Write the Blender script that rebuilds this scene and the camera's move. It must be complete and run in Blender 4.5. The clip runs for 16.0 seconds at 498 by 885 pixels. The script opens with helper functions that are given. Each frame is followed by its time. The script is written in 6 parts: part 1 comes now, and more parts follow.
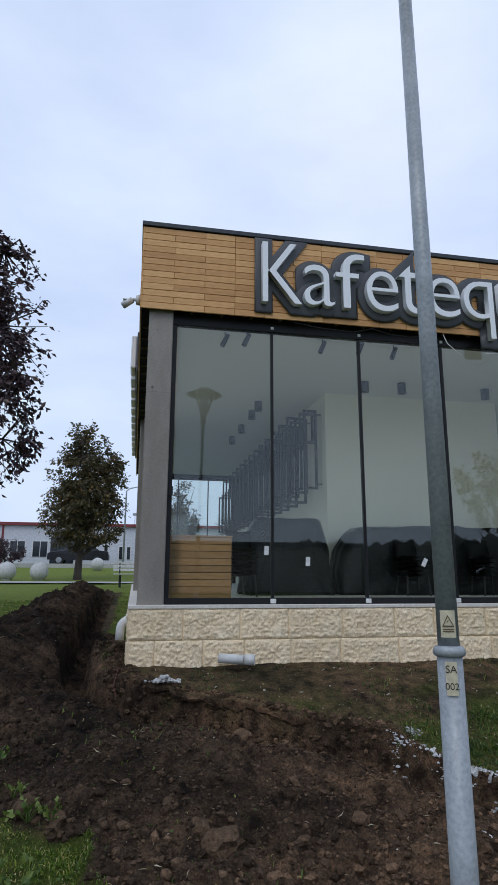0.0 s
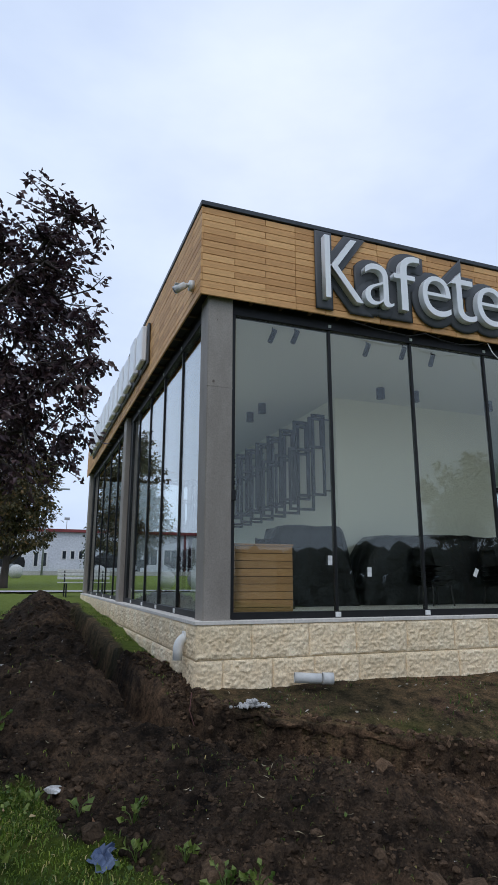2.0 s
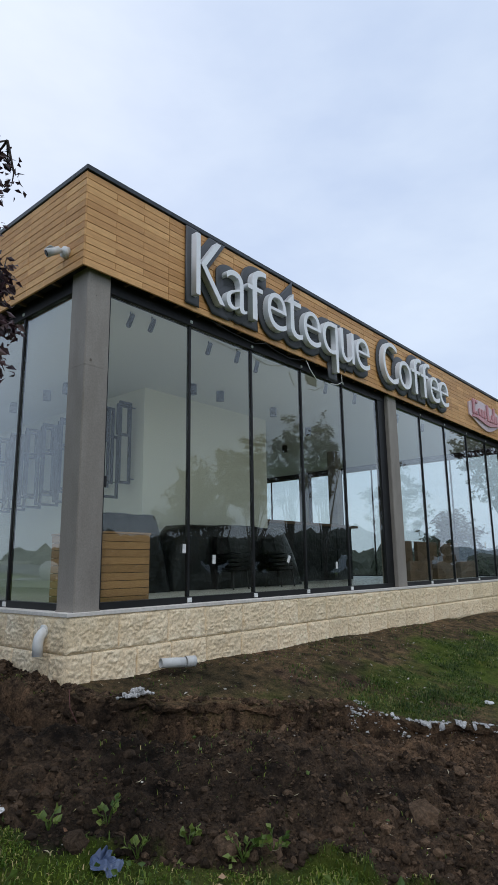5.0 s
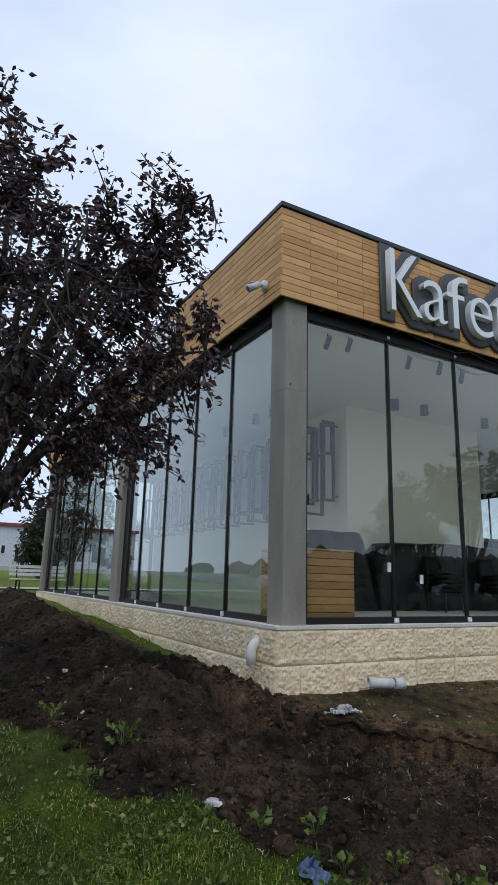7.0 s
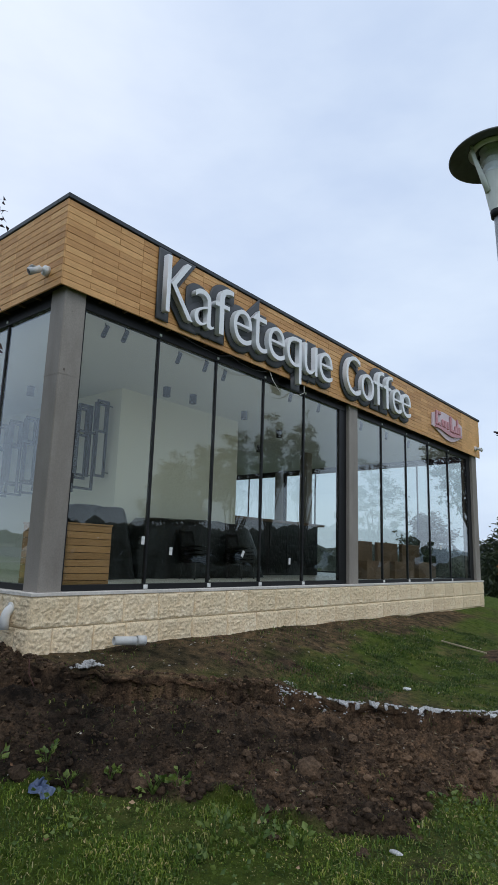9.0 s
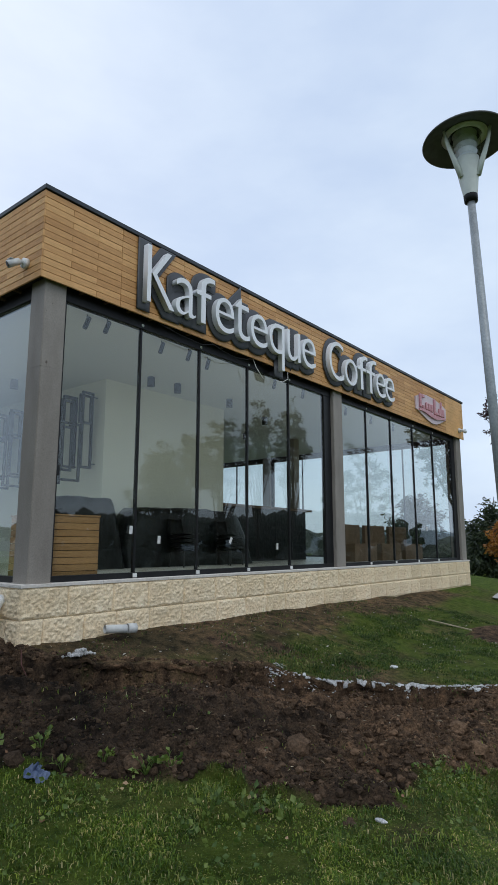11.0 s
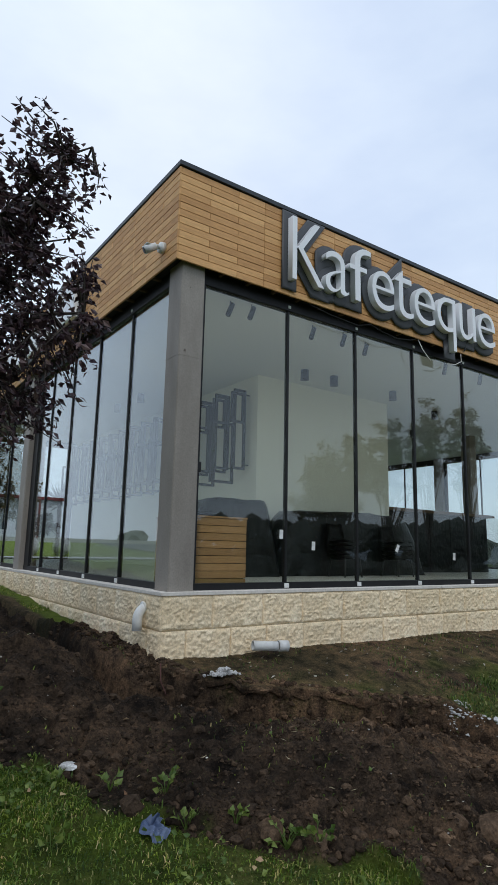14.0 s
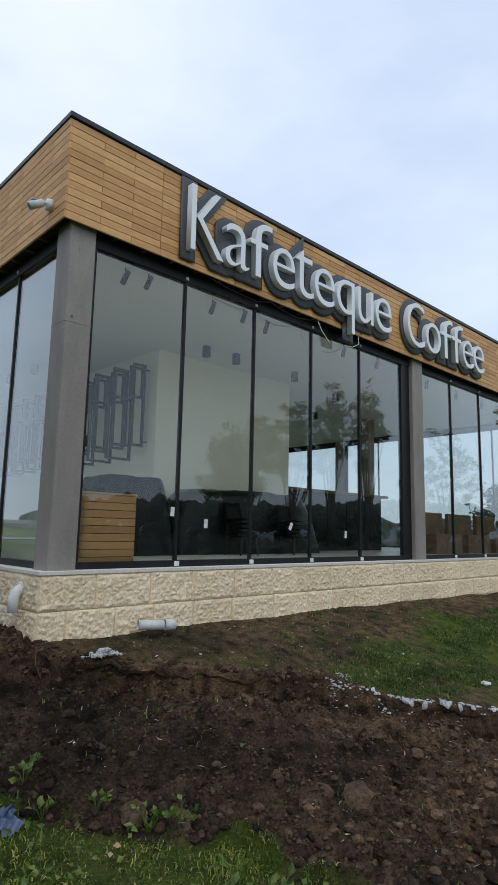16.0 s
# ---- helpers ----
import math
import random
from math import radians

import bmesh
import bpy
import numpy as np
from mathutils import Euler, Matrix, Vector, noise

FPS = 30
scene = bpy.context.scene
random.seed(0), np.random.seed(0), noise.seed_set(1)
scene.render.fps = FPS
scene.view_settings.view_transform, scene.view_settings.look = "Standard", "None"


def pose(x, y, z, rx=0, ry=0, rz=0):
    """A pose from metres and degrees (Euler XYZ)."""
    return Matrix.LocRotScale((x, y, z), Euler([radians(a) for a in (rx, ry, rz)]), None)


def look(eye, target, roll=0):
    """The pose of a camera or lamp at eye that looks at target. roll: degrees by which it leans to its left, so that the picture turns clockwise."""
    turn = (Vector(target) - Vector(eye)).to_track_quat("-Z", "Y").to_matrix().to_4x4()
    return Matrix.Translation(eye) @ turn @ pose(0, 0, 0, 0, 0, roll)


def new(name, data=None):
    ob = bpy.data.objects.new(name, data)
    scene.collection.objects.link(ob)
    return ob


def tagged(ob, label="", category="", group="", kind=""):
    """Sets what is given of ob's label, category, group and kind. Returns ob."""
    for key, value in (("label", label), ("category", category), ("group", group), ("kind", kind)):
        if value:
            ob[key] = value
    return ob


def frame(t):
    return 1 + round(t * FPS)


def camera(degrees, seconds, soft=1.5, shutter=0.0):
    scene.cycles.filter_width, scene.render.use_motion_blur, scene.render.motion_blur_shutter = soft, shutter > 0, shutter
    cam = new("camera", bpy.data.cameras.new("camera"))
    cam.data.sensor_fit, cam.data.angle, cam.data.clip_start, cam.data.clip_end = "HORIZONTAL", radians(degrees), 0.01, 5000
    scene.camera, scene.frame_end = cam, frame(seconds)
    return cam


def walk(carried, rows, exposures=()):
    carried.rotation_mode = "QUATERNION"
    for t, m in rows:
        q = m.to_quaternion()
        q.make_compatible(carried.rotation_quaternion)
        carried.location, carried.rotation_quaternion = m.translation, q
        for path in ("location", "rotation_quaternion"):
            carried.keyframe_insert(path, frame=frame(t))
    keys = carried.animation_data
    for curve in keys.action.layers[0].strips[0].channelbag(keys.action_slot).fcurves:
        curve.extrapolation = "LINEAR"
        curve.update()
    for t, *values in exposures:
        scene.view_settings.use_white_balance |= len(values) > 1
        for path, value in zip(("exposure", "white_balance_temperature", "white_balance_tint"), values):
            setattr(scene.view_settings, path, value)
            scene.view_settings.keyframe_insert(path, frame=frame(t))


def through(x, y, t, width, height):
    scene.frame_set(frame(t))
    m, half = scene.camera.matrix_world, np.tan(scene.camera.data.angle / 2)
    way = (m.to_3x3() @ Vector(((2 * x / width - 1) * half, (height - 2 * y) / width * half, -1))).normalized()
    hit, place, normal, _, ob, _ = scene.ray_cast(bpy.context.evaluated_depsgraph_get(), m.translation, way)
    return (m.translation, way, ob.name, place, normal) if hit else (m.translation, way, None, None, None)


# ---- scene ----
cam = camera(45.6, 16.0)
METRES, EYE, TILT, LEAN, TURN = 7.0, 1.05, 0.0, 0.0, -10.7
ROWS = [
    (0.0, 0.0, 0.0, 0.0, -0.06, 12.45, -0.28),
    (0.5, -0.0711, 0.0356, 0.0046, -1.46, 13.34, -0.29),
    (1.0, -0.1491, 0.0521, 0.008, -3.55, 13.67, -0.24),
    (1.5, -0.2118, 0.0751, 0.0055, -6.34, 13.34, -0.18),
    (2.0, -0.2716, 0.0953, 0.0081, -9.58, 13.03, -0.12),
    (2.5, -0.334, 0.1029, 0.0114, -14.0, 13.01, -0.05),
    (3.0, -0.3793, 0.13, 0.008, -20.15, 12.95, 0.04),
    (3.5, -0.4181, 0.1424, 0.0091, -27.84, 12.43, 0.29),
    (3.7, -0.4352, 0.1437, 0.0085, -31.42, 12.19, 0.43),
    (4.2, -0.4763, 0.1549, 0.0086, -37.49, 11.77, 0.68),
    (4.75, -0.5152, 0.1733, 0.0098, -39.07, 11.63, 0.79),
    (5.3, -0.5392, 0.1902, 0.0110, -36.15, 11.82, 0.65),
    (5.8, -0.5405, 0.1975, 0.0112, -30.32, 12.29, 0.26),
    (6.0, -0.5362, 0.1987, 0.0113, -27.31, 12.6, 0.07),
    (6.5, -0.5252, 0.1971, 0.0097, -20.91, 12.87, -0.56),
    (7.0, -0.5248, 0.1636, 0.011, -18.41, 13.15, -1.47),
    (7.5, -0.5281, 0.1241, 0.014, -21.61, 13.29, -2.18),
    (8.0, -0.5182, 0.091, 0.0115, -27.94, 12.84, -2.4),
    (8.5, -0.5218, 0.0596, 0.0138, -34.98, 11.82, -2.35),
    (9.0, -0.5519, 0.0436, 0.0135, -39.58, 10.99, -1.71),
    (9.2, -0.5613, 0.0385, 0.0128, -40.61, 10.89, -1.41),
    (9.7, -0.5763, 0.0285, 0.0121, -42.33, 10.60, -0.76),
    (10.25, -0.5736, 0.0254, 0.0122, -41.77, 10.42, -0.23),
    (10.8, -0.5599, 0.0283, 0.0120, -40.56, 10.03, -0.01),
    (11.3, -0.5460, 0.0344, 0.0104, -40.56, 9.18, -0.17),
    (11.5, -0.5414, 0.0361, 0.0093, -41.01, 8.62, -0.32),
    (12.0, -0.528, 0.0483, 0.0072, -41.89, 7.82, -0.63),
    (12.5, -0.5133, 0.0764, 0.0088, -41.13, 8.08, -0.82),
    (13.0, -0.4866, 0.0983, 0.0084, -36.76, 9.05, -0.95),
    (13.5, -0.4588, 0.1187, 0.0125, -30.39, 9.91, -1.12),
    (14.0, -0.4546, 0.1419, 0.012, -24.5, 10.26, -1.29),
    (14.5, -0.4546, 0.156, 0.0099, -21.03, 9.99, -1.38),
    (15.0, -0.4405, 0.1548, 0.0088, -22.22, 9.36, -1.36),
    (15.5, -0.4251, 0.1519, 0.0079, -27.07, 8.85, -1.26),
    (16.0, -0.4151, 0.1475, 0.0077, -33.1, 8.62, -1.21),
]
walk(cam, [(t, pose(0, 0, EYE, TILT, LEAN, TURN) @ pose(METRES * x, METRES * y, METRES * z, 90 + pitch, roll, yaw)) for t, x, y, z, yaw, pitch, roll in ROWS],
     [(0.0, -0.05, 6400, 12), (1.0, -0.04, 6400, 12), (2.0, 0.0, 6500, 11), (3.5, 0.0, 6600, 10), (6.0, 0.0, 6750, 10), (7.0, 0.0, 6650, 10), (9.0, 0.0, 6720, 9), (12.0, 0.0, 6720, 8), (13.5, 0.02, 6750, 8), (15.0, 0.11, 6800, 9), (16.0, 0.08, 6750, 9)])

# ---- sky, sun, exposure ----
world = bpy.data.worlds.new("overcast_sky")
scene.world = world
world.use_nodes = True
wn, wl = world.node_tree.nodes, world.node_tree.links
wn.clear()
w_out = wn.new("ShaderNodeOutputWorld")
w_bg = wn.new("ShaderNodeBackground")
w_sky = wn.new("ShaderNodeTexSky")
w_sky.sky_type, w_sky.sun_disc = "NISHITA", False
w_sky.sun_elevation, w_sky.sun_rotation = radians(42), radians(25)
w_co = wn.new("ShaderNodeTexCoord")
w_map = wn.new("ShaderNodeMapping")
w_map.inputs["Scale"].default_value = (1.6, 1.6, 4.0)
w_noise = wn.new("ShaderNodeTexNoise")
w_noise.inputs["Scale"].default_value, w_noise.inputs["Detail"].default_value, w_noise.inputs["Roughness"].default_value = 1.3, 5.0, 0.55
w_ramp = wn.new("ShaderNodeValToRGB")
w_ramp.color_ramp.elements[0].position, w_ramp.color_ramp.elements[0].color = 0.34, (5.0, 6.15, 8.3, 1)
w_ramp.color_ramp.elements[1].position, w_ramp.color_ramp.elements[1].color = 0.70, (6.5, 7.6, 9.3, 1)
w_mix = wn.new("ShaderNodeMix")
w_mix.data_type = "RGBA"
w_mix.inputs["Factor"].default_value = 0.9
wl.new(w_co.outputs["Generated"], w_map.inputs["Vector"])
wl.new(w_map.outputs["Vector"], w_noise.inputs["Vector"])
wl.new(w_noise.outputs["Fac"], w_ramp.inputs["Fac"])
wl.new(w_sky.outputs["Color"], w_mix.inputs["A"])
wl.new(w_ramp.outputs["Color"], w_mix.inputs["B"])
wl.new(w_mix.outputs["Result"], w_bg.inputs["Color"])
w_bg.inputs["Strength"].default_value = 0.118
wl.new(w_bg.outputs["Background"], w_out.inputs["Surface"])

sun = new("sun", bpy.data.lights.new("sun", "SUN"))
sun.data.energy, sun.data.angle, sun.data.color = 0.6, radians(30), (1.0, 0.96, 0.9)
sun.matrix_world = look((0, 0, 30), (9, 21, 0))
scene.view_settings.exposure = 0.0


def bay_fill(name, x, y, z, wide, high, target, watts):
    """Added area lamp just inside a glazed bay that boosts the room's daylight."""
    o = new(name, bpy.data.lights.new(name, "AREA"))
    o.data.shape, o.data.size, o.data.size_y, o.data.energy, o.data.color = "RECTANGLE", wide, high, watts, (1.0, 1.0, 0.94)
    o.matrix_world = look((x, y, z), target)


bay_fill("bay_fill_front", 3.7, 7.47, 2.5, 6.3, 3.4, (3.7, 9, 2.5), 18)
bay_fill("bay_fill_east", 10.8, 7.47, 2.5, 6.6, 3.4, (10.8, 9, 2.5), 15)
bay_fill("bay_fill_side", 0.40, 10.4, 2.5, 5.2, 3.4, (2, 10.4, 2.5), 13)


# ---- materials ----
def material(name, rough=0.6, metal=0.0, spec=0.5):
    m = bpy.data.materials.new(name)
    m.use_nodes = True
    b = m.node_tree.nodes["Principled BSDF"]
    b.inputs["Roughness"].default_value = rough
    b.inputs["Metallic"].default_value = metal
    b.inputs["Specular IOR Level"].default_value = spec
    return m, m.node_tree.nodes, m.node_tree.links, b


def noise_node(m, scale, detail=4.0, rough=0.55, stretch=None, coords="Object"):
    n, l = m.node_tree.nodes, m.node_tree.links
    co = n.new("ShaderNodeTexCoord")
    tex = n.new("ShaderNodeTexNoise")
    tex.inputs["Scale"].default_value, tex.inputs["Detail"].default_value, tex.inputs["Roughness"].default_value = scale, detail, rough
    if stretch:
        mp = n.new("ShaderNodeMapping")
        mp.inputs["Scale"].default_value = stretch
        l.new(co.outputs[coords], mp.inputs["Vector"])
        l.new(mp.outputs["Vector"], tex.inputs["Vector"])
    else:
        l.new(co.outputs[coords], tex.inputs["Vector"])
    return tex


def ramp_node(m, source, stops):
    r = m.node_tree.nodes.new("ShaderNodeValToRGB")
    e = r.color_ramp.elements
    while len(e) < len(stops):
        e.new(0.5)
    for k, (p, c) in enumerate(stops):
        e[k].position, e[k].color = p, (*c, 1)
    m.node_tree.links.new(source, r.inputs["Fac"])
    return r


def mix_node(m, fac, a, b, blend="MIX"):
    x = m.node_tree.nodes.new("ShaderNodeMix")
    x.data_type, x.blend_type = "RGBA", blend
    for key, v in (("Factor", fac), ("A", a), ("B", b)):
        if isinstance(v, (int, float)):
            x.inputs[key].default_value = v
        elif isinstance(v, tuple):
            x.inputs[key].default_value = (*v, 1)
        else:
            m.node_tree.links.new(v, x.inputs[key])
    return x.outputs["Result"]


def bump_node(m, height, strength, distance, bsdf):
    b = m.node_tree.nodes.new("ShaderNodeBump")
    b.inputs["Strength"].default_value, b.inputs["Distance"].default_value = strength, distance
    m.node_tree.links.new(height, b.inputs["Height"])
    m.node_tree.links.new(b.outputs["Normal"], bsdf.inputs["Normal"])


def plain(name, dark, light, scale=8.0, rough=0.6, metal=0.0, bump=0.0, spec=0.5, stretch=None, varied=0.0, grain=1.0):
    """Two-tone material with a coarse and a fine noise, optional relief and a shade of its own for each object."""
    m, n, l, b = material(name, rough, metal, spec)
    big = noise_node(m, scale * 0.25, 3.0, stretch=stretch)
    fine = noise_node(m, scale * 4, 4.0, stretch=stretch)
    col = ramp_node(m, big.outputs["Fac"], [(0.3, dark), (0.7, light)]).outputs["Color"]
    mid = ramp_node(m, fine.outputs["Fac"], [(0.3, (1 - 0.22 * grain,) * 3), (0.7, (1 + 0.12 * grain,) * 3)]).outputs["Color"]
    col = mix_node(m, 1.0, col, mid, "MULTIPLY")
    if varied:
        info = n.new("ShaderNodeObjectInfo")
        own = ramp_node(m, info.outputs["Random"], [(0.0, (1 - varied,) * 3), (1.0, (1 + varied,) * 3)]).outputs["Color"]
        col = mix_node(m, 1.0, col, own, "MULTIPLY")
    l.new(col, b.inputs["Base Color"])
    if bump:
        bump_node(m, fine.outputs["Fac"], 0.6, bump, b)
    return m


def wood_material(name, tones, stretch, rough=0.36):
    m, n, l, b = material(name, rough)
    info = n.new("ShaderNodeObjectInfo")
    grain = noise_node(m, 6.0, 6.0, 0.65, stretch)
    stain = noise_node(m, 1.5, 2.0, coords="Object")
    base = ramp_node(m, info.outputs["Random"], [(0.0, tones[0]), (0.5, tones[1]), (1.0, tones[2])]).outputs["Color"]
    g = ramp_node(m, grain.outputs["Fac"], [(0.3, (0.80, 0.77, 0.72)), (0.65, (1.10, 1.10, 1.10))]).outputs["Color"]
    s = ramp_node(m, stain.outputs["Fac"], [(0.35, (0.88, 0.86, 0.84)), (0.65, (1.06, 1.06, 1.06))]).outputs["Color"]
    col = mix_node(m, 1.0, mix_node(m, 1.0, base, g, "MULTIPLY"), s, "MULTIPLY")
    l.new(col, b.inputs["Base Color"])
    bump_node(m, grain.outputs["Fac"], 0.35, 0.004, b)
    return m


def glass_material(name, tint, base=0.04):
    m = bpy.data.materials.new(name)
    m.use_nodes = True
    n, l = m.node_tree.nodes, m.node_tree.links
    n.clear()
    out = n.new("ShaderNodeOutputMaterial")
    mixer = n.new("ShaderNodeMixShader")
    clear = n.new("ShaderNodeBsdfTransparent")
    gloss = n.new("ShaderNodeBsdfGlossy")
    facing = n.new("ShaderNodeLayerWeight")
    power, scaled = n.new("ShaderNodeMath"), n.new("ShaderNodeMath")
    clear.inputs["Color"].default_value = (*tint, 1)
    gloss.inputs["Roughness"].default_value = 0.0
    gloss.inputs["Color"].default_value = (0.95, 0.98, 1.0, 1)
    power.operation, scaled.operation = "POWER", "MULTIPLY_ADD"
    power.inputs[1].default_value = 3.6
    scaled.inputs[1].default_value, scaled.inputs[2].default_value = 1 - base, base
    l.new(facing.outputs["Facing"], power.inputs[0])
    l.new(power.outputs["Value"], scaled.inputs[0])
    l.new(scaled.outputs["Value"], mixer.inputs["Fac"])
    l.new(clear.outputs["BSDF"], mixer.inputs[1])
    l.new(gloss.outputs["BSDF"], mixer.inputs[2])
    l.new(mixer.outputs["Shader"], out.inputs["Surface"])
    return m


def leaf_material(name, tones, rough=0.5, through=0.25, patchy=0.0):
    m, n, l, b = material(name, rough)
    geo = n.new("ShaderNodeNewGeometry")
    col = ramp_node(m, geo.outputs["Random Per Island"], tones).outputs["Color"]
    if patchy:
        spots = noise_node(m, 2.6, 5.0, 0.6)
        col = mix_node(m, 1.0, col, ramp_node(m, spots.outputs["Fac"], [(0.34, (1 - 0.6 * patchy, 1 - 0.5 * patchy, 1 - 0.6 * patchy)), (0.5, (1, 1, 1)), (0.66, (1 + 1.1 * patchy, 1 + 0.75 * patchy, 1 + 1.0 * patchy))]).outputs["Color"], "MULTIPLY")
    l.new(col, b.inputs["Base Color"])
    tr = n.new("ShaderNodeBsdfTranslucent")
    l.new(col, tr.inputs["Color"])
    mx = n.new("ShaderNodeMixShader")
    mx.inputs["Fac"].default_value = through
    l.new(b.outputs["BSDF"], mx.inputs[1])
    l.new(tr.outputs["BSDF"], mx.inputs[2])
    l.new(mx.outputs["Shader"], n["Material Output"].inputs["Surface"])
    return m


# earth colour: darker and greyer towards the long wall, lighter reddish brown towards the lamp post
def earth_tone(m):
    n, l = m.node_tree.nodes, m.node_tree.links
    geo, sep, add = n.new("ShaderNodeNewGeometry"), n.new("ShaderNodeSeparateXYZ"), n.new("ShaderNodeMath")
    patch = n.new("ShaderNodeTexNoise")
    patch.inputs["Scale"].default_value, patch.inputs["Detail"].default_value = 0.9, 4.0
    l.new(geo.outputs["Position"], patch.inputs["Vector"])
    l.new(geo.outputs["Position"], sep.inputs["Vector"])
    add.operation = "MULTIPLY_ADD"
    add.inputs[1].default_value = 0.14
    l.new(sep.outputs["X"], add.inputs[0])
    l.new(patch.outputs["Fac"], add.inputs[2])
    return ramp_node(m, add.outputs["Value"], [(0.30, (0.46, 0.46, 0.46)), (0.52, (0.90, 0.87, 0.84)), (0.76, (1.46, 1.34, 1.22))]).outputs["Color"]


M_PLANK = wood_material("larch_cladding", [(0.57, 0.290, 0.100), (0.69, 0.372, 0.140), (0.80, 0.460, 0.185)], (1.2, 12, 14), 0.55)
M_PLANK_Y = wood_material("larch_cladding_side", [(0.57, 0.290, 0.100), (0.69, 0.372, 0.140), (0.80, 0.460, 0.185)], (12, 1.2, 14), 0.62)
M_BOXWOOD = wood_material("planter_wood", [(0.23, 0.125, 0.05), (0.28, 0.155, 0.065), (0.33, 0.185, 0.08)], (1.5, 10, 12), 0.45)
M_BATTEN = plain("soffit_batten", (0.10, 0.062, 0.036), (0.16, 0.10, 0.06), 10, 0.8)
M_SOFFIT = plain("soffit_black", (0.012, 0.011, 0.011), (0.022, 0.02, 0.02), 6, 0.85)
M_CAP = plain("dark_metal_coping", (0.045, 0.05, 0.055), (0.07, 0.075, 0.08), 3, 0.45, 0.6)
M_COLUMN, _n, _l, _b = material("grey_steel_paint", 0.62, 0.0, 0.35)
c_big = noise_node(M_COLUMN, 2.4, 5.0, 0.6, stretch=(1, 1, 0.35))
c_rust = noise_node(M_COLUMN, 16.0, 3.0, 0.6, stretch=(1, 1, 0.5))
c_fine = noise_node(M_COLUMN, 60.0, 3.0)
c_col = ramp_node(M_COLUMN, c_big.outputs["Fac"], [(0.3, (0.245, 0.217, 0.188)), (0.5, (0.305, 0.273, 0.238)), (0.7, (0.36, 0.325, 0.285))]).outputs["Color"]
c_col = mix_node(M_COLUMN, ramp_node(M_COLUMN, c_rust.outputs["Fac"], [(0.70, (0, 0, 0)), (0.76, (0.75, 0.75, 0.75))]).outputs["Color"], c_col, (0.07, 0.045, 0.03))
_l.new(mix_node(M_COLUMN, 1.0, c_col, ramp_node(M_COLUMN, c_fine.outputs["Fac"], [(0.3, (0.86, 0.86, 0.86)), (0.7, (1.09, 1.09, 1.09))]).outputs["Color"], "MULTIPLY"), _b.inputs["Base Color"])
bump_node(M_COLUMN, c_fine.outputs["Fac"], 0.3, 0.002, _b)
M_FRAME = plain("black_aluminium", (0.010, 0.010, 0.011), (0.018, 0.018, 0.019), 5, 0.45, 0.0, 0, 0.25)
M_GLASS = glass_material("grey_tinted_glass", (0.875, 0.905, 0.88), 0.044)
M_CLEAR = glass_material("clear_glass", (0.92, 0.95, 0.95))
M_SILL = plain("pale_stone_sill", (0.68, 0.63, 0.57), (0.78, 0.73, 0.67), 6, 0.75, 0, 0.002, 0.25, grain=0.5)
M_STONE, _n, _l, _b = material("split_limestone", 0.92, 0, 0.15)
s_stain = noise_node(M_STONE, 1.7, 5.0, 0.6, coords="Object")
s_pit = noise_node(M_STONE, 48.0, 5.0, 0.65)
s_own = _n.new("ShaderNodeObjectInfo")
s_col = ramp_node(M_STONE, s_stain.outputs["Fac"], [(0.28, (0.68, 0.46, 0.23)), (0.40, (0.86, 0.68, 0.46)), (0.60, (0.93, 0.79, 0.585)), (0.78, (0.88, 0.77, 0.625))]).outputs["Color"]
s_col = mix_node(M_STONE, 1.0, s_col, ramp_node(M_STONE, s_pit.outputs["Fac"], [(0.32, (0.82, 0.79, 0.73)), (0.6, (1.16, 1.16, 1.15))]).outputs["Color"], "MULTIPLY")
s_col = mix_node(M_STONE, 1.0, s_col, ramp_node(M_STONE, s_own.outputs["Random"], [(0.0, (0.92, 0.91, 0.88)), (1.0, (1.06, 1.06, 1.06))]).outputs["Color"], "MULTIPLY")
_l.new(s_col, _b.inputs["Base Color"])
bump_node(M_STONE, s_pit.outputs["Fac"], 0.7, 0.012, _b)
M_MORTAR = plain("mortar", (0.62, 0.53, 0.38), (0.72, 0.63, 0.48), 8, 0.95, 0, 0.004, 0.2)
M_LETTER = plain("white_acrylic", (0.87, 0.88, 0.90), (0.90, 0.91, 0.92), 3, 0.35, grain=0.12)
M_LETSIDE = plain("grey_aluminium_return", (0.10, 0.105, 0.115), (0.13, 0.135, 0.145), 4, 0.4, 0.3)
M_BACKING = plain("charcoal_backing", (0.052, 0.055, 0.060), (0.062, 0.065, 0.070), 4, 0.5, grain=0.3)
M_PINK = plain("pink_sign_face", (0.60, 0.26, 0.29), (0.68, 0.34, 0.36), 6, 0.4)
M_PALEPINK = plain("pale_pink_sign_panel", (0.66, 0.52, 0.55), (0.74, 0.60, 0.62), 6, 0.4, grain=0.4)
M_WHITEPAINT = plain("interior_white_paint", (0.73, 0.72, 0.64), (0.76, 0.75, 0.67), 0.8, 0.8, grain=0.08)
M_CEILING = plain("ceiling_paint", (0.60, 0.60, 0.57), (0.63, 0.63, 0.60), 0.8, 0.85, grain=0.08)
M_TILE = plain("pale_floor_tile", (0.52, 0.52, 0.5), (0.6, 0.6, 0.58), 2, 0.35)
M_BLACKSTEEL = plain("black_steel", (0.014, 0.014, 0.015), (0.03, 0.03, 0.032), 6, 0.5, 0.4)
M_PLASTIC = plain("black_plastic_sheet", (0.004, 0.005, 0.006), (0.009, 0.011, 0.012), 3, 0.30, 0, 0.03, 0.18)
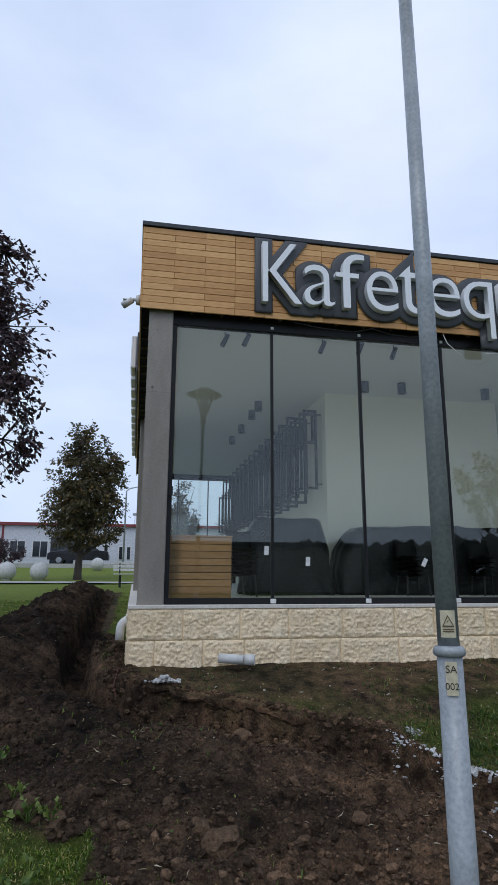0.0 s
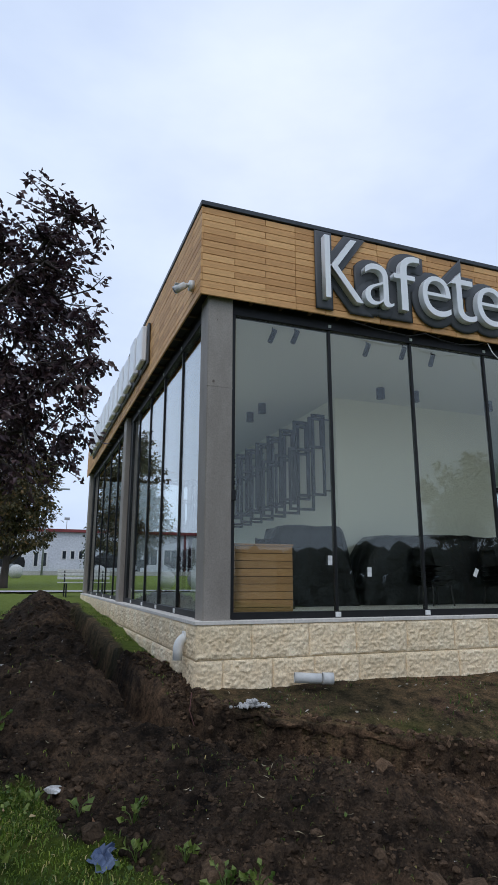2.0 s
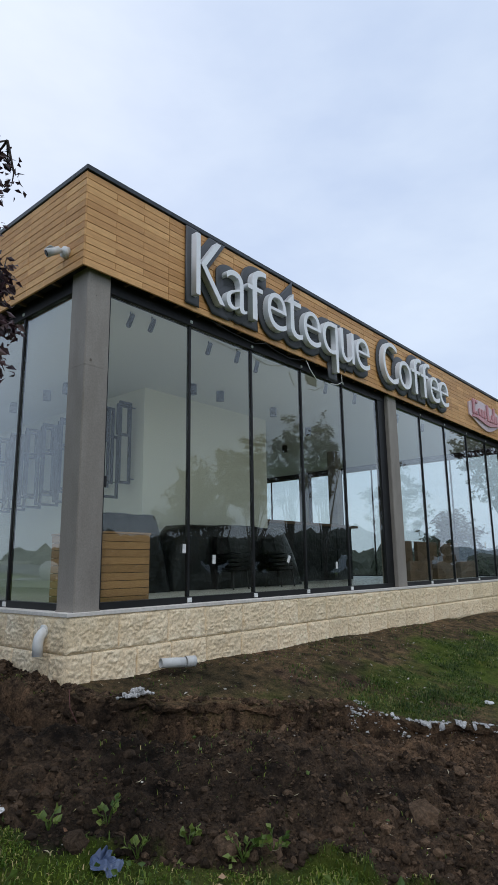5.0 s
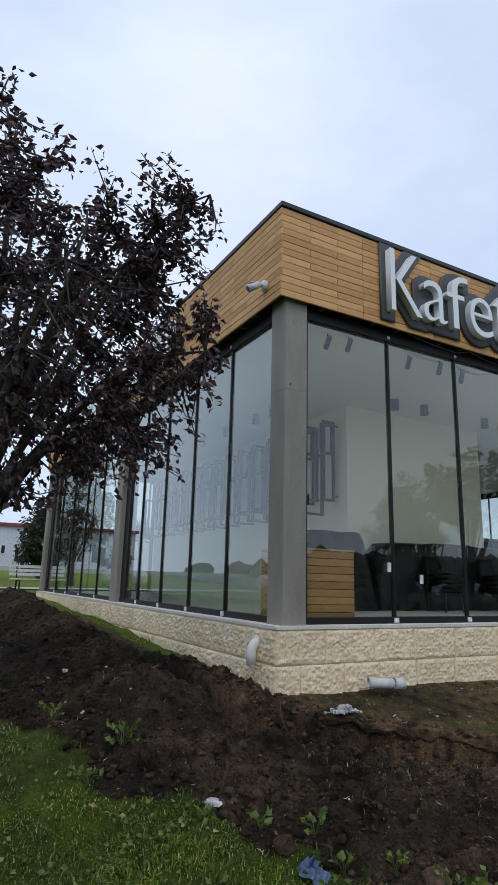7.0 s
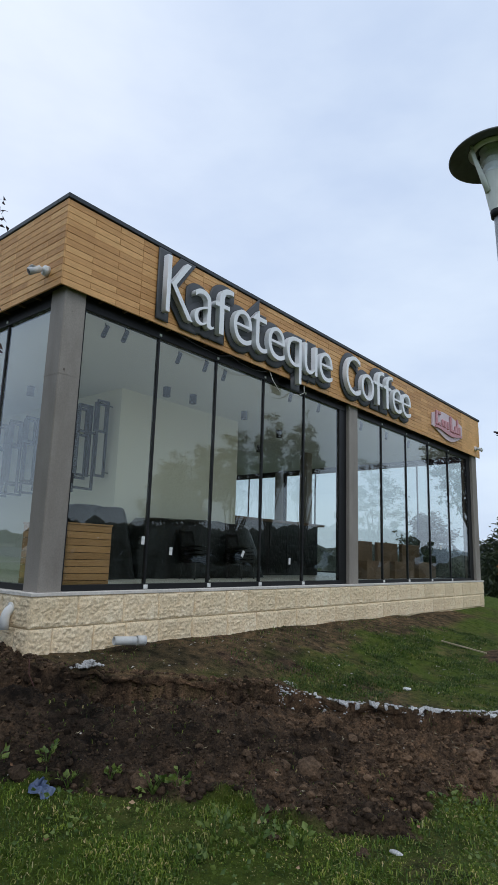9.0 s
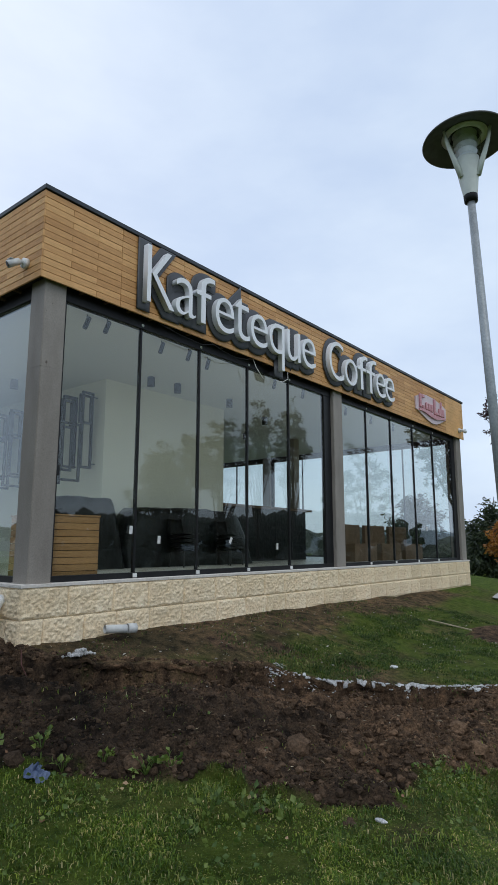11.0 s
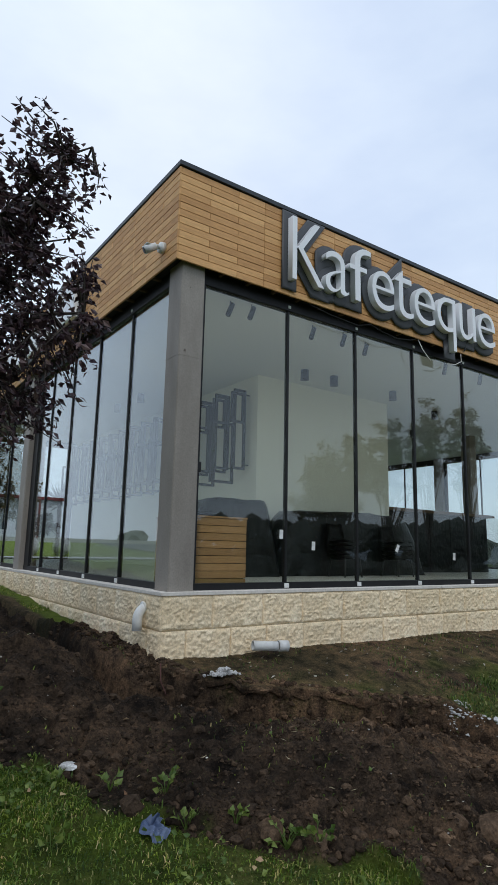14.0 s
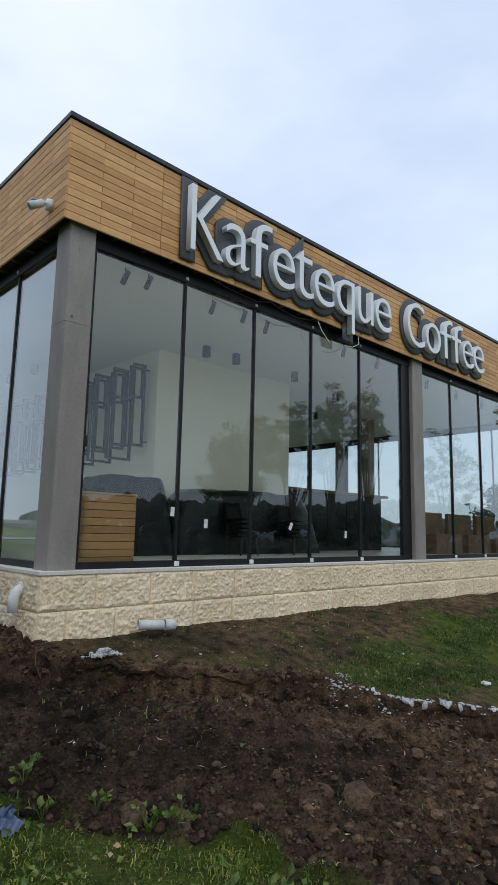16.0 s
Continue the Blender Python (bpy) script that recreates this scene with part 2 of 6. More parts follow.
M_PVC = plain("grey_white_pvc", (0.66, 0.66, 0.64), (0.76, 0.76, 0.73), 6, 0.5, grain=0.4)
M_GALV = plain("galvanised_steel", (0.29, 0.315, 0.33), (0.43, 0.455, 0.47), 14, 0.5, 0.25, 0.001)
M_SHADE = plain("dark_grey_lamp_shade", (0.085, 0.09, 0.088), (0.11, 0.115, 0.112), 4, 0.5, 0.2)
M_LAMPGREY = plain("pale_grey_cast_alloy", (0.66, 0.69, 0.64), (0.74, 0.77, 0.72), 4, 0.5, 0.0, grain=0.3)
M_REFLECT = plain("lamp_louvre", (0.72, 0.74, 0.74), (0.8, 0.82, 0.82), 4, 0.35, 0.1, grain=0.3)
M_WHITE = plain("white_plastic", (0.72, 0.72, 0.70), (0.8, 0.8, 0.78), 4, 0.4)
M_STICKER = plain("cream_sticker", (0.62, 0.55, 0.38), (0.7, 0.62, 0.44), 10, 0.5)
M_BROWNINK = plain("brown_ink", (0.10, 0.06, 0.025), (0.14, 0.085, 0.035), 10, 0.6)
M_BLACKINK = plain("black_ink", (0.02, 0.02, 0.02), (0.035, 0.033, 0.03), 10, 0.6)
M_CONCRETE = plain("pale_concrete", (0.5, 0.5, 0.48), (0.62, 0.62, 0.6), 3, 0.85, 0, 0.003)
M_BARK = plain("bark", (0.045, 0.035, 0.03), (0.09, 0.07, 0.06), 14, 0.9, 0, 0.02, stretch=(1, 1, 0.3))
M_PURPLE = leaf_material("purple_plum_leaves", [(0.0, (0.026, 0.013, 0.019)), (0.5, (0.058, 0.030, 0.038)), (0.85, (0.11, 0.062, 0.066)), (1.0, (0.16, 0.10, 0.09))], 0.38)
M_OLIVE = leaf_material("olive_autumn_leaves", [(0.0, (0.036, 0.036, 0.014)), (0.5, (0.080, 0.072, 0.026)), (0.85, (0.145, 0.105, 0.036)), (1.0, (0.20, 0.115, 0.04))])
M_BRONZE = leaf_material("bronze_autumn_leaves", [(0.0, (0.020, 0.016, 0.008)), (0.6, (0.050, 0.036, 0.017)), (1.0, (0.095, 0.062, 0.028))])
M_GREENLEAF = leaf_material("dark_green_leaves", [(0.0, (0.018, 0.03, 0.014)), (0.6, (0.04, 0.06, 0.025)), (1.0, (0.075, 0.095, 0.04))])
M_ORANGE = leaf_material("orange_autumn_leaves", [(0.0, (0.28, 0.10, 0.015)), (0.6, (0.42, 0.17, 0.025)), (1.0, (0.5, 0.25, 0.05))])
M_GRASS = leaf_material("grass_blades", [(0.0, (0.028, 0.058, 0.004)), (0.45, (0.084, 0.165, 0.010)), (0.84, (0.215, 0.285, 0.034)), (0.96, (0.42, 0.36, 0.13)), (1.0, (0.60, 0.51, 0.25))], 0.55, 0.3, 0.75)
M_BANKGRASS = leaf_material("deep_green_grass", [(0.0, (0.022, 0.052, 0.006)), (0.5, (0.060, 0.122, 0.012)), (0.88, (0.14, 0.205, 0.030)), (1.0, (0.36, 0.33, 0.14))], 0.55, 0.3, 0.75)
M_WEED = leaf_material("weed_leaves", [(0.0, (0.05, 0.10, 0.014)), (0.7, (0.12, 0.18, 0.032)), (1.0, (0.24, 0.30, 0.07))], 0.5, 0.3)
M_CLOD, _n, _l, _b = material("soil_clod", 0.95, 0, 0.15)
d_own = _n.new("ShaderNodeNewGeometry")
d_fine = noise_node(M_CLOD, 38.0, 5.0, 0.65)
d_col = ramp_node(M_CLOD, d_own.outputs["Random Per Island"], [(0.0, (0.034, 0.024, 0.017)), (0.6, (0.086, 0.060, 0.041)), (1.0, (0.160, 0.108, 0.071))]).outputs["Color"]
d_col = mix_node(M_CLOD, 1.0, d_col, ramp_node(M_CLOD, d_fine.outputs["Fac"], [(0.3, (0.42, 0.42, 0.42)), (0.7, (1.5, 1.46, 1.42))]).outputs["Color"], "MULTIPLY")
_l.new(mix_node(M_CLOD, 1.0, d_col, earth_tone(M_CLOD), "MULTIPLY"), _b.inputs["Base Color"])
bump_node(M_CLOD, d_fine.outputs["Fac"], 0.9, 0.03, _b)
M_LIME = plain("white_lime_rubble", (0.42, 0.41, 0.40), (0.80, 0.79, 0.77), 18, 0.95, 0, 0.02, 0.2, grain=1.6)
M_PEBBLE = leaf_material("pale_pebbles", [(0.0, (0.25, 0.22, 0.19)), (0.6, (0.42, 0.38, 0.33)), (1.0, (0.62, 0.58, 0.52))], 0.85, 0.0)
M_PREFAB = plain("white_sandwich_panel", (0.62, 0.64, 0.67), (0.70, 0.72, 0.75), 2, 0.6)
M_MAROON = plain("maroon_trim", (0.20, 0.035, 0.035), (0.27, 0.05, 0.05), 4, 0.5)
M_DARKGLASS = plain("dark_window", (0.02, 0.025, 0.03), (0.04, 0.047, 0.055), 3, 0.1)
M_CAR = plain("dark_car_paint", (0.02, 0.021, 0.024), (0.03, 0.031, 0.034), 2, 0.25, 0.3)
M_RUBBER = plain("tyre_rubber", (0.015, 0.015, 0.015), (0.025, 0.025, 0.025), 8, 0.85)
M_ASPHALT = plain("asphalt", (0.07, 0.07, 0.072), (0.11, 0.11, 0.112), 6, 0.9, 0, 0.004)
M_PAVE = plain("path_paving", (0.42, 0.41, 0.39), (0.52, 0.51, 0.48), 4, 0.85, 0, 0.003)
M_BLUE = plain("blue_crumpled_foil", (0.035, 0.06, 0.13), (0.13, 0.17, 0.26), 9, 0.4)
M_DRYWOOD = plain("pale_lath", (0.45, 0.38, 0.24), (0.55, 0.47, 0.32), 8, 0.7)
M_FALLEN = leaf_material("fallen_leaves", [(0.0, (0.45, 0.28, 0.06)), (0.4, (0.42, 0.20, 0.14)), (0.7, (0.5, 0.4, 0.2)), (1.0, (0.35, 0.16, 0.1))], 0.6, 0.2)

# soil and lawn, told apart by the soil attribute of the ground
M_GROUND, gn, gl, gb = material("soil_and_lawn", 0.95, 0, 0.15)
g_attr = gn.new("ShaderNodeAttribute")
g_attr.attribute_name = "soil"
g_big = noise_node(M_GROUND, 0.9, 4.0)
g_mid = noise_node(M_GROUND, 7.0, 6.0, 0.65)
g_fine = noise_node(M_GROUND, 52.0, 8.0, 0.75)
# fine noise lows are darkened, painting crevice shade into the soil's varied tone
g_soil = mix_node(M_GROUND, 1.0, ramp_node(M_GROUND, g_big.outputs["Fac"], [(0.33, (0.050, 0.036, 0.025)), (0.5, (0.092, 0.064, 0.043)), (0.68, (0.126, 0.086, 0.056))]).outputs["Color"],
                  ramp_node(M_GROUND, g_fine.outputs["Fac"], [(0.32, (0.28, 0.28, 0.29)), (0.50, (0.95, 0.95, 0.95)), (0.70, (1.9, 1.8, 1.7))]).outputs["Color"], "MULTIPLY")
g_lawn = mix_node(M_GROUND, 1.0, ramp_node(M_GROUND, g_mid.outputs["Fac"], [(0.32, (0.044, 0.074, 0.008)), (0.55, (0.100, 0.150, 0.016)), (0.75, (0.150, 0.175, 0.036))]).outputs["Color"],
                  ramp_node(M_GROUND, g_fine.outputs["Fac"], [(0.3, (0.65, 0.65, 0.65)), (0.72, (1.3, 1.3, 1.25))]).outputs["Color"], "MULTIPLY")
# mid noise lows darken the soil colour again as shade in larger hollows
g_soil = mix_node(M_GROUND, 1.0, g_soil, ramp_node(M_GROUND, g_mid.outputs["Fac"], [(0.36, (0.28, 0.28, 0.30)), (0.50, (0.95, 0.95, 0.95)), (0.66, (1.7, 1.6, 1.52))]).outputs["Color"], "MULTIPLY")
g_pos, g_sep = gn.new("ShaderNodeNewGeometry"), gn.new("ShaderNodeSeparateXYZ")
g_far = gn.new("ShaderNodeMapRange")
g_far.inputs["From Min"].default_value, g_far.inputs["From Max"].default_value = 8.0, 19.0
gl.new(g_pos.outputs["Position"], g_sep.inputs["Vector"])
gl.new(g_sep.outputs["Y"], g_far.inputs["Value"])
g_lawn = mix_node(M_GROUND, g_far.outputs["Result"], g_lawn, ramp_node(M_GROUND, g_mid.outputs["Fac"], [(0.3, (0.13, 0.175, 0.030)), (0.7, (0.20, 0.245, 0.048))]).outputs["Color"])
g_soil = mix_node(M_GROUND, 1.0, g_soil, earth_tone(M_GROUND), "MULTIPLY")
g_lime = gn.new("ShaderNodeAttribute")
g_lime.attribute_name = "lime"
g_both = mix_node(M_GROUND, g_attr.outputs["Fac"], g_lawn, g_soil)
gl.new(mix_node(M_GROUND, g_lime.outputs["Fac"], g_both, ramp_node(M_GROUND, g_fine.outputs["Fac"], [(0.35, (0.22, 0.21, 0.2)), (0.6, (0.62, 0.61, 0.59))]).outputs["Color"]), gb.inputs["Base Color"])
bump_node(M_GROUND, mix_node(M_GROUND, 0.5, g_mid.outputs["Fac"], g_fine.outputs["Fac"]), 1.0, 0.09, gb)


# ---- building helpers ----
def thing(name, label, category, group="", kind="", at=(0, 0, 0)):
    ob = new(name)
    ob.location = at
    return tagged(ob, label, category, group, kind)


def part(name, bm, mat, parent=None, label="", smooth=False):
    me = bpy.data.meshes.new(name)
    bm.normal_update()
    bm.to_mesh(me)
    bm.free()
    me.materials.append(mat)
    if smooth:
        me.polygons.foreach_set("use_smooth", [True] * len(me.polygons))
    ob = new(name, me)
    if parent is not None:
        ob.parent = parent
        # parents carry only a place or a plain pose, so parts are given in the parent's own space
    return tagged(ob, label)


def box(bm, x0, y0, z0, x1, y1, z1, bevel=0.0):
    r = bmesh.ops.create_cube(bm, size=1.0, matrix=Matrix.Translation(((x0 + x1) / 2, (y0 + y1) / 2, (z0 + z1) / 2)) @ Matrix.Diagonal((abs(x1 - x0), abs(y1 - y0), abs(z1 - z0), 1)))
    if bevel:
        edges = list({e for v in r["verts"] for e in v.link_edges})
        bmesh.ops.bevel(bm, geom=edges, offset=bevel, segments=1, affect="EDGES", profile=0.5)
    return bm


def boxed(*a, bevel=0.0):
    return box(bmesh.new(), *a, bevel=bevel)


def tube(bm, points, radii, n=10, caps=True):
    """A round tube along points with a radius at each."""
    rings = []
    pts = [Vector(p) for p in points]
    side = None
    for k, p in enumerate(pts):
        d = (pts[min(k + 1, len(pts) - 1)] - pts[max(k - 1, 0)]).normalized()
        if side is None:
            side = d.orthogonal().normalized()
        side = (side - d * side.dot(d)).normalized()
        up = d.cross(side)
        rings.append([bm.verts.new(p + float(radii[k]) * (math.cos(a) * side + math.sin(a) * up)) for a in [2 * math.pi * i / n for i in range(n)]])
    for a, b in zip(rings, rings[1:]):
        for i in range(n):
            bm.faces.new((a[i], a[(i + 1) % n], b[(i + 1) % n], b[i]))
    if caps:
        bm.faces.new(rings[0][::-1])
        bm.faces.new(rings[-1])
    return bm


def lathe(bm, profile, n=32, centre=(0, 0)):
    """Turns a profile of (radius, z) round the upright through centre."""
    rings = []
    for r, z in profile:
        rings.append([bm.verts.new((centre[0] + r * math.cos(2 * math.pi * i / n), centre[1] + r * math.sin(2 * math.pi * i / n), z)) for i in range(n)])
    for a, b in zip(rings, rings[1:]):
        for i in range(n):
            bm.faces.new((a[i], a[(i + 1) % n], b[(i + 1) % n], b[i]))
    return bm


def smoothstep(a, b, x):
    t = np.clip((np.asarray(x, float) - a) / (b - a), 0, 1)
    return t * t * (3 - 2 * t)


# ---- ground ----
BASE_Y = [-60, 2.5, 4.0, 5.0, 6.0, 6.7, 7.25, 10, 14, 20, 28, 36, 45, 60, 400]
BASE_Z = [-0.75, -0.64, -0.60, -0.50, -0.28, -0.08, 0.02, 0.16, 0.32, 0.50, 0.66, 1.0, 1.5, 1.6, 2.0]
# outline of the dug-up strip: building side first, then back along the lawn side
INNER = [(-0.50, 18.5), (-0.50, 12.0), (-0.49, 9.7), (-0.30, 9.2), (-0.02, 8.7), (-0.02, 7.5), (-0.06, 7.10), (0.06, 6.88), (0.40, 6.58), (1.4, 6.10), (2.45, 5.62), (2.60, 5.22), (3.05, 4.66), (3.32, 4.33), (3.8, 3.84), (4.44, 3.34), (6.0, 2.3), (9.0, 0.6)]
OUTER = [(8.0, -0.9), (4.2, 1.0), (2.7, 2.0), (1.5, 2.75), (0.95, 3.0), (0.3, 2.92), (-0.04, 3.4), (-0.22, 3.75), (-0.25, 4.15), (-0.58, 4.35), (-1.0, 4.88), (-1.58, 5.7), (-2.12, 6.05), (-2.36, 6.7), (-2.65, 7.3), (-2.65, 8.6), (-2.35, 10.5), (-2.1, 13.0), (-1.8, 18.0)]
TRENCH = [(-0.69, 17.0), (-0.69, 8.0), (-0.54, 7.1), (-0.14, 6.66), (0.40, 6.33), (1.4, 5.88), (2.3, 5.38)]


def polygon_distance(px, py, poly):
    """Signed distance to a polygon, positive inside."""
    px, py = np.asarray(px, float), np.asarray(py, float)
    best = np.full(px.shape, 1e9)
    inside = np.zeros(px.shape, bool)
    for (ax, ay), (bx, by) in zip(poly, poly[1:] + poly[:1]):
        ex, ey = bx - ax, by - ay
        t = np.clip(((px - ax) * ex + (py - ay) * ey) / (ex * ex + ey * ey), 0, 1)
        best = np.minimum(best, np.hypot(px - ax - t * ex, py - ay - t * ey))
        cross = (ay > py) != (by > py)
        with np.errstate(divide="ignore", invalid="ignore"):
            inside ^= cross & (px < (bx - ax) * (py - ay) / (by - ay if by != ay else 1e-9) + ax)
    return np.where(inside, best, -best)


def line_distance(px, py, line):
    best = np.full(np.shape(px), 1e9)
    for (ax, ay), (bx, by) in zip(line, line[1:]):
        ex, ey = bx - ax, by - ay
        t = np.clip(((px - ax) * ex + (py - ay) * ey) / (ex * ex + ey * ey), 0, 1)
        best = np.minimum(best, np.hypot(px - ax - t * ex, py - ay - t * ey))
    return best


def lattice(px, py, cell, seed):
    """Smooth value noise in -1..1."""
    table = np.random.RandomState(seed).rand(256, 256) * 2 - 1
    u, v = np.asarray(px, float) / cell + 1000, np.asarray(py, float) / cell + 1000
    iu, iv = np.floor(u).astype(int), np.floor(v).astype(int)
    fu, fv = u - iu, v - iv
    fu, fv = fu * fu * (3 - 2 * fu), fv * fv * (3 - 2 * fv)
    a, b = table[iu % 256, iv % 256], table[(iu + 1) % 256, iv % 256]
    c, d = table[iu % 256, (iv + 1) % 256], table[(iu + 1) % 256, (iv + 1) % 256]
    return (a * (1 - fu) + b * fu) * (1 - fv) + (c * (1 - fu) + d * fu) * fv


STRIP = INNER + OUTER


def soil_amount(px, py):
    d = np.maximum(polygon_distance(px, py, STRIP), 0.55 - np.hypot((np.asarray(px) - 8.2) / 1.9, (np.asarray(py) - 4.5) / 1.0))
    d = d + 0.10 * lattice(px, py, 0.35, 1) + 0.07 * lattice(px, py, 0.11, 2)
    return smoothstep(-0.06, 0.08, d)


def ground_height(px, py, rough=True):
    px, py = np.asarray(px, float), np.asarray(py, float)
    z = np.interp(py, BASE_Y, BASE_Z)
    z = z - 3.5 * smoothstep(17, 50, px) - 0.10 * smoothstep(3, 14, px) * smoothstep(5.0, 7.0, py)
    d = polygon_distance(px, py, STRIP) + 0.05 * lattice(px, py, 0.3, 3) + 0.04 * lattice(px, py, 0.09, 18)
    soil = smoothstep(-0.01, 0.07, d)
    z = z - 0.32 * smoothstep(3.1, 2.3, py + 0.25 * np.abs(px - 1.5)) * smoothstep(-0.1, 1.1, px)
    z = z + 0.16 * np.exp(-((px - 8.2) / 0.9) ** 2 - ((py - 4.5) / 0.45) ** 2)
    # the cut along the building side drops below the turf, the spoil lies up towards the lawn side
    cut = line_distance(px, py, INNER)
    front = smoothstep(7.5, 6.8, py) * smoothstep(3.0, 4.2, py)
    z = z - 0.33 * soil * smoothstep(1.05, 0.12, cut) * front
    spoil = np.exp(-((px - 0.45) / 1.0) ** 2 - ((py - 4.95) / 0.70) ** 2) * 0.23
    spoil = spoil + 0.13 * np.exp(-((px + 0.5) / 0.5) ** 2 - ((py - 5.9) / 0.5) ** 2)
    spoil = spoil + 0.10 * np.exp(-((px - 1.9) / 0.7) ** 2 - ((py - 3.6) / 0.6) ** 2)
    z = z + soil * spoil
    # trench beside the long wall and the heap thrown up on its far side
    along = smoothstep(5.5, 7.0, py) * smoothstep(18.6, 16.5, py)
    trench = np.exp(-((line_distance(px, py, TRENCH) / 0.185) ** 6)) * np.interp(py, [5.3, 5.7, 6.4, 7.2, 8.0, 16.0, 17.5], [0.14, 0.26, 0.36, 0.46, 0.52, 0.45, 0.0])
    across = px + 1.42 + 0.14 * lattice(px, py, 1.6, 4)
    reach = np.where(across < 0, np.interp(py, [6, 8, 12, 18], [0.95, 0.85, 0.55, 0.4]), 0.42)
    heap = np.exp(-np.abs(across / reach) ** 1.8) * (np.interp(py, [6, 8, 10, 13, 15], [0.17, 0.20, 0.25, 0.33, 0.38]) + 0.09 * lattice(px, py, 0.9, 5) + 0.06 * lattice(px, py, 0.4, 13))
    z = z - trench + along * heap
    if rough:
        z = z + soil * (0.065 * lattice(px, py, 0.33, 6) + 0.085 * np.abs(lattice(px, py, 0.17, 7)) + 0.044 * lattice(px, py, 0.08, 8) + 0.016 * lattice(px, py, 0.04, 14) - 0.02)
        z = z + soil * smoothstep(7.0, 8.0, py) * 0.05 * np.abs(lattice(px, py, 0.25, 19))
        z = z + (1 - soil) * (0.03 * lattice(px, py, 0.8, 9) + 0.008 * lattice(px, py, 0.15, 10)) * smoothstep(60, 20, np.hypot(px, py))
    return z


def span(stops):
    """Coordinates from (from, to, step) runs."""
    out = []
    for a, b, s in stops:
        out += list(np.arange(a, b - 1e-9, s))
    return np.array(out + [stops[-1][1]])


gx = span([(-900, -200, 100), (-200, -40, 20), (-40, -8, 2), (-8, -3.2, 0.2), (-3.2, 4.6, 0.03), (4.6, 9, 0.15), (9, 20, 0.6), (20, 60, 4), (60, 200, 20), (200, 900, 100)])
gy = span([(-900, -200, 100), (-200, -40, 20), (-40, -4, 3), (-4, 2.0, 0.25), (2.0, 7.4, 0.03), (7.4, 11, 0.04), (11, 17, 0.08), (17, 19, 0.2), (19, 60, 1.5), (60, 200, 20), (200, 900, 100)])
GX, GY = np.meshgrid(gx, gy)
GZ = ground_height(GX, GY)
# under the building the sheet lies below the floor slab
under = (GX > 0.06) & (GX < 14.7) & (GY > 7.33) & (GY < 20.9)
GZ = np.where(under, -0.35, GZ)
nx, ny = len(gx), len(gy)
idx = np.arange(nx * ny).reshape(ny, nx)
quads = np.stack([idx[:-1, :-1], idx[:-1, 1:], idx[1:, 1:], idx[1:, :-1]], -1).reshape(-1, 4)
gme = bpy.data.meshes.new("ground")
gme.from_pydata(np.stack([GX.ravel(), GY.ravel(), GZ.ravel()], 1).tolist(), [], quads.tolist())
gme.polygons.foreach_set("use_smooth", [True] * len(gme.polygons))
attr = gme.attributes.new("soil", "FLOAT", "POINT")
mottle = lattice(GX, GY, 0.9, 11) + 0.6 * lattice(GX, GY, 0.22, 12)
trodden = np.maximum(smoothstep(3.4, 1.2, GX + 0.8 * mottle), smoothstep(6.1, 7.0, GY + 0.5 * mottle) * smoothstep(13, 8, GX))
trodden = 0.8 * np.maximum(trodden, 0.55 * smoothstep(0.1, 0.8, mottle))
bare = np.clip(soil_amount(GX, GY) + trodden * ((GX > -0.35) & (GY < 7.4) & (GY > 3.0) & (polygon_distance(GX, GY, STRIP) < 0.1) & (GX + GY > 6.2)), 0, 1)
bare = np.maximum(bare, 0.6 * smoothstep(0.25, 0.9, mottle) * smoothstep(12, 6, np.hypot(GX, GY)))
bare = np.maximum(bare, smoothstep(-0.09, 0.0, polygon_distance(GX, GY, STRIP)) * (line_distance(GX, GY, INNER[5:]) < 0.2))
bare = np.maximum(bare, (0.12 + 0.80 * smoothstep(5.0, 3.2, GX + 0.5 * mottle)) * ((GX > 0.2) & (GX < 11) & (GY > 3) & (GY < 7.3)) * (0.8 + 0.5 * lattice(GX, GY, 0.4, 22)))
bare = np.maximum(bare, 0.92 * smoothstep(0.26, 0.12, line_distance(GX, GY, INNER[:6]) + 0.06 * lattice(GX, GY, 0.3, 23)))
bare = np.maximum(bare, 0.9 * smoothstep(6.0, 6.6, GY + 0.35 * mottle) * ((GX > 0.2) & (GX < 12) & (GY < 7.4)))
sward = np.clip(1 - line_distance(GX, GY, OUTER[3:14]) / 3.2, 0, 1) * (0.34 + 0.3 * lattice(GX, GY, 0.3, 21))
bare = np.maximum(bare, np.clip(sward, 0, 1) * (GX < 4.5))
attr.data.foreach_set("value", bare.ravel())
lime_at = line_distance(GX, GY, [(2.46, 5.66), (2.66, 5.30)])
limed = gme.attributes.new("lime", "FLOAT", "POINT")
limed.data.foreach_set("value", (smoothstep(0.085, 0.03, lime_at + 0.04 * lattice(GX, GY, 0.12, 15)) * (polygon_distance(GX, GY, STRIP) < -0.012) * smoothstep(-0.35, 0.25, lattice(GX, GY, 0.09, 16) + 0.5 * lattice(GX, GY, 0.5, 17))).ravel())
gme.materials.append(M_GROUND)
ground = tagged(new("ground", gme), "sloping lawn cut through by a freshly dug strip of dark soil", "ground", kind="structure")


def on_ground(x, y):
    return float(ground_height(np.array([x]), np.array([y]))[0])


# ---- the cafe pavilion ----
FX, FY = 14.75, 20.95          # far ends of the front and of the long side
Z_SILL, Z_GLASS0, Z_GLASS1, Z_SOFFIT, Z_ROOF = 0.66, 0.70, 4.26, 4.42, 5.59
PLX, PLY = -0.03, 7.24         # plinth faces
FAX, FAY = -0.055, 7.21         # cladding backs
GLX, GLY = 0.13, 7.38          # glass lines

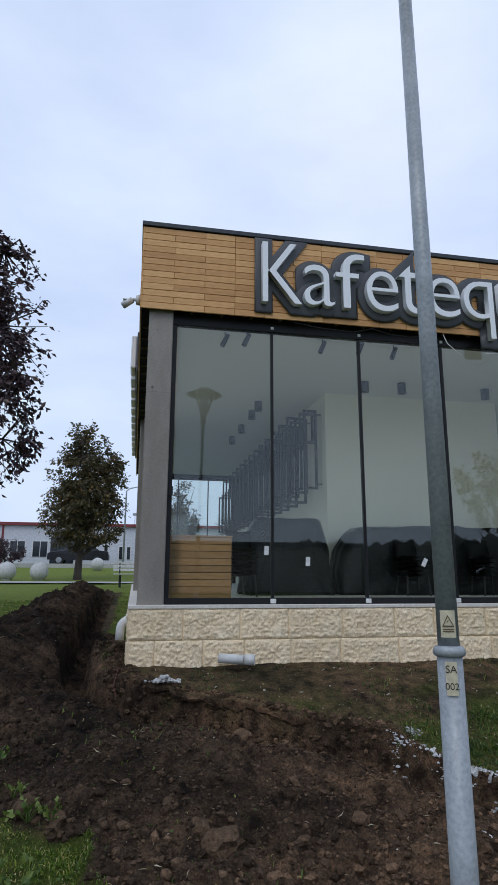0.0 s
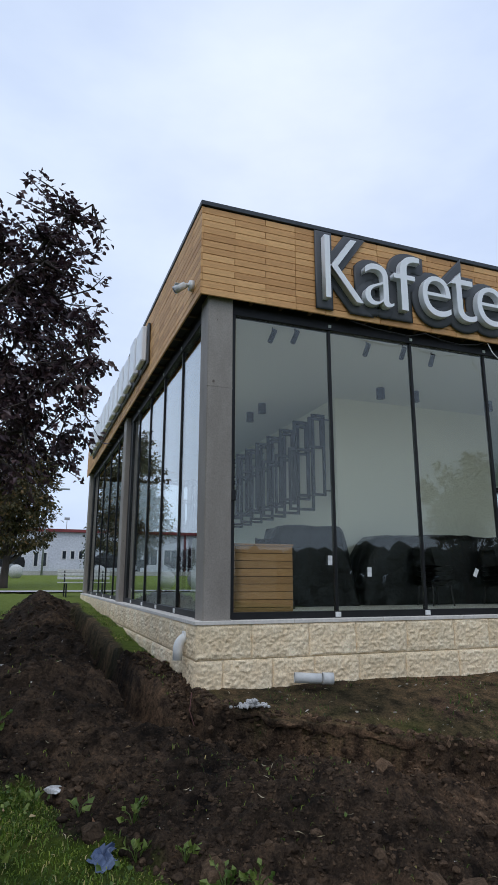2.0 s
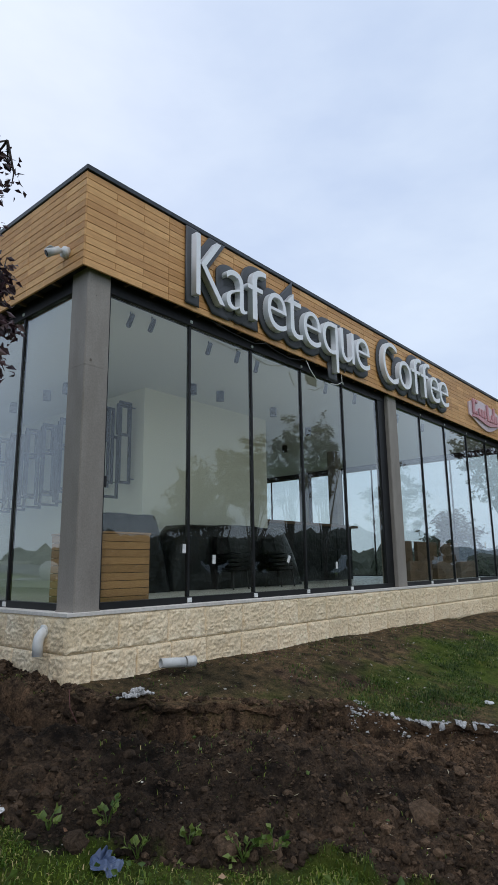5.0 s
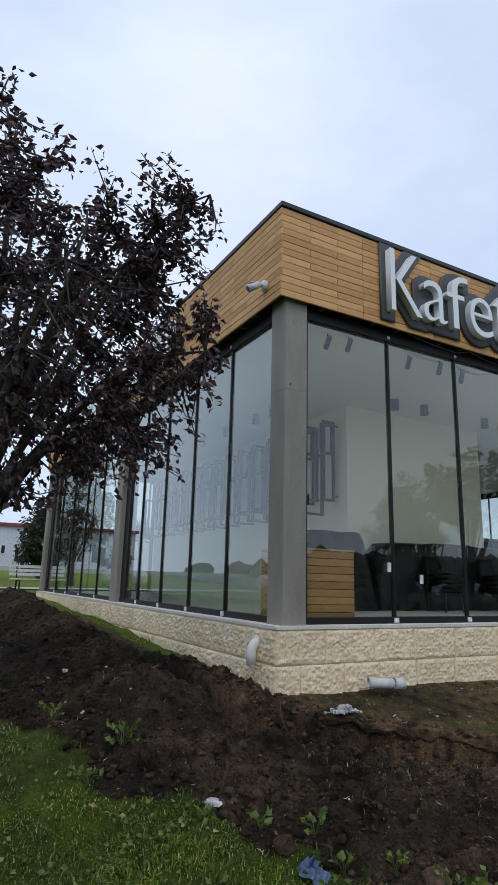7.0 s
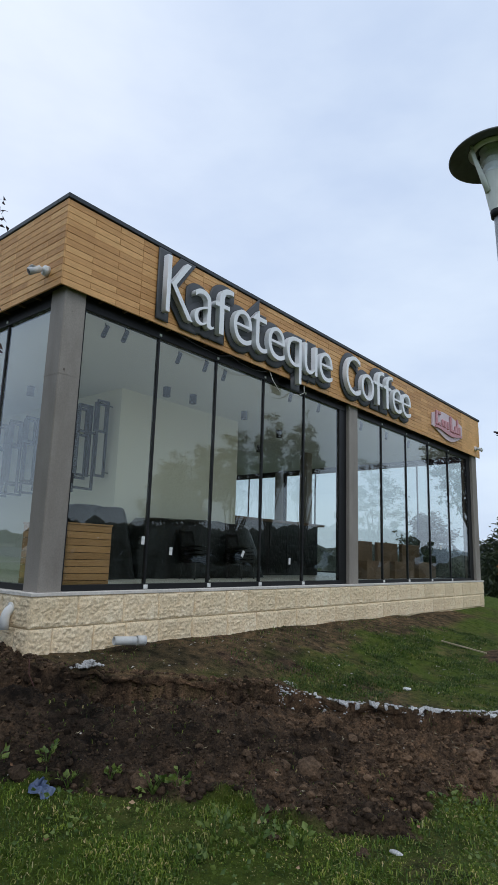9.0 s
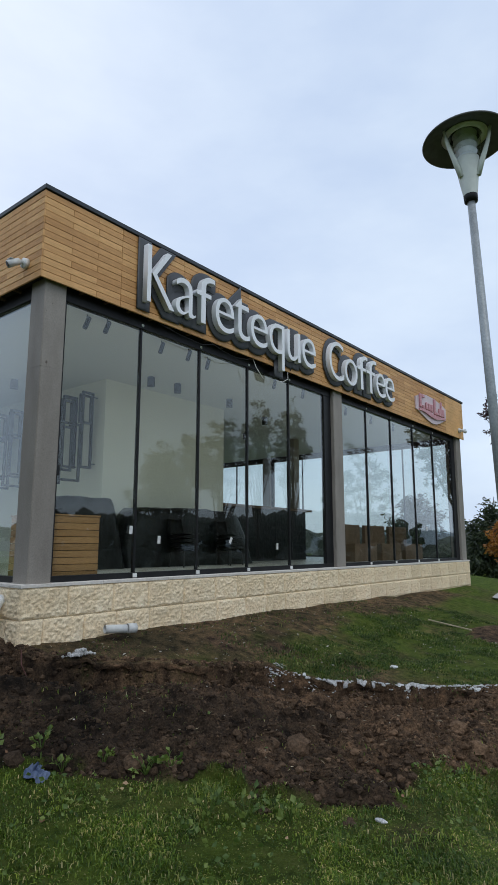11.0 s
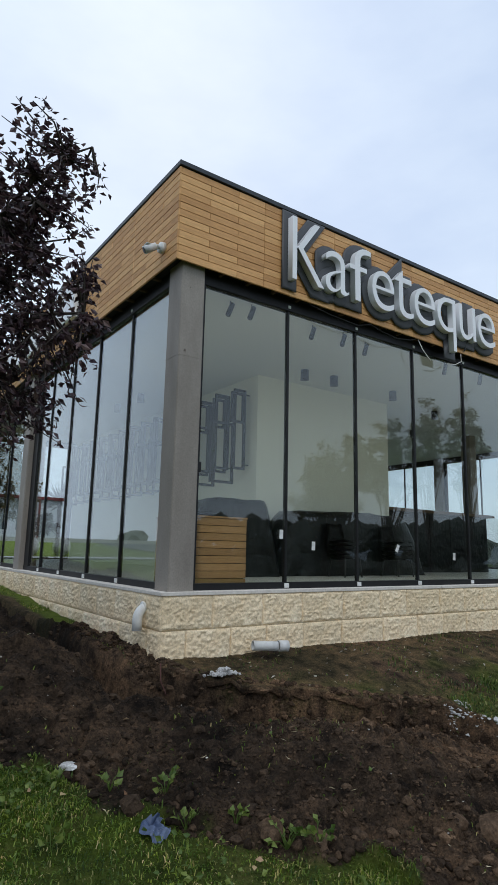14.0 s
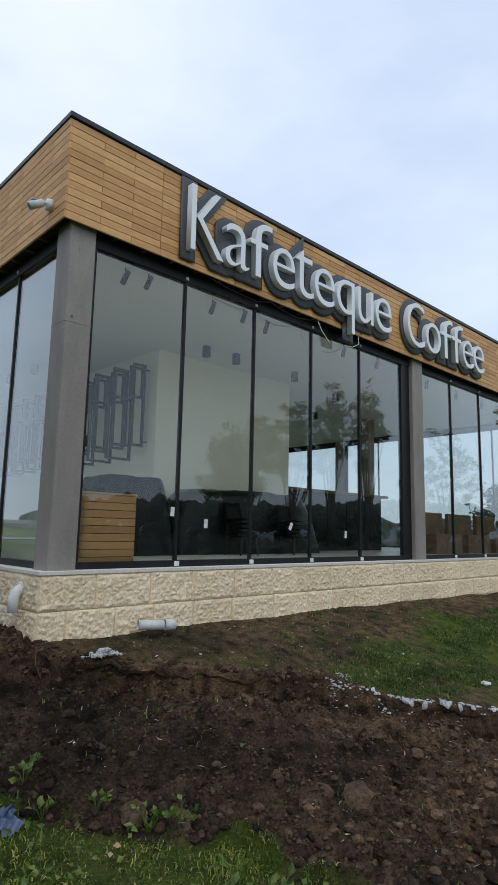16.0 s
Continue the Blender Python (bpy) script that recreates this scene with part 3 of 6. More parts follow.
plinth_front = part("wall_plinth_front", boxed(0.0, PLY + 0.003, -0.5, FX, PLY + 0.24, Z_SILL - 0.02), M_MORTAR)
tagged(plinth_front, "low plinth wall of rough split cream limestone", "wall", kind="structure")
plinth_side = part("wall_plinth_side", boxed(PLX + 0.003, PLY + 0.24, -0.5, PLX + 0.24, FY, Z_SILL - 0.02), M_MORTAR)
tagged(plinth_side, "low plinth wall of rough split cream limestone", "wall", kind="structure")
plinth_east = part("wall_plinth_east", boxed(FX - 0.22, PLY + 0.24, -3.0, FX, FY, Z_SILL - 0.02), M_MORTAR)
tagged(plinth_east, "far plinth wall of cream stone", "wall", kind="structure")
plinth_back = part("wall_plinth_back", boxed(PLX + 0.24, FY - 0.22, -0.5, FX - 0.22, FY, Z_SILL - 0.02), M_MORTAR)
tagged(plinth_back, "rear plinth wall of cream stone", "wall", kind="structure")

sill = thing("window_sill_course", "pale stone sill slabs capping the plinth", "sill", kind="structure")
for k in range(13):
    a, b = PLX - 0.02 + k * 1.14, min(PLX - 0.02 + (k + 1) * 1.14 - 0.004, FX + 0.02)
    part("slab", boxed(a, PLY - 0.02, Z_SILL - 0.02, b, PLY + 0.24, Z_SILL + 0.02, bevel=0.004), M_SILL, sill)
for k in range(12):
    a, b = PLY + 0.244 + k * 1.12, min(PLY + 0.24 + (k + 1) * 1.12, FY + 0.02)
    part("slab", boxed(PLX - 0.02, a, Z_SILL - 0.02, PLX + 0.24, b, Z_SILL + 0.02, bevel=0.004), M_SILL, sill)
part("slab", boxed(FX - 0.24, PLY + 0.244, Z_SILL - 0.02, FX + 0.02, FY, Z_SILL + 0.02), M_SILL, sill)
part("slab", boxed(PLX + 0.244, FY - 0.24, Z_SILL - 0.02, FX - 0.244, FY + 0.02, Z_SILL + 0.02), M_SILL, sill)

floor = part("floor", boxed(PLX + 0.24, PLY + 0.24, Z_SILL - 0.12, FX - 0.24, FY - 0.24, Z_SILL + 0.05), M_TILE)
tagged(floor, "pale grey tiled cafe floor", "floor", kind="structure")
ceiling = part("ceiling", boxed(0.02, 7.30, 4.44, FX - 0.05, FY - 0.05, 4.60), M_CEILING)
tagged(ceiling, "plain light grey ceiling", "ceiling", kind="structure")
roof = part("roof", boxed(-0.02, 7.26, Z_ROOF - 0.14, FX - 0.02, FY - 0.02, Z_ROOF - 0.06), M_CAP)
tagged(roof, "flat roof behind the parapet", "roof", kind="structure")

# coping round the parapet
coping = thing("roof_coping", "thin dark metal coping along the parapet", "coping", kind="structure")
part("coping_strip", boxed(FAX - 0.036, FAY - 0.045, Z_ROOF - 0.045, FX + 0.06, FAY + 0.20, Z_ROOF + 0.02, bevel=0.006), M_CAP, coping)
part("coping_strip", boxed(FAX - 0.036, FAY + 0.20, Z_ROOF - 0.045, FAX + 0.20, FY + 0.06, Z_ROOF + 0.02, bevel=0.006), M_CAP, coping)
part("coping_strip", boxed(FX - 0.20, FAY + 0.20, Z_ROOF - 0.045, FX + 0.06, FY + 0.06, Z_ROOF + 0.02), M_CAP, coping)
part("coping_strip", boxed(FAX + 0.20, FY - 0.20, Z_ROOF - 0.045, FX - 0.20, FY + 0.06, Z_ROOF + 0.02), M_CAP, coping)

# fascia backing walls behind the cladding
for nm, b in (("wall_fascia_front", (FAX, FAY, Z_SOFFIT + 0.01, FX + 0.02, FAY + 0.14, Z_ROOF - 0.05)), ("wall_fascia_side", (FAX, FAY + 0.14, Z_SOFFIT + 0.01, FAX + 0.14, FY, Z_ROOF - 0.05)),
              ("wall_fascia_east", (FX - 0.12, FAY + 0.14, Z_SOFFIT + 0.01, FX + 0.02, FY, Z_ROOF - 0.05)), ("wall_fascia_back", (FAX + 0.14, FY - 0.14, Z_SOFFIT + 0.01, FX - 0.12, FY, Z_ROOF - 0.05))):
    tagged(part(nm, boxed(*b), M_SOFFIT), "parapet band carrying the timber cladding", "wall", kind="structure")
soffit = thing("soffit", "black soffit with short timber battens under the parapet", "soffit", kind="structure")
part("soffit_board", boxed(FAX + 0.14, FAY + 0.14, Z_SOFFIT + 0.02, FX, GLY + 0.25, Z_SOFFIT + 0.04), M_SOFFIT, soffit)
part("soffit_board", boxed(FAX + 0.14, GLY + 0.25, Z_SOFFIT + 0.02, GLX + 0.25, FY, Z_SOFFIT + 0.04), M_SOFFIT, soffit)
bat_f = part("batten", boxed(-0.02, 0.0, 0.0, 0.02, 0.20, 0.035), M_BATTEN, soffit)
bat_f.location = (0.6, FAY + 0.02, Z_SOFFIT - 0.022)
bat_s = part("batten", boxed(0.0, -0.02, 0.0, 0.24, 0.02, 0.035), M_BATTEN, soffit)
bat_s.location = (FAX + 0.02, 7.9, Z_SOFFIT - 0.022)
for k in range(1, 36):
    o = bat_f.copy()
    scene.collection.objects.link(o)
    o.location = (0.6 + 0.40 * k, FAY + 0.02, Z_SOFFIT - 0.022)
for k in range(1, 32):
    o = bat_s.copy()
    scene.collection.objects.link(o)
    o.location = (FAX + 0.02, 7.9 + 0.40 * k, Z_SOFFIT - 0.022)


def steel_column(x0, y0, x1, y1, label, top=Z_SOFFIT + 0.02):
    c = thing("column", label, "column", "steel columns", "structure")
    part("shaft", boxed(x0, y0, Z_SILL + 0.02, x1, y1, top, bevel=0.012), M_COLUMN, c)
    part("weld_seam", boxed(x0 - 0.002, y0 - 0.002, 3.285, x1 + 0.002, y1 + 0.002, 3.292), M_COLUMN, c)
    part("base_plate", boxed(x0 - 0.006, y0 - 0.006, Z_SILL + 0.02, x1 + 0.006, y1 + 0.006, Z_SILL + 0.032), M_COLUMN, c)
    return c


steel_column(0.05, 7.27, 0.36, 7.59, "grey painted square corner column with chipped edges")
steel_column(6.98, 7.27, 7.34, 7.60, "grey painted square column between the glazed bays")
steel_column(14.30, 7.27, 14.66, 7.60, "grey painted square column at the far end")
steel_column(0.0, 13.1, 0.33, 13.46, "grey painted square column in the long side")
steel_column(0.0, 20.5, 0.33, 20.86, "grey painted square column at the rear end")
for yy in (14.52, 20.5):
    steel_column(14.36, yy, 14.70, yy + 0.34, "grey painted square column in the far side")
for xx in (5.2, 7.7, 11.1):
    steel_column(xx, 20.55, xx + 0.34, 20.88, "grey painted square column in the rear side")


LATCH_Z = 2.04


def glazing(name, start, stops, end, axis, line, label, glass=None, clip=True):
    """A row of tall panes between posts. axis 'x': runs along x at y=line; axis 'y': runs along y at x=line."""
    w = thing(name, label, "window", kind="structure")

    def b(a0, a1, d0, d1, z0, z1, bev=0.0):
        return boxed(a0, line + d0, z0, a1, line + d1, z1, bevel=bev) if axis == "x" else boxed(line + d0, a0, z0, line + d1, a1, z1, bevel=bev)
    part("bottom_rail", b(start, end, -0.035, 0.05, Z_SILL + 0.02, Z_GLASS0 + 0.055, 0.003), M_FRAME, w)
    part("top_rail", b(start, end, -0.04, 0.06, Z_GLASS1 - 0.01, Z_SOFFIT + 0.02, 0.003), M_FRAME, w)
    part("jamb", b(start, start + 0.06, -0.03, 0.05, Z_GLASS0 + 0.055, Z_GLASS1 - 0.01), M_FRAME, w)
    wide = 0.27 if clip else 0.10
    part("jamb", b(end - wide, end, -0.03, 0.05, Z_GLASS0 + 0.055, Z_GLASS1 - 0.01), M_FRAME, w)
    edges = [start + 0.06] + list(stops) + [end - wide]
    for a in stops:
        part("mullion", b(a - 0.018, a + 0.018, -0.022, 0.03, Z_GLASS0 + 0.055, Z_GLASS1 - 0.01, 0.003), M_FRAME, w)
        if clip:
            part("clip", b(a - 0.035, a + 0.035, -0.05, -0.022, Z_SILL + 0.03, Z_SILL + 0.085, 0.004), M_WHITE, w, "white plastic clip")
            part("clip", b(a - 0.022, a + 0.022, -0.05, -0.022, Z_GLASS1 + 0.02, Z_GLASS1 + 0.06, 0.004), M_LAMPGREY, w, "small grey pivot clip")
    for p, q in zip(edges, edges[1:]):
        g = part("pane", b(p + 0.018, q - 0.018, -0.004, 0.004, Z_GLASS0 + 0.056, Z_GLASS1 - 0.011), glass or M_GLASS, w)
        g.visible_shadow = False
    return w


glazing("window_1", 0.36, [1.70, 2.94, 4.18, 5.44], 6.98, "x", GLY, "row of tall frameless dark tinted folding panes in black rails")
glazing("window_2", 7.34, [8.60, 9.90, 11.25, 12.60], 14.30, "x", GLY, "row of tall frameless dark tinted folding panes in black rails")
glazing("window_3", 7.59, [8.75, 9.92, 11.05, 12.15], 13.10, "y", GLX, "row of tall tinted folding panes along the long side")
glazing("window_4", 13.46, [14.9, 16.3, 17.7, 19.1], 20.5, "y", GLX, "row of tall tinted folding panes along the long side")
glazing("window_5", 7.62, [9.14, 11.9, 13.1], 14.52, "y", 14.5, "far side glazing in black rails", M_CLEAR, False)
glazing("window_6", 14.86, [16.28, 18.3], 20.5, "y", 14.5, "far side glazing in black rails", M_CLEAR, False)
glazing("window_7", 0.33, [1.4, 2.45], 3.45, "x", 20.7, "rear glazing in black rails", M_CLEAR, False)
glazing("window_8", 8.04, [9.6], 11.1, "x", 20.7, "rear glazing in black rails", M_CLEAR, False)
glazing("window_9", 11.44, [12.9], 14.36, "x", 20.7, "rear glazing in black rails", M_CLEAR, False)

latch = part("latch", boxed(-0.03, -0.035, -0.06, 0.03, 0.0, 0.06, bevel=0.006), M_FRAME, bpy.data.objects["window_1"], "black window latch")
latch.location = (0.40, GLY - 0.03, LATCH_Z)
latch = part("latch", boxed(-0.03, -0.035, -0.06, 0.03, 0.0, 0.06, bevel=0.006), M_FRAME, bpy.data.objects["window_1"], "black window latch")
latch.location = (6.68, GLY - 0.03, LATCH_Z)

# service core inside
tagged(part("wall_core_front", boxed(3.45, 10.45, Z_SILL + 0.05, 7.05, 10.6, 4.44), M_WHITEPAINT), "plain white painted inner wall", "wall", kind="structure")
tagged(part("wall_core_side", boxed(3.45, 10.6, Z_SILL + 0.05, 3.6, 20.6, 4.44), M_WHITEPAINT), "plain white painted inner wall", "wall", kind="structure")
tagged(part("wall_core_end", boxed(6.9, 10.6, Z_SILL + 0.05, 7.05, 20.6, 4.44), M_WHITEPAINT), "plain white painted inner wall", "wall", kind="structure")
tagged(part("wall_core_back", boxed(3.6, 20.45, Z_SILL + 0.05, 6.9, 20.6, 4.44), M_WHITEPAINT), "plain white painted inner wall", "wall", kind="structure")


# ---- lamp post ----
def lamp_post(x, y, z0, label):
    p = thing("street_lamp", label, "street lamp", at=(x, y, z0))
    h = 0.74 - z0                      # height of the collar
    part("lower_pole", tube(bmesh.new(), [(0, 0, -0.3), (0, 0, h)], [0.0525, 0.050], 24), M_GALV, p, smooth=True)
    part("upper_pole", tube(bmesh.new(), [(0, 0, h), (0, 0, 4.25 - z0)], [0.043, 0.034], 24), M_GALV, p, smooth=True)
    part("collar", lathe(bmesh.new(), [(0.045, h + 0.03), (0.054, h + 0.028), (0.063, h + 0.015), (0.063, h - 0.005), (0.052, h - 0.012)], 24), M_GALV, p, smooth=True)
    t = 4.25 - z0
    part("socket", lathe(bmesh.new(), [(0.034, t - 0.06), (0.058, t - 0.055), (0.062, t), (0.06, t + 0.02)], 24), M_FRAME, p, smooth=True)
    part("neck", lathe(bmesh.new(), [(0.06, t), (0.075, t + 0.1), (0.105, t + 0.34), (0.108, t + 0.37), (0.0, t + 0.37)], 28), M_LAMPGREY, p, smooth=True)
    louvre = part("louvre", lathe(bmesh.new(), [v for k in range(5) for v in ((0.062, t + 0.37 + 0.062 * k), (0.095 + 0.004 * k, t + 0.385 + 0.062 * k), (0.066, t + 0.425 + 0.062 * k))], 28), M_REFLECT, p, smooth=True)
    part("lens", lathe(bmesh.new(), [(0.125, t + 0.36), (0.15, t + 0.72)], 28), M_CLEAR, p, smooth=True).visible_shadow = False
    top = t + 0.58
    part("reflector", lathe(bmesh.new(), [(0.15, top + 0.03), (0.205, top + 0.038), (0.205, top + 0.044), (0.15, top + 0.044)], 40), M_WHITE, p, "white reflector ring", smooth=True)
    part("footing", lathe(bmesh.new(), [(0.0, 0.03), (0.17, 0.025), (0.19, 0.0), (0.20, -0.2)], 9), M_CONCRETE, p, "rough concrete footing")
    part("shade", lathe(bmesh.new(), [(0.17, top + 0.055), (0.20, top + 0.05), (0.372, top - 0.02), (0.382, top - 0.012), (0.377, top + 0.0), (0.22, top + 0.075), (0.16, top + 0.13), (0.0, top + 0.15)], 48), M_SHADE, p, smooth=True)
    part("inner_ring", lathe(bmesh.new(), [(0.155, top + 0.06), (0.185, top + 0.045), (0.185, top + 0.03), (0.15, top + 0.035)], 40), M_LAMPGREY, p, smooth=True)
    for a in (0.5, 2.6, 4.7):
        c, s = math.cos(a), math.sin(a)
        pts = [(0.085 * c, 0.085 * s, t + 0.18), (0.14 * c, 0.14 * s, t + 0.33), (0.20 * c, 0.20 * s, t + 0.48), (0.235 * c, 0.235 * s, top + 0.045)]
        part("bracket", tube(bmesh.new(), pts, [0.026, 0.024, 0.018, 0.012], 10), M_LAMPGREY, p, smooth=True)
    return p


post = lamp_post(1.238, 2.26, -0.94, "galvanised steel lamp post with a wide dark disc shade")
post.rotation_euler = (radians(-2.1), radians(0.93), 0)


# ---- timber cladding: one board is one piece ----
def board_mesh(name, length, height, depth, axis, mat):
    """Board with chamfered face edges; runs along x (face to -y) or along y (face to -x)."""
    c = 0.0035
    bm = bmesh.new()
    back = [(0, 0), (length, 0), (length, height), (0, height)]
    face = [(c * 0.5, c), (length - c * 0.5, c), (length - c * 0.5, height - c), (c * 0.5, height - c)]
    rows = []
    for outline, d in ((back, 0.0), (back, -(depth - c)), (face, -depth)):
        rows.append([bm.verts.new((a, d, z) if axis == "x" else (d, a, z)) for a, z in outline])
    for p, q in zip(rows, rows[1:]):
        for i in range(4):
            f = (p[i], p[(i + 1) % 4], q[(i + 1) % 4], q[i])
            bm.faces.new(f if axis == "x" else f[::-1])
    bm.faces.new(rows[-1] if axis == "x" else rows[-1][::-1])
    me = bpy.data.meshes.new(name)
    bm.normal_update()
    bm.to_mesh(me)
    bm.free()
    me.materials.append(mat)
    return me


ROWS_UP = 13
ROW_H = (Z_ROOF - 0.05 - Z_SOFFIT + 0.04) / ROWS_UP


def clad(axis, total, place, mat, nearest):
    third = 0.405
    meshes = {n: board_mesh("board", third * n - 0.004, ROW_H - 0.0045, 0.022, axis, mat) for n in (1, 2)}
    holder = thing("wall_cladding_front" if axis == "x" else "wall_cladding_side", "horizontal golden-brown larch boards in staggered lengths", "cladding", kind="structure")
    rest = bmesh.new()
    rng = random.Random(5 if axis == "x" else 6)
    modules = int(total / (3 * third)) + 1
    for k in range(modules):
        for r in range(ROWS_UP):
            first = 1 if (r + k) % 2 else 2
            at = 3 * third * k
            for n in (first, 3 - first):
                length = min(third * n, total - at)
                if length > 0.02:
                    proud = rng.uniform(-0.002, 0.002)
                    z = Z_SOFFIT - 0.04 + r * ROW_H
                    p = place(at, proud)
                    if k < nearest and abs(length - third * n) < 1e-6:
                        o = new("board", meshes[n])
                        o.parent = holder
                        o.location = (p[0], p[1], z)
                    else:
                        if axis == "x":
                            box(rest, p[0], p[1] - 0.022, z, p[0] + length - 0.004, p[1], z + ROW_H - 0.0025)
                        else:
                            box(rest, p[0] - 0.022, p[1], z, p[0], p[1] + length - 0.004, z + ROW_H - 0.0025)
                at += third * n
    tagged(part("boards", rest, mat, holder, "more boards of the same cladding"), kind="stuff")


clad("x", FX + 0.03 - FAX - 0.024 + 0.024, lambda a, d: (FAX + a, FAY + d, 0), M_PLANK, 11)
clad("y", FY - FAY + 0.022, lambda a, d: (FAX + d, FAY - 0.022 + a, 0), M_PLANK_Y, 11)


# ---- split limestone blocks ----
def stone_block(length, height, axis, rng):
    """A block with drafted margins and a rough, bulging split face."""
    nx_, nz_ = max(6, int(length / 0.0125)), max(4, int(height / 0.0125))
    ox, oz = rng.uniform(0, 90), rng.uniform(0, 90)
    us, vs = np.linspace(0, length, nx_ + 1), np.linspace(0, height, nz_ + 1)
    U, V = np.meshgrid(us, vs)
    edge = np.minimum(np.minimum(U, length - U), np.minimum(V, height - V))
    bulge = smoothstep(0.002, 0.026, edge + 0.012 * lattice(U + ox, V + oz, 0.06, 21))
    wavy = U + ox + 0.03 * lattice(U + ox, V + oz, 0.09, 25)
    peck = np.abs(lattice(wavy, V + oz, 0.033, 23)) + 0.6 * np.abs(lattice(wavy + 5, V + oz, 0.018, 24))
    D = bulge * (0.004 + 0.006 * lattice(U + ox, V + oz, 0.16, 22) + 0.021 * peck)
    verts = [((u, -0.035 - d, v) if axis == "x" else (-0.035 - d, u, v)) for u, v, d in zip(U.ravel(), V.ravel(), D.ravel())]
    w = nx_ + 1
    faces = []
    for j in range(nz_):
        for i in range(nx_):
            q = (j * w + i, j * w + i + 1, (j + 1) * w + i + 1, (j + 1) * w + i)
            faces.append(q if axis == "x" else q[::-1])
    rim = [i for i in range(w)] + [j * w + nx_ for j in range(1, nz_ + 1)] + [nz_ * w + i for i in range(nx_ - 1, -1, -1)] + [j * w for j in range(nz_ - 1, 0, -1)]
    n0 = len(verts)
    for i in rim:
        x, y, z = verts[i]
        verts.append((x, 0.0, z) if axis == "x" else (0.0, y, z))
    for a in range(len(rim)):
        b = (a + 1) % len(rim)
        q = (rim[a], n0 + a, n0 + b, rim[b])
        faces.append(q if axis == "x" else q[::-1])
    me = bpy.data.meshes.new("stone")
    me.from_pydata(verts, [], faces)
    me.materials.append(M_STONE)
    me.polygons.foreach_set("use_smooth", [True] * len(me.polygons))
    return me


srng = random.Random(12)
for axis, total, holder in (("x", FX - PLX, plinth_front), ("y", FY - PLY, plinth_side)):
    for z0, z1 in ((0.285, Z_SILL - 0.022), (-0.06, 0.281), (-0.4, -0.064)):
        at = 0.0
        first = True
        while at < total - 0.01:
            ln = srng.uniform(0.48, 0.78) if not first else (0.62 if z0 > 0.2 else 0.30)
            first = False
            if total - at - ln < 0.25:
                ln = total - at
            o = new("stone", stone_block(ln - 0.003, z1 - z0, axis, srng))
            o.parent = holder
            o.location = (PLX + at, PLY + 0.035, z0) if axis == "x" else (PLX + 0.035, PLY + 0.0 + at, z0)
            at += ln


# ---- raised sign ----
def glyph(ch, size, extrude, swell=0.0, weight=0.0):
    """A built-in font letter as a mesh in the xy plane, with its bounds."""
    cu = bpy.data.curves.new("glyph", "FONT")
    cu.body, cu.size, cu.extrude, cu.resolution_u = ch, size, extrude, 6
    cu.offset = weight
    if swell:
        cu.bevel_depth, cu.bevel_resolution = swell, 1
    ob = new("glyph", cu)
    dg = bpy.context.evaluated_depsgraph_get()
    dg.update()
    me = bpy.data.meshes.new_from_object(ob.evaluated_get(dg))
    bpy.data.objects.remove(ob)
    bpy.data.curves.remove(cu)
    me.materials.clear()
    return me


def bounds(me):
    co = np.empty(len(me.vertices) * 3)
    me.vertices.foreach_get("co", co)
    co = co.reshape(-1, 3)
    return co.min(0), co.max(0)


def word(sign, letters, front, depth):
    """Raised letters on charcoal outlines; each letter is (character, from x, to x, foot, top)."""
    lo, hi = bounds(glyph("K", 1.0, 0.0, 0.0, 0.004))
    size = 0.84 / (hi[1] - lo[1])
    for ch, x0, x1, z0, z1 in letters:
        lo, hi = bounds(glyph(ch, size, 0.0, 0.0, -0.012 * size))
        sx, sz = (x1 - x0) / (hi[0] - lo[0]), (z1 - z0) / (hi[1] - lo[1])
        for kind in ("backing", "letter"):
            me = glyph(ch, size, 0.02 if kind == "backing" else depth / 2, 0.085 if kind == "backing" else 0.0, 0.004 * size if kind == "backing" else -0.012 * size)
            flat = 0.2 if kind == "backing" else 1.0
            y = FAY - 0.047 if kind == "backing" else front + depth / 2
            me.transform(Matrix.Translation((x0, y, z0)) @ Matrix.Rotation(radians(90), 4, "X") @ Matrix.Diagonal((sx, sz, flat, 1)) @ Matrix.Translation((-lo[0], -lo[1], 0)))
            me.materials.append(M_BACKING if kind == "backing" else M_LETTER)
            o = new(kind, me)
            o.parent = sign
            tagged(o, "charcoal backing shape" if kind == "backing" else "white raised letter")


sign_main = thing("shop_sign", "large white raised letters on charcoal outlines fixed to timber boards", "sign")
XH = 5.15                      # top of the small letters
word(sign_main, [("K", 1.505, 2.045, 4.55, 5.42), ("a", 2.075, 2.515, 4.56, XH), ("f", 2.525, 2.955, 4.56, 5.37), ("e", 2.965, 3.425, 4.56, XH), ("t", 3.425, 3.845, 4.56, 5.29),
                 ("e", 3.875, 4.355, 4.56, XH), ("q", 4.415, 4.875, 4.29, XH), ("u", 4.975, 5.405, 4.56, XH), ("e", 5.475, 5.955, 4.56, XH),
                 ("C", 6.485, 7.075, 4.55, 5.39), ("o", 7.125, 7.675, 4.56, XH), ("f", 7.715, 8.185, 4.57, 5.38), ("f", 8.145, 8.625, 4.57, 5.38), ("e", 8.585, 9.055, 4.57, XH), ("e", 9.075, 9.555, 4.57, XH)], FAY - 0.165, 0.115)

# small drinks sign: a plain lozenge swash with no lettering
swash = thing("drinks_sign", "small pink and pale plastic drinks sign without lettering", "sign")


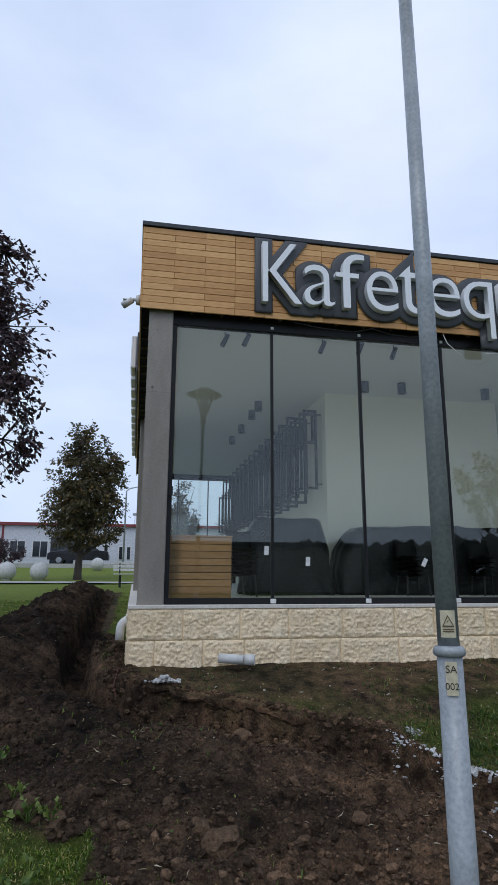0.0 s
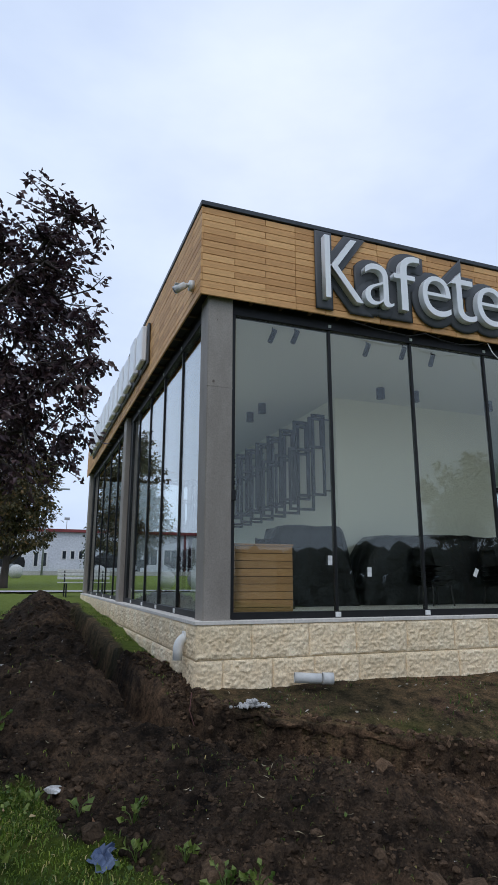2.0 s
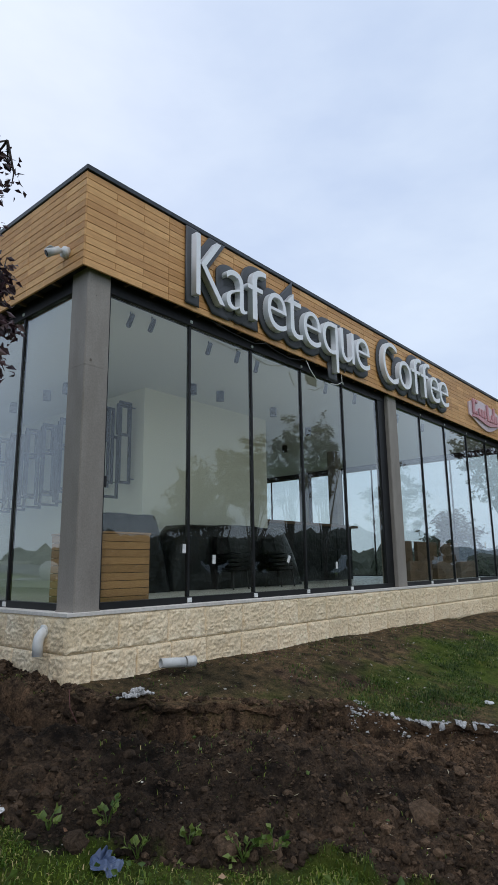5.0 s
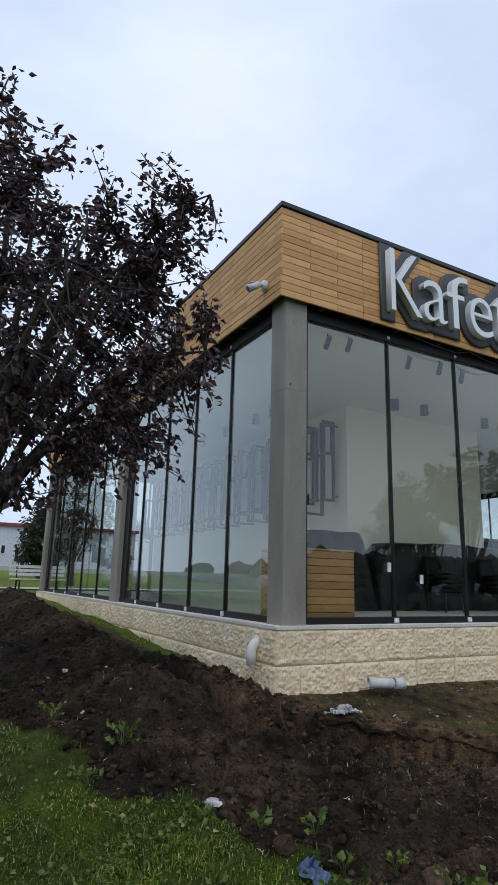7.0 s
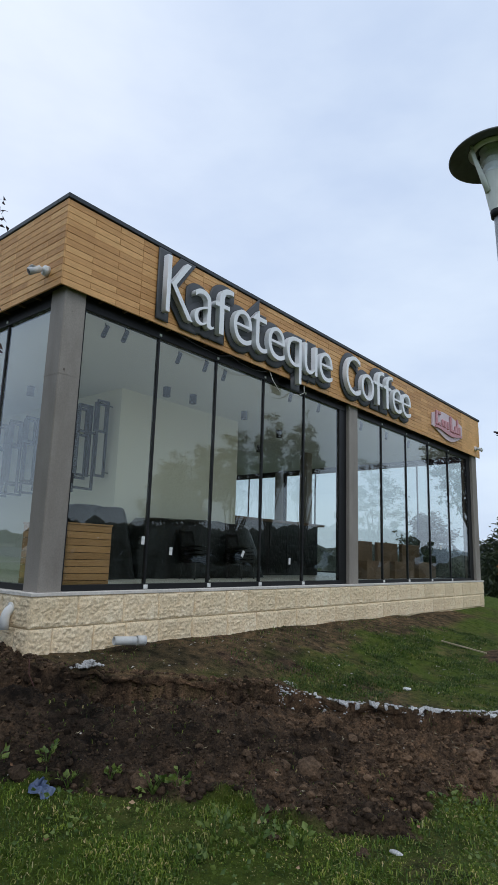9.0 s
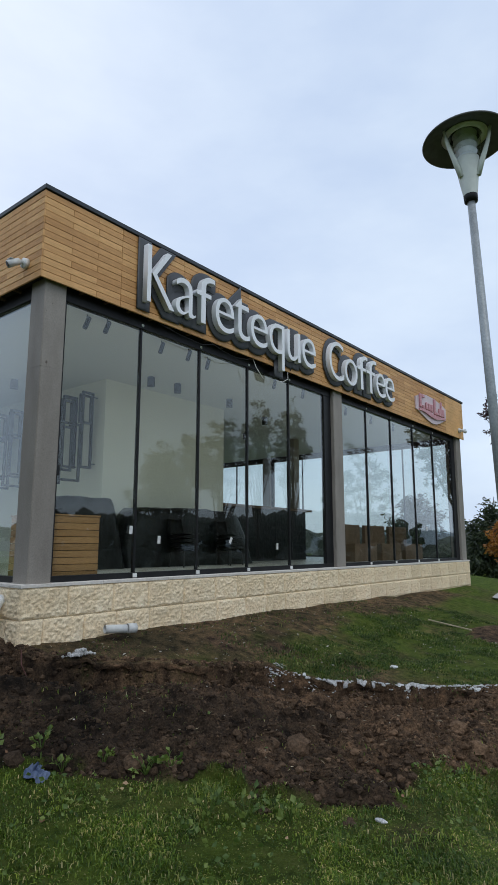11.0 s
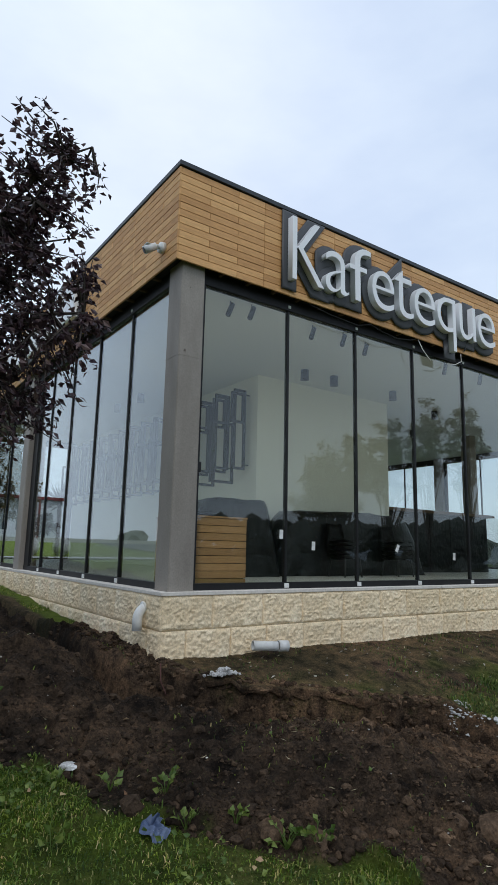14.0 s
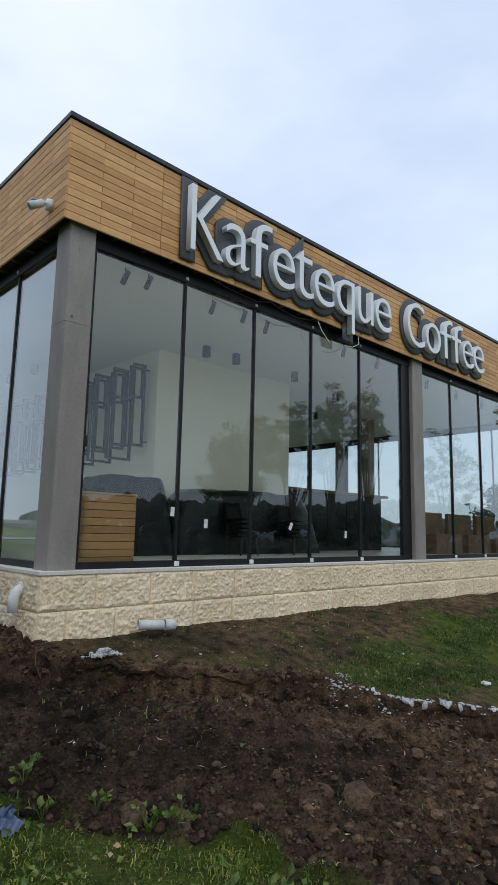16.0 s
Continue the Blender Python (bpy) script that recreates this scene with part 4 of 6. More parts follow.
def ribbon(x0, x1, z_mid, amp, half, y0, y1, steps=28, taper=True):
    bm = bmesh.new()
    rows = []
    for k in range(steps + 1):
        s = k / steps
        x = x0 + (x1 - x0) * s
        z = z_mid + amp * math.sin(2 * math.pi * s * 1.1 + 0.6)
        h = half * ((0.45 + 0.55 * math.sin(math.pi * min(1, max(0, s)))) if taper else 1.0)
        rows.append([bm.verts.new(p) for p in ((x, y0, z - h), (x, y0, z + h), (x, y1, z + h), (x, y1, z - h))])
    for a, b in zip(rows, rows[1:]):
        for i in range(4):
            bm.faces.new((a[i], b[i], b[(i + 1) % 4], a[(i + 1) % 4]))
    bm.faces.new(rows[0][::-1])
    bm.faces.new(rows[-1])
    bmesh.ops.recalc_face_normals(bm, faces=bm.faces)
    return bm


part("backing", ribbon(11.08, 13.24, 4.89, 0.03, 0.37, FAY - 0.06, FAY - 0.026), M_PALEPINK, swash, "pale backing panel")
part("swash", ribbon(11.24, 13.10, 4.72, 0.035, 0.055, FAY - 0.10, FAY - 0.061), M_PINK, swash, "pink wavy swash")
for bx, b0, b1, bw in ((11.28, 4.80, 5.20, 0.11), (11.46, 4.80, 4.90, 0.12), (11.44, 5.10, 5.20, 0.16), (11.70, 4.80, 5.02, 0.10), (11.88, 4.80, 5.02, 0.10), (12.06, 4.79, 5.02, 0.10), (12.28, 4.76, 5.22, 0.11), (12.45, 4.76, 4.86, 0.12), (12.62, 4.77, 5.00, 0.10), (12.78, 4.77, 5.22, 0.08), (12.92, 4.78, 5.02, 0.10)):
    part("bar", boxed(bx, FAY - 0.11, b0, bx + bw, FAY - 0.061, b1, bevel=0.02), M_PINK, swash, "plain pink upright block")

# sign on the long side, seen only edge-on: plain letter-sized blocks
side_sign = thing("side_sign", "row of pale raised sign blocks on the long side", "sign")
for k in range(12):
    y = 10.35 + 0.72 * k
    tall = (0.62, 0.70, 0.60, 0.66)[k % 4]
    part("backing", boxed(FAX - 0.07, y - 0.04, 4.60, FAX - 0.026, y + 0.62, 4.64 + tall + 0.08, bevel=0.015), M_BACKING, side_sign)
    part("block", boxed(FAX - 0.17, y, 4.66, FAX - 0.071, y + 0.52, 4.66 + tall, bevel=0.02), M_LETTER, side_sign)


# ---- cameras, cables and pipes on the facade ----
def bullet_camera(base, way, label):
    c = thing("security_camera", label, "camera", "security cameras", at=base)
    w = Vector(way).normalized()
    n = Vector((-1, 0, 0)) if abs(base[0] - FAX) < 0.2 else Vector((0, -1, 0))
    part("mount", tube(bmesh.new(), [(0, 0, 0), n * 0.055], [0.072, 0.064], 20), M_WHITE, c, smooth=True)
    part("arm", tube(bmesh.new(), [n * 0.045, n * 0.09 + Vector((0, 0, 0.005)), n * 0.10 + w * 0.04], [0.026, 0.024, 0.026], 12), M_WHITE, c, smooth=True)
    o = n * 0.10
    part("body", tube(bmesh.new(), [o + w * 0.0, o + w * 0.155], [0.043, 0.049], 20), M_WHITE, c, smooth=True)
    part("lens", tube(bmesh.new(), [o + w * 0.15, o + w * 0.161], [0.038, 0.036], 16), M_FRAME, c)
    part("hood", boxed(-0.045, -0.045, 0, 0.045, 0.045, 0.005), M_WHITE, c).matrix_basis = Matrix.Translation(o + w * 0.10 + Vector((0, 0, 0.046)))
    return c


bullet_camera((FAX - 0.024, 7.52, 4.63), (-0.72, 0.25, -0.42), "white bullet security camera bracketed to the timber corner")
bullet_camera((14.35, FAY - 0.024, 4.62), (0.75, -0.5, -0.3), "small white bullet security camera at the far end")

elbow = thing("downpipe_elbow", "pale grey plastic pipe elbow sticking out of the plinth", "pipe")
bow = [(PLX + 0.03 - 0.13 * math.sin(a), 7.62 - 0.10 * math.sin(a) * 0.3, 0.50 - 0.12 * (1 - math.cos(a))) for a in np.linspace(0, math.pi / 2, 8)]
bow += [(bow[-1][0] - 0.004, bow[-1][1] - 0.01, 0.26)]
part("bend", tube(bmesh.new(), bow, [0.052] * len(bow), 20), M_PVC, elbow, smooth=True)
part("collar", tube(bmesh.new(), [(PLX - 0.012, 7.615, 0.50), (PLX - 0.035, 7.615, 0.497)], [0.062, 0.062], 20), M_PVC, elbow, smooth=True)


def open_pipe(bm, p, q, r, wall=0.006, n=28):
    """Hollow straight pipe from p to q."""
    p, q = Vector(p), Vector(q)
    d = (q - p).normalized()
    s = d.orthogonal().normalized()
    u = d.cross(s)
    rings = []
    for end, rad in ((p, r - wall), (p, r), (q, r), (q, r - wall)):
        rings.append([bm.verts.new(end + rad * (math.cos(2 * math.pi * i / n) * s + math.sin(2 * math.pi * i / n) * u)) for i in range(n)])
    for k in range(4):
        a, b = rings[k], rings[(k + 1) % 4]
        for i in range(n):
            bm.faces.new((a[i], a[(i + 1) % n], b[(i + 1) % n], b[i]))
    bmesh.ops.recalc_face_normals(bm, faces=bm.faces)
    return bm


stub = thing("drain_pipe", "short length of grey-white plastic pipe lying by the plinth", "pipe")
part("tube", open_pipe(bmesh.new(), (0.99, 7.03, 0.11), (1.265, 6.95, 0.095), 0.052), M_PVC, stub, smooth=True)
part("socket", open_pipe(bmesh.new(), (1.275, 6.947, 0.098), (1.385, 6.915, 0.095), 0.059), M_PVC, stub, smooth=True)

for pts, lab in (([(3.05, 7.20, 4.36), (3.3, 7.16, 4.28), (3.6, 7.15, 4.25), (3.9, 7.17, 4.30), (4.1, 7.22, 4.38)], "thin dark cable sagging under the parapet"),
                 ([(1.95, 7.23, 4.37), (2.3, 7.19, 4.30), (2.8, 7.18, 4.27), (3.1, 7.2, 4.36)], "thin dark cable sagging under the parapet"),
                 ([(4.15, 7.22, 4.38), (4.18, 7.17, 4.22), (4.32, 7.15, 4.08), (4.38, 7.16, 4.05)], "loose pale cable end under the sign"),
                 ([(4.75, 7.15, 4.10), (4.95, 7.15, 4.12), (5.15, 7.17, 4.22), (5.2, 7.21, 4.38)], "loose pale cable end under the sign")):
    cable = part("cable", tube(bmesh.new(), pts, [0.007] * len(pts), 6), M_FRAME if "dark" in lab else M_PVC, None, smooth=True)
    tagged(cable, lab, "cable", "cables under the parapet")

# stickers on the panes
for x, z in ((1.62, 1.33), (2.16, 1.20), (3.75, 1.20), (5.05, 1.10), (11.95, 1.55)):
    s = part("sticker", boxed(-0.028, -0.001, -0.055, 0.028, 0.001, 0.055), M_WHITE)
    s.matrix_basis = Matrix.Translation((x, GLY - 0.007 if x > 1.65 else GLY - 0.026, z)) @ Matrix.Rotation(radians(28 if 3.6 < x < 3.9 else 2), 4, "Y")
    tagged(s, "small white paper sticker on the tinted pane", "sticker", "pane stickers")


# ---- lamp post stickers ----
def flat_text(text, size, m, mat, parent):
    me = glyph(text, size, 0.0004)
    lo, hi = bounds(me)
    me.transform(m @ Matrix.Translation((-(lo[0] + hi[0]) / 2, -(lo[1] + hi[1]) / 2, 0)))
    me.materials.append(mat)
    o = new("print", me)
    o.parent = parent
    return o


def post_frame(zz, r):
    """Frame on the post's surface that faces the path, x across and y up."""
    way = Vector((-0.42, -0.907, 0)).normalized()
    across = Vector((-way.y, way.x, 0))
    return Matrix(((across.x, 0, way.x, way.x * r), (across.y, 0, way.y, way.y * r), (0, 1, 0, zz), (0, 0, 0, 1)))


def curved_label(zz, r, w, h):
    """A sticker bent round the post."""
    bm = bmesh.new()
    base = math.atan2(-0.907, -0.42)
    cols = []
    for k in range(7):
        a = base + (k / 6 - 0.5) * w / r
        cols.append([bm.verts.new((rr * math.cos(a), rr * math.sin(a), zz + s * h / 2)) for rr, s in ((r, -1), (r, 1))])
    for a, b in zip(cols, cols[1:]):
        bm.faces.new((a[0], b[0], b[1], a[1]))
    return bm


lab1 = part("warning_sticker", curved_label(0.74 + 0.94 + 0.115, 0.0455, 0.062, 0.105), M_STICKER, post, "cream sticker with a brown voltage triangle")
bm = bmesh.new()
for a, b, c, d in (((-0.024, -0.018), (0.024, -0.018), (0.018, -0.013), (-0.018, -0.013)), ((0.024, -0.018), (0.0, 0.028), (0.0, 0.020), (0.018, -0.013)), ((0.0, 0.028), (-0.024, -0.018), (-0.018, -0.013), (0.0, 0.020)), ((0.004, 0.012), (-0.006, -0.001), (0.0, 0.0), (-0.003, -0.01))):
    bm.faces.new([bm.verts.new((*p, 0.0)) for p in (a, b, c, d)])
for zz in (-0.030, -0.038):
    bm.faces.new([bm.verts.new(p) for p in ((-0.022, zz, 0), (0.022, zz, 0), (0.022, zz + 0.004, 0), (-0.022, zz + 0.004, 0))])
bm.transform(post_frame(0.74 + 0.94 + 0.122, 0.0475))
part("triangle", bm, M_BROWNINK, lab1)
lab2 = part("number_sticker", curved_label(0.74 + 0.94 - 0.09, 0.0560, 0.046, 0.125), M_STICKER, post, "cream sticker with black marks")
flat_text("SA", 0.040, post_frame(0.74 + 0.94 - 0.055, 0.0572), M_BLACKINK, lab2)
flat_text("002", 0.036, post_frame(0.74 + 0.94 - 0.118, 0.0572), M_BLACKINK, lab2)

# ---- inside the cafe ----
F0 = Z_SILL + 0.05


def slatted_planter(x0, y0, x1, y1, z0, z1):
    c = thing("wooden_planter_box", "waist-high box of horizontal golden timber slats by the glass", "planter")
    part("body", boxed(x0 + 0.02, y0 + 0.02, z0, x1 - 0.02, y1 - 0.02, z1 - 0.03), M_SOFFIT, c)
    n = 9
    h = (z1 - z0) / n
    for k in range(n):
        a, b = z0 + k * h + 0.003, z0 + (k + 1) * h - 0.003
        part("slat", boxed(x0, y0, a, x1, y0 + 0.02, b, bevel=0.002), M_BOXWOOD, c)
        part("slat", boxed(x0, y0 + 0.02, a, x0 + 0.02, y1, b, bevel=0.002), M_BOXWOOD, c)
        part("slat", boxed(x1 - 0.02, y0 + 0.02, a, x1, y1, b, bevel=0.002), M_BOXWOOD, c)
    part("rim", boxed(x0 - 0.01, y0 - 0.01, z1, x1 + 0.01, y1 + 0.01, z1 + 0.022, bevel=0.003), M_BOXWOOD, c)
    return c


slatted_planter(0.42, 7.50, 1.20, 8.35, F0, 1.49)


def draped(name, x0, y0, x1, y1, z1, seed, label):
    """Furniture under a creased black sheet."""
    me_n = 26
    us, vs = np.linspace(-1, 1, me_n + 1), np.linspace(-1, 1, me_n + 1)
    bm = bmesh.new()
    grid = []
    for v in vs:
        row = []
        for u in us:
            e = min(1.0, (abs(u) ** 4 + abs(v) ** 4) ** 0.25)
            top = 1.0 - smoothstep(0.62, 1.0, e) ** 1.0
            x = (x0 + x1) / 2 + (x1 - x0) / 2 * np.sign(u) * min(abs(u) / 0.8, 1.0)
            y = (y0 + y1) / 2 + (y1 - y0) / 2 * np.sign(v) * min(abs(v) / 0.8, 1.0)
            z = F0 + (z1 - F0) * float(top)
            fold = 0.05 * float(lattice(x * 1.0 + seed, y * 1.0 + z, 0.22, 31)) + 0.03 * float(lattice(x + z + seed, y - z, 0.1, 32))
            hump = 0.045 * float(lattice(x + seed * 3.1, y, 0.55, 33)) * float(top)
            row.append(bm.verts.new((x + fold, y + fold, max(F0 + 0.003, z + hump + 0.3 * fold * float(top)))))
        grid.append(row)
    for a, b in zip(grid, grid[1:]):
        for i in range(me_n):
            bm.faces.new((a[i], a[i + 1], b[i + 1], b[i]))
    return tagged(part(name, bm, M_PLASTIC, None, smooth=True), label, "cover", "covered furniture")


draped("covered_furniture", 1.75, 9.35, 3.18, 10.36, 1.93, 1, "furniture heap under a creased black plastic sheet")
draped("covered_furniture", 3.34, 9.45, 6.95, 10.38, 1.86, 2, "long sofa stack under a creased black plastic sheet")


def chair_stack(x, y, n):
    """Black plastic chair shells nested on one another on four splayed legs."""
    c = thing("chair_stack", "tall stack of nested black plastic chairs", "chairs", "stacked chairs", at=(x, y, F0))
    for k in range(n):
        z = 0.30 + 0.075 * k
        bm = bmesh.new()
        rows = []
        for q in range(9):
            u = q / 8
            depth, lift = (-0.22 + 0.44 * min(1.0, u / 0.6), 0.012 * math.cos(6.28 * u)) if u < 0.6 else (0.22 + 0.07 * (u - 0.6) / 0.4, 0.30 * (u - 0.6) / 0.4)
            half = 0.21 - 0.05 * max(0, u - 0.6)
            rows.append([bm.verts.new((half * w, depth, z + lift + 0.02 * w * w)) for w in (-1, -0.5, 0, 0.5, 1)])
        for a, b in zip(rows, rows[1:]):
            for q in range(4):
                bm.faces.new((a[q], a[q + 1], b[q + 1], b[q]))
        bmesh.ops.solidify(bm, geom=bm.faces[:], thickness=0.022)
        part("shell", bm, M_PLASTIC, c, smooth=True)
    for sx in (-1, 1):
        for sy in (-1, 1):
            part("leg", tube(bmesh.new(), [(0.2 * sx, 0.2 * sy, 0), (0.17 * sx, 0.17 * sy, 0.31)], [0.013, 0.015], 8), M_BLACKSTEEL, c)
    return c


for cx, cy, cn in ((1.58, 8.95, 6), (4.42, 9.12, 5), (5.75, 9.12, 5)):
    chair_stack(cx, cy, cn)

bar = thing("bar_counter", "tall dark panelled bar counter with a brown timber top", "counter")
part("carcass", boxed(7.06, 10.62, F0, 10.90, 11.25, 2.075), M_FRAME, bar)
part("worktop", boxed(7.06, 10.52, 2.075, 11.12, 11.32, 2.14, bevel=0.006), M_BATTEN, bar)
for k in range(5):
    part("panel", boxed(7.10 + 0.76 * k, 10.605, F0 + 0.06, 7.83 + 0.76 * k, 10.62, 2.03, bevel=0.004), M_PLASTIC, bar)
tagged(part("interior_pillar", boxed(11.45, 11.38, F0, 11.74, 11.67, 4.44, bevel=0.01), M_COLUMN), "grey pillar inside the room", "column", kind="structure")

# low timber booths along the far bay
for k in range(3):
    b = thing("booth_bench", "dark brown timber bench with a high back", "bench", "booth benches")
    x = 9.6 + 1.5 * k
    part("seat", boxed(x, 8.3, F0, x + 1.2, 8.8, F0 + 0.45, bevel=0.01), M_BATTEN, b)
    part("backrest", boxed(x, 8.8, F0, x + 1.2, 8.9, F0 + 0.95, bevel=0.01), M_BATTEN, b)


def wall_frame(y):
    """Four open rectangles of square black bar that stand out from the core's long wall, tied by short bars."""
    f = thing("wall_frame", "cluster of open black steel rectangles standing off the white wall", "wall decoration", "wall frames", at=(3.45, y, 0))
    t = 0.046
    for x0, x1, z0, z1, d in ((-0.36, -0.09, 2.61, 4.16, 0.0), (-0.65, -0.33, 2.61, 4.05, 0.20), (-0.79, -0.28, 2.34, 3.50, 0.10), (-0.47, -0.18, 3.48, 4.07, -0.08)):
        part("rail", boxed(x0, d, z0, x1, d + t, z0 + t), M_BLACKSTEEL, f)
        part("rail", boxed(x0, d, z1 - t, x1, d + t, z1), M_BLACKSTEEL, f)
        part("upright", boxed(x0, d, z0 + t, x0 + t, d + t, z1 - t), M_BLACKSTEEL, f)
        part("upright", boxed(x1 - t, d, z0 + t, x1, d + t, z1 - t), M_BLACKSTEEL, f)
    for zz in (2.70, 4.06):
        part("spacer", boxed(-0.09, 0.008, zz, -0.002, 0.028, zz + 0.02), M_BLACKSTEEL, f)
    part("tie", boxed(-0.346, t, 2.625, -0.334, 0.20, 2.638), M_BLACKSTEEL, f)
    part("tie", boxed(-0.346, -0.044, 3.80, -0.334, 0.0, 3.82), M_BLACKSTEEL, f)
    part("tie", boxed(-0.310, t, 2.95, -0.296, 0.10, 2.97), M_BLACKSTEEL, f)
    return f


for k in range(14):
    wall_frame(10.70 + 0.66 * k)

# ceiling fittings
for k, (x, y) in enumerate([(1.14, 7.92), (1.44, 7.84), (2.59, 7.90), (3.15, 7.83), (3.72, 7.92), (5.54, 7.78), (6.55, 7.77), (8.6, 7.9), (9.9, 7.9), (11.2, 7.9)]):
    s = thing("ceiling_spotlight", "small black tilted ceiling spotlight", "spotlight", "ceiling spotlights", at=(x, y, 4.44))
    part("rod", tube(bmesh.new(), [(0, 0, 0), (0, 0, -0.06)], [0.008, 0.008], 8), M_BLACKSTEEL, s)
    part("head", tube(bmesh.new(), [(0.035, 0, -0.04), (-0.045, -0.02, -0.22)], [0.036, 0.036], 16), M_BLACKSTEEL, s, smooth=True)
for k, (x, y) in enumerate([(2.32, 11.3), (2.32, 11.97), (2.32, 13.26), (2.3, 14.5), (3.95, 9.67), (4.64, 9.62), (6.32, 9.64), (8.4, 10.2), (9.8, 12.0), (8.6, 14.0)]):
    s = thing("ceiling_downlight", "black cylinder downlight under the ceiling", "downlight", "ceiling downlights", at=(x, y, 4.44))
    part("can", tube(bmesh.new(), [(0, 0, 0), (0, 0, -0.19)], [0.075, 0.075], 20), M_BLACKSTEEL, s, smooth=True)
    part("rim", lathe(bmesh.new(), [(0.075, -0.19), (0.079, -0.19), (0.079, -0.172), (0.075, -0.172)], 20), M_BLACKSTEEL, s)
for x in (1.75, 4.25, 6.2):
    v = thing("ceiling_vent", "flat dark air vent in the ceiling", "vent", "ceiling vents", at=(x, 7.62, 4.44))
    part("frame", boxed(-0.22, -0.07, -0.03, 0.22, 0.07, 0), M_BLACKSTEEL, v)
    for k in range(4):
        part("slat", boxed(-0.20, -0.055 + 0.03 * k, -0.036, 0.20, -0.043 + 0.03 * k, -0.031), M_FRAME, v)


# ---- plants ----
def leaf_cloud(points, ways, size, rng, droop=0.5, wide=0.5):
    """Vertices and faces of folded, pointed leaves at points, each its own island."""
    n = len(points)
    a = rng.rand(n) * 2 * np.pi
    d = np.stack([np.cos(a), np.sin(a), rng.rand(n) * 1.2 - 0.6 - droop], 1) + 0.5 * ways
    d /= np.linalg.norm(d, axis=1, keepdims=True)
    side = np.cross(d, rng.rand(n, 3) - 0.5)
    side /= np.linalg.norm(side, axis=1, keepdims=True)
    up = np.cross(side, d)
    s = (size * (0.65 + 0.7 * rng.rand(n)))[:, None]
    base, tip = points, points + d * s - up * s * 0.12
    mid = points + d * s * 0.48
    left, right = mid + side * s * wide * 0.5 + up * s * 0.10, mid - side * s * wide * 0.5 + up * s * 0.10
    v = np.stack([base, left, tip, right, mid], 1).reshape(-1, 3)
    k = 5 * np.arange(n)[:, None]
    f = np.concatenate([k + [[0, 1, 4]], k + [[1, 2, 4]], k + [[2, 3, 4]], k + [[3, 0, 4]]])
    return v, f


def stuff_mesh(name, v, f, mat, parent=None, smooth=False):
    me = bpy.data.meshes.new(name)
    me.from_pydata(np.asarray(v).tolist(), [], np.asarray(f).tolist())
    me.materials.append(mat)
    if smooth:
        me.polygons.foreach_set("use_smooth", [True] * len(me.polygons))
    ob = new(name, me)
    ob.parent = parent
    return ob


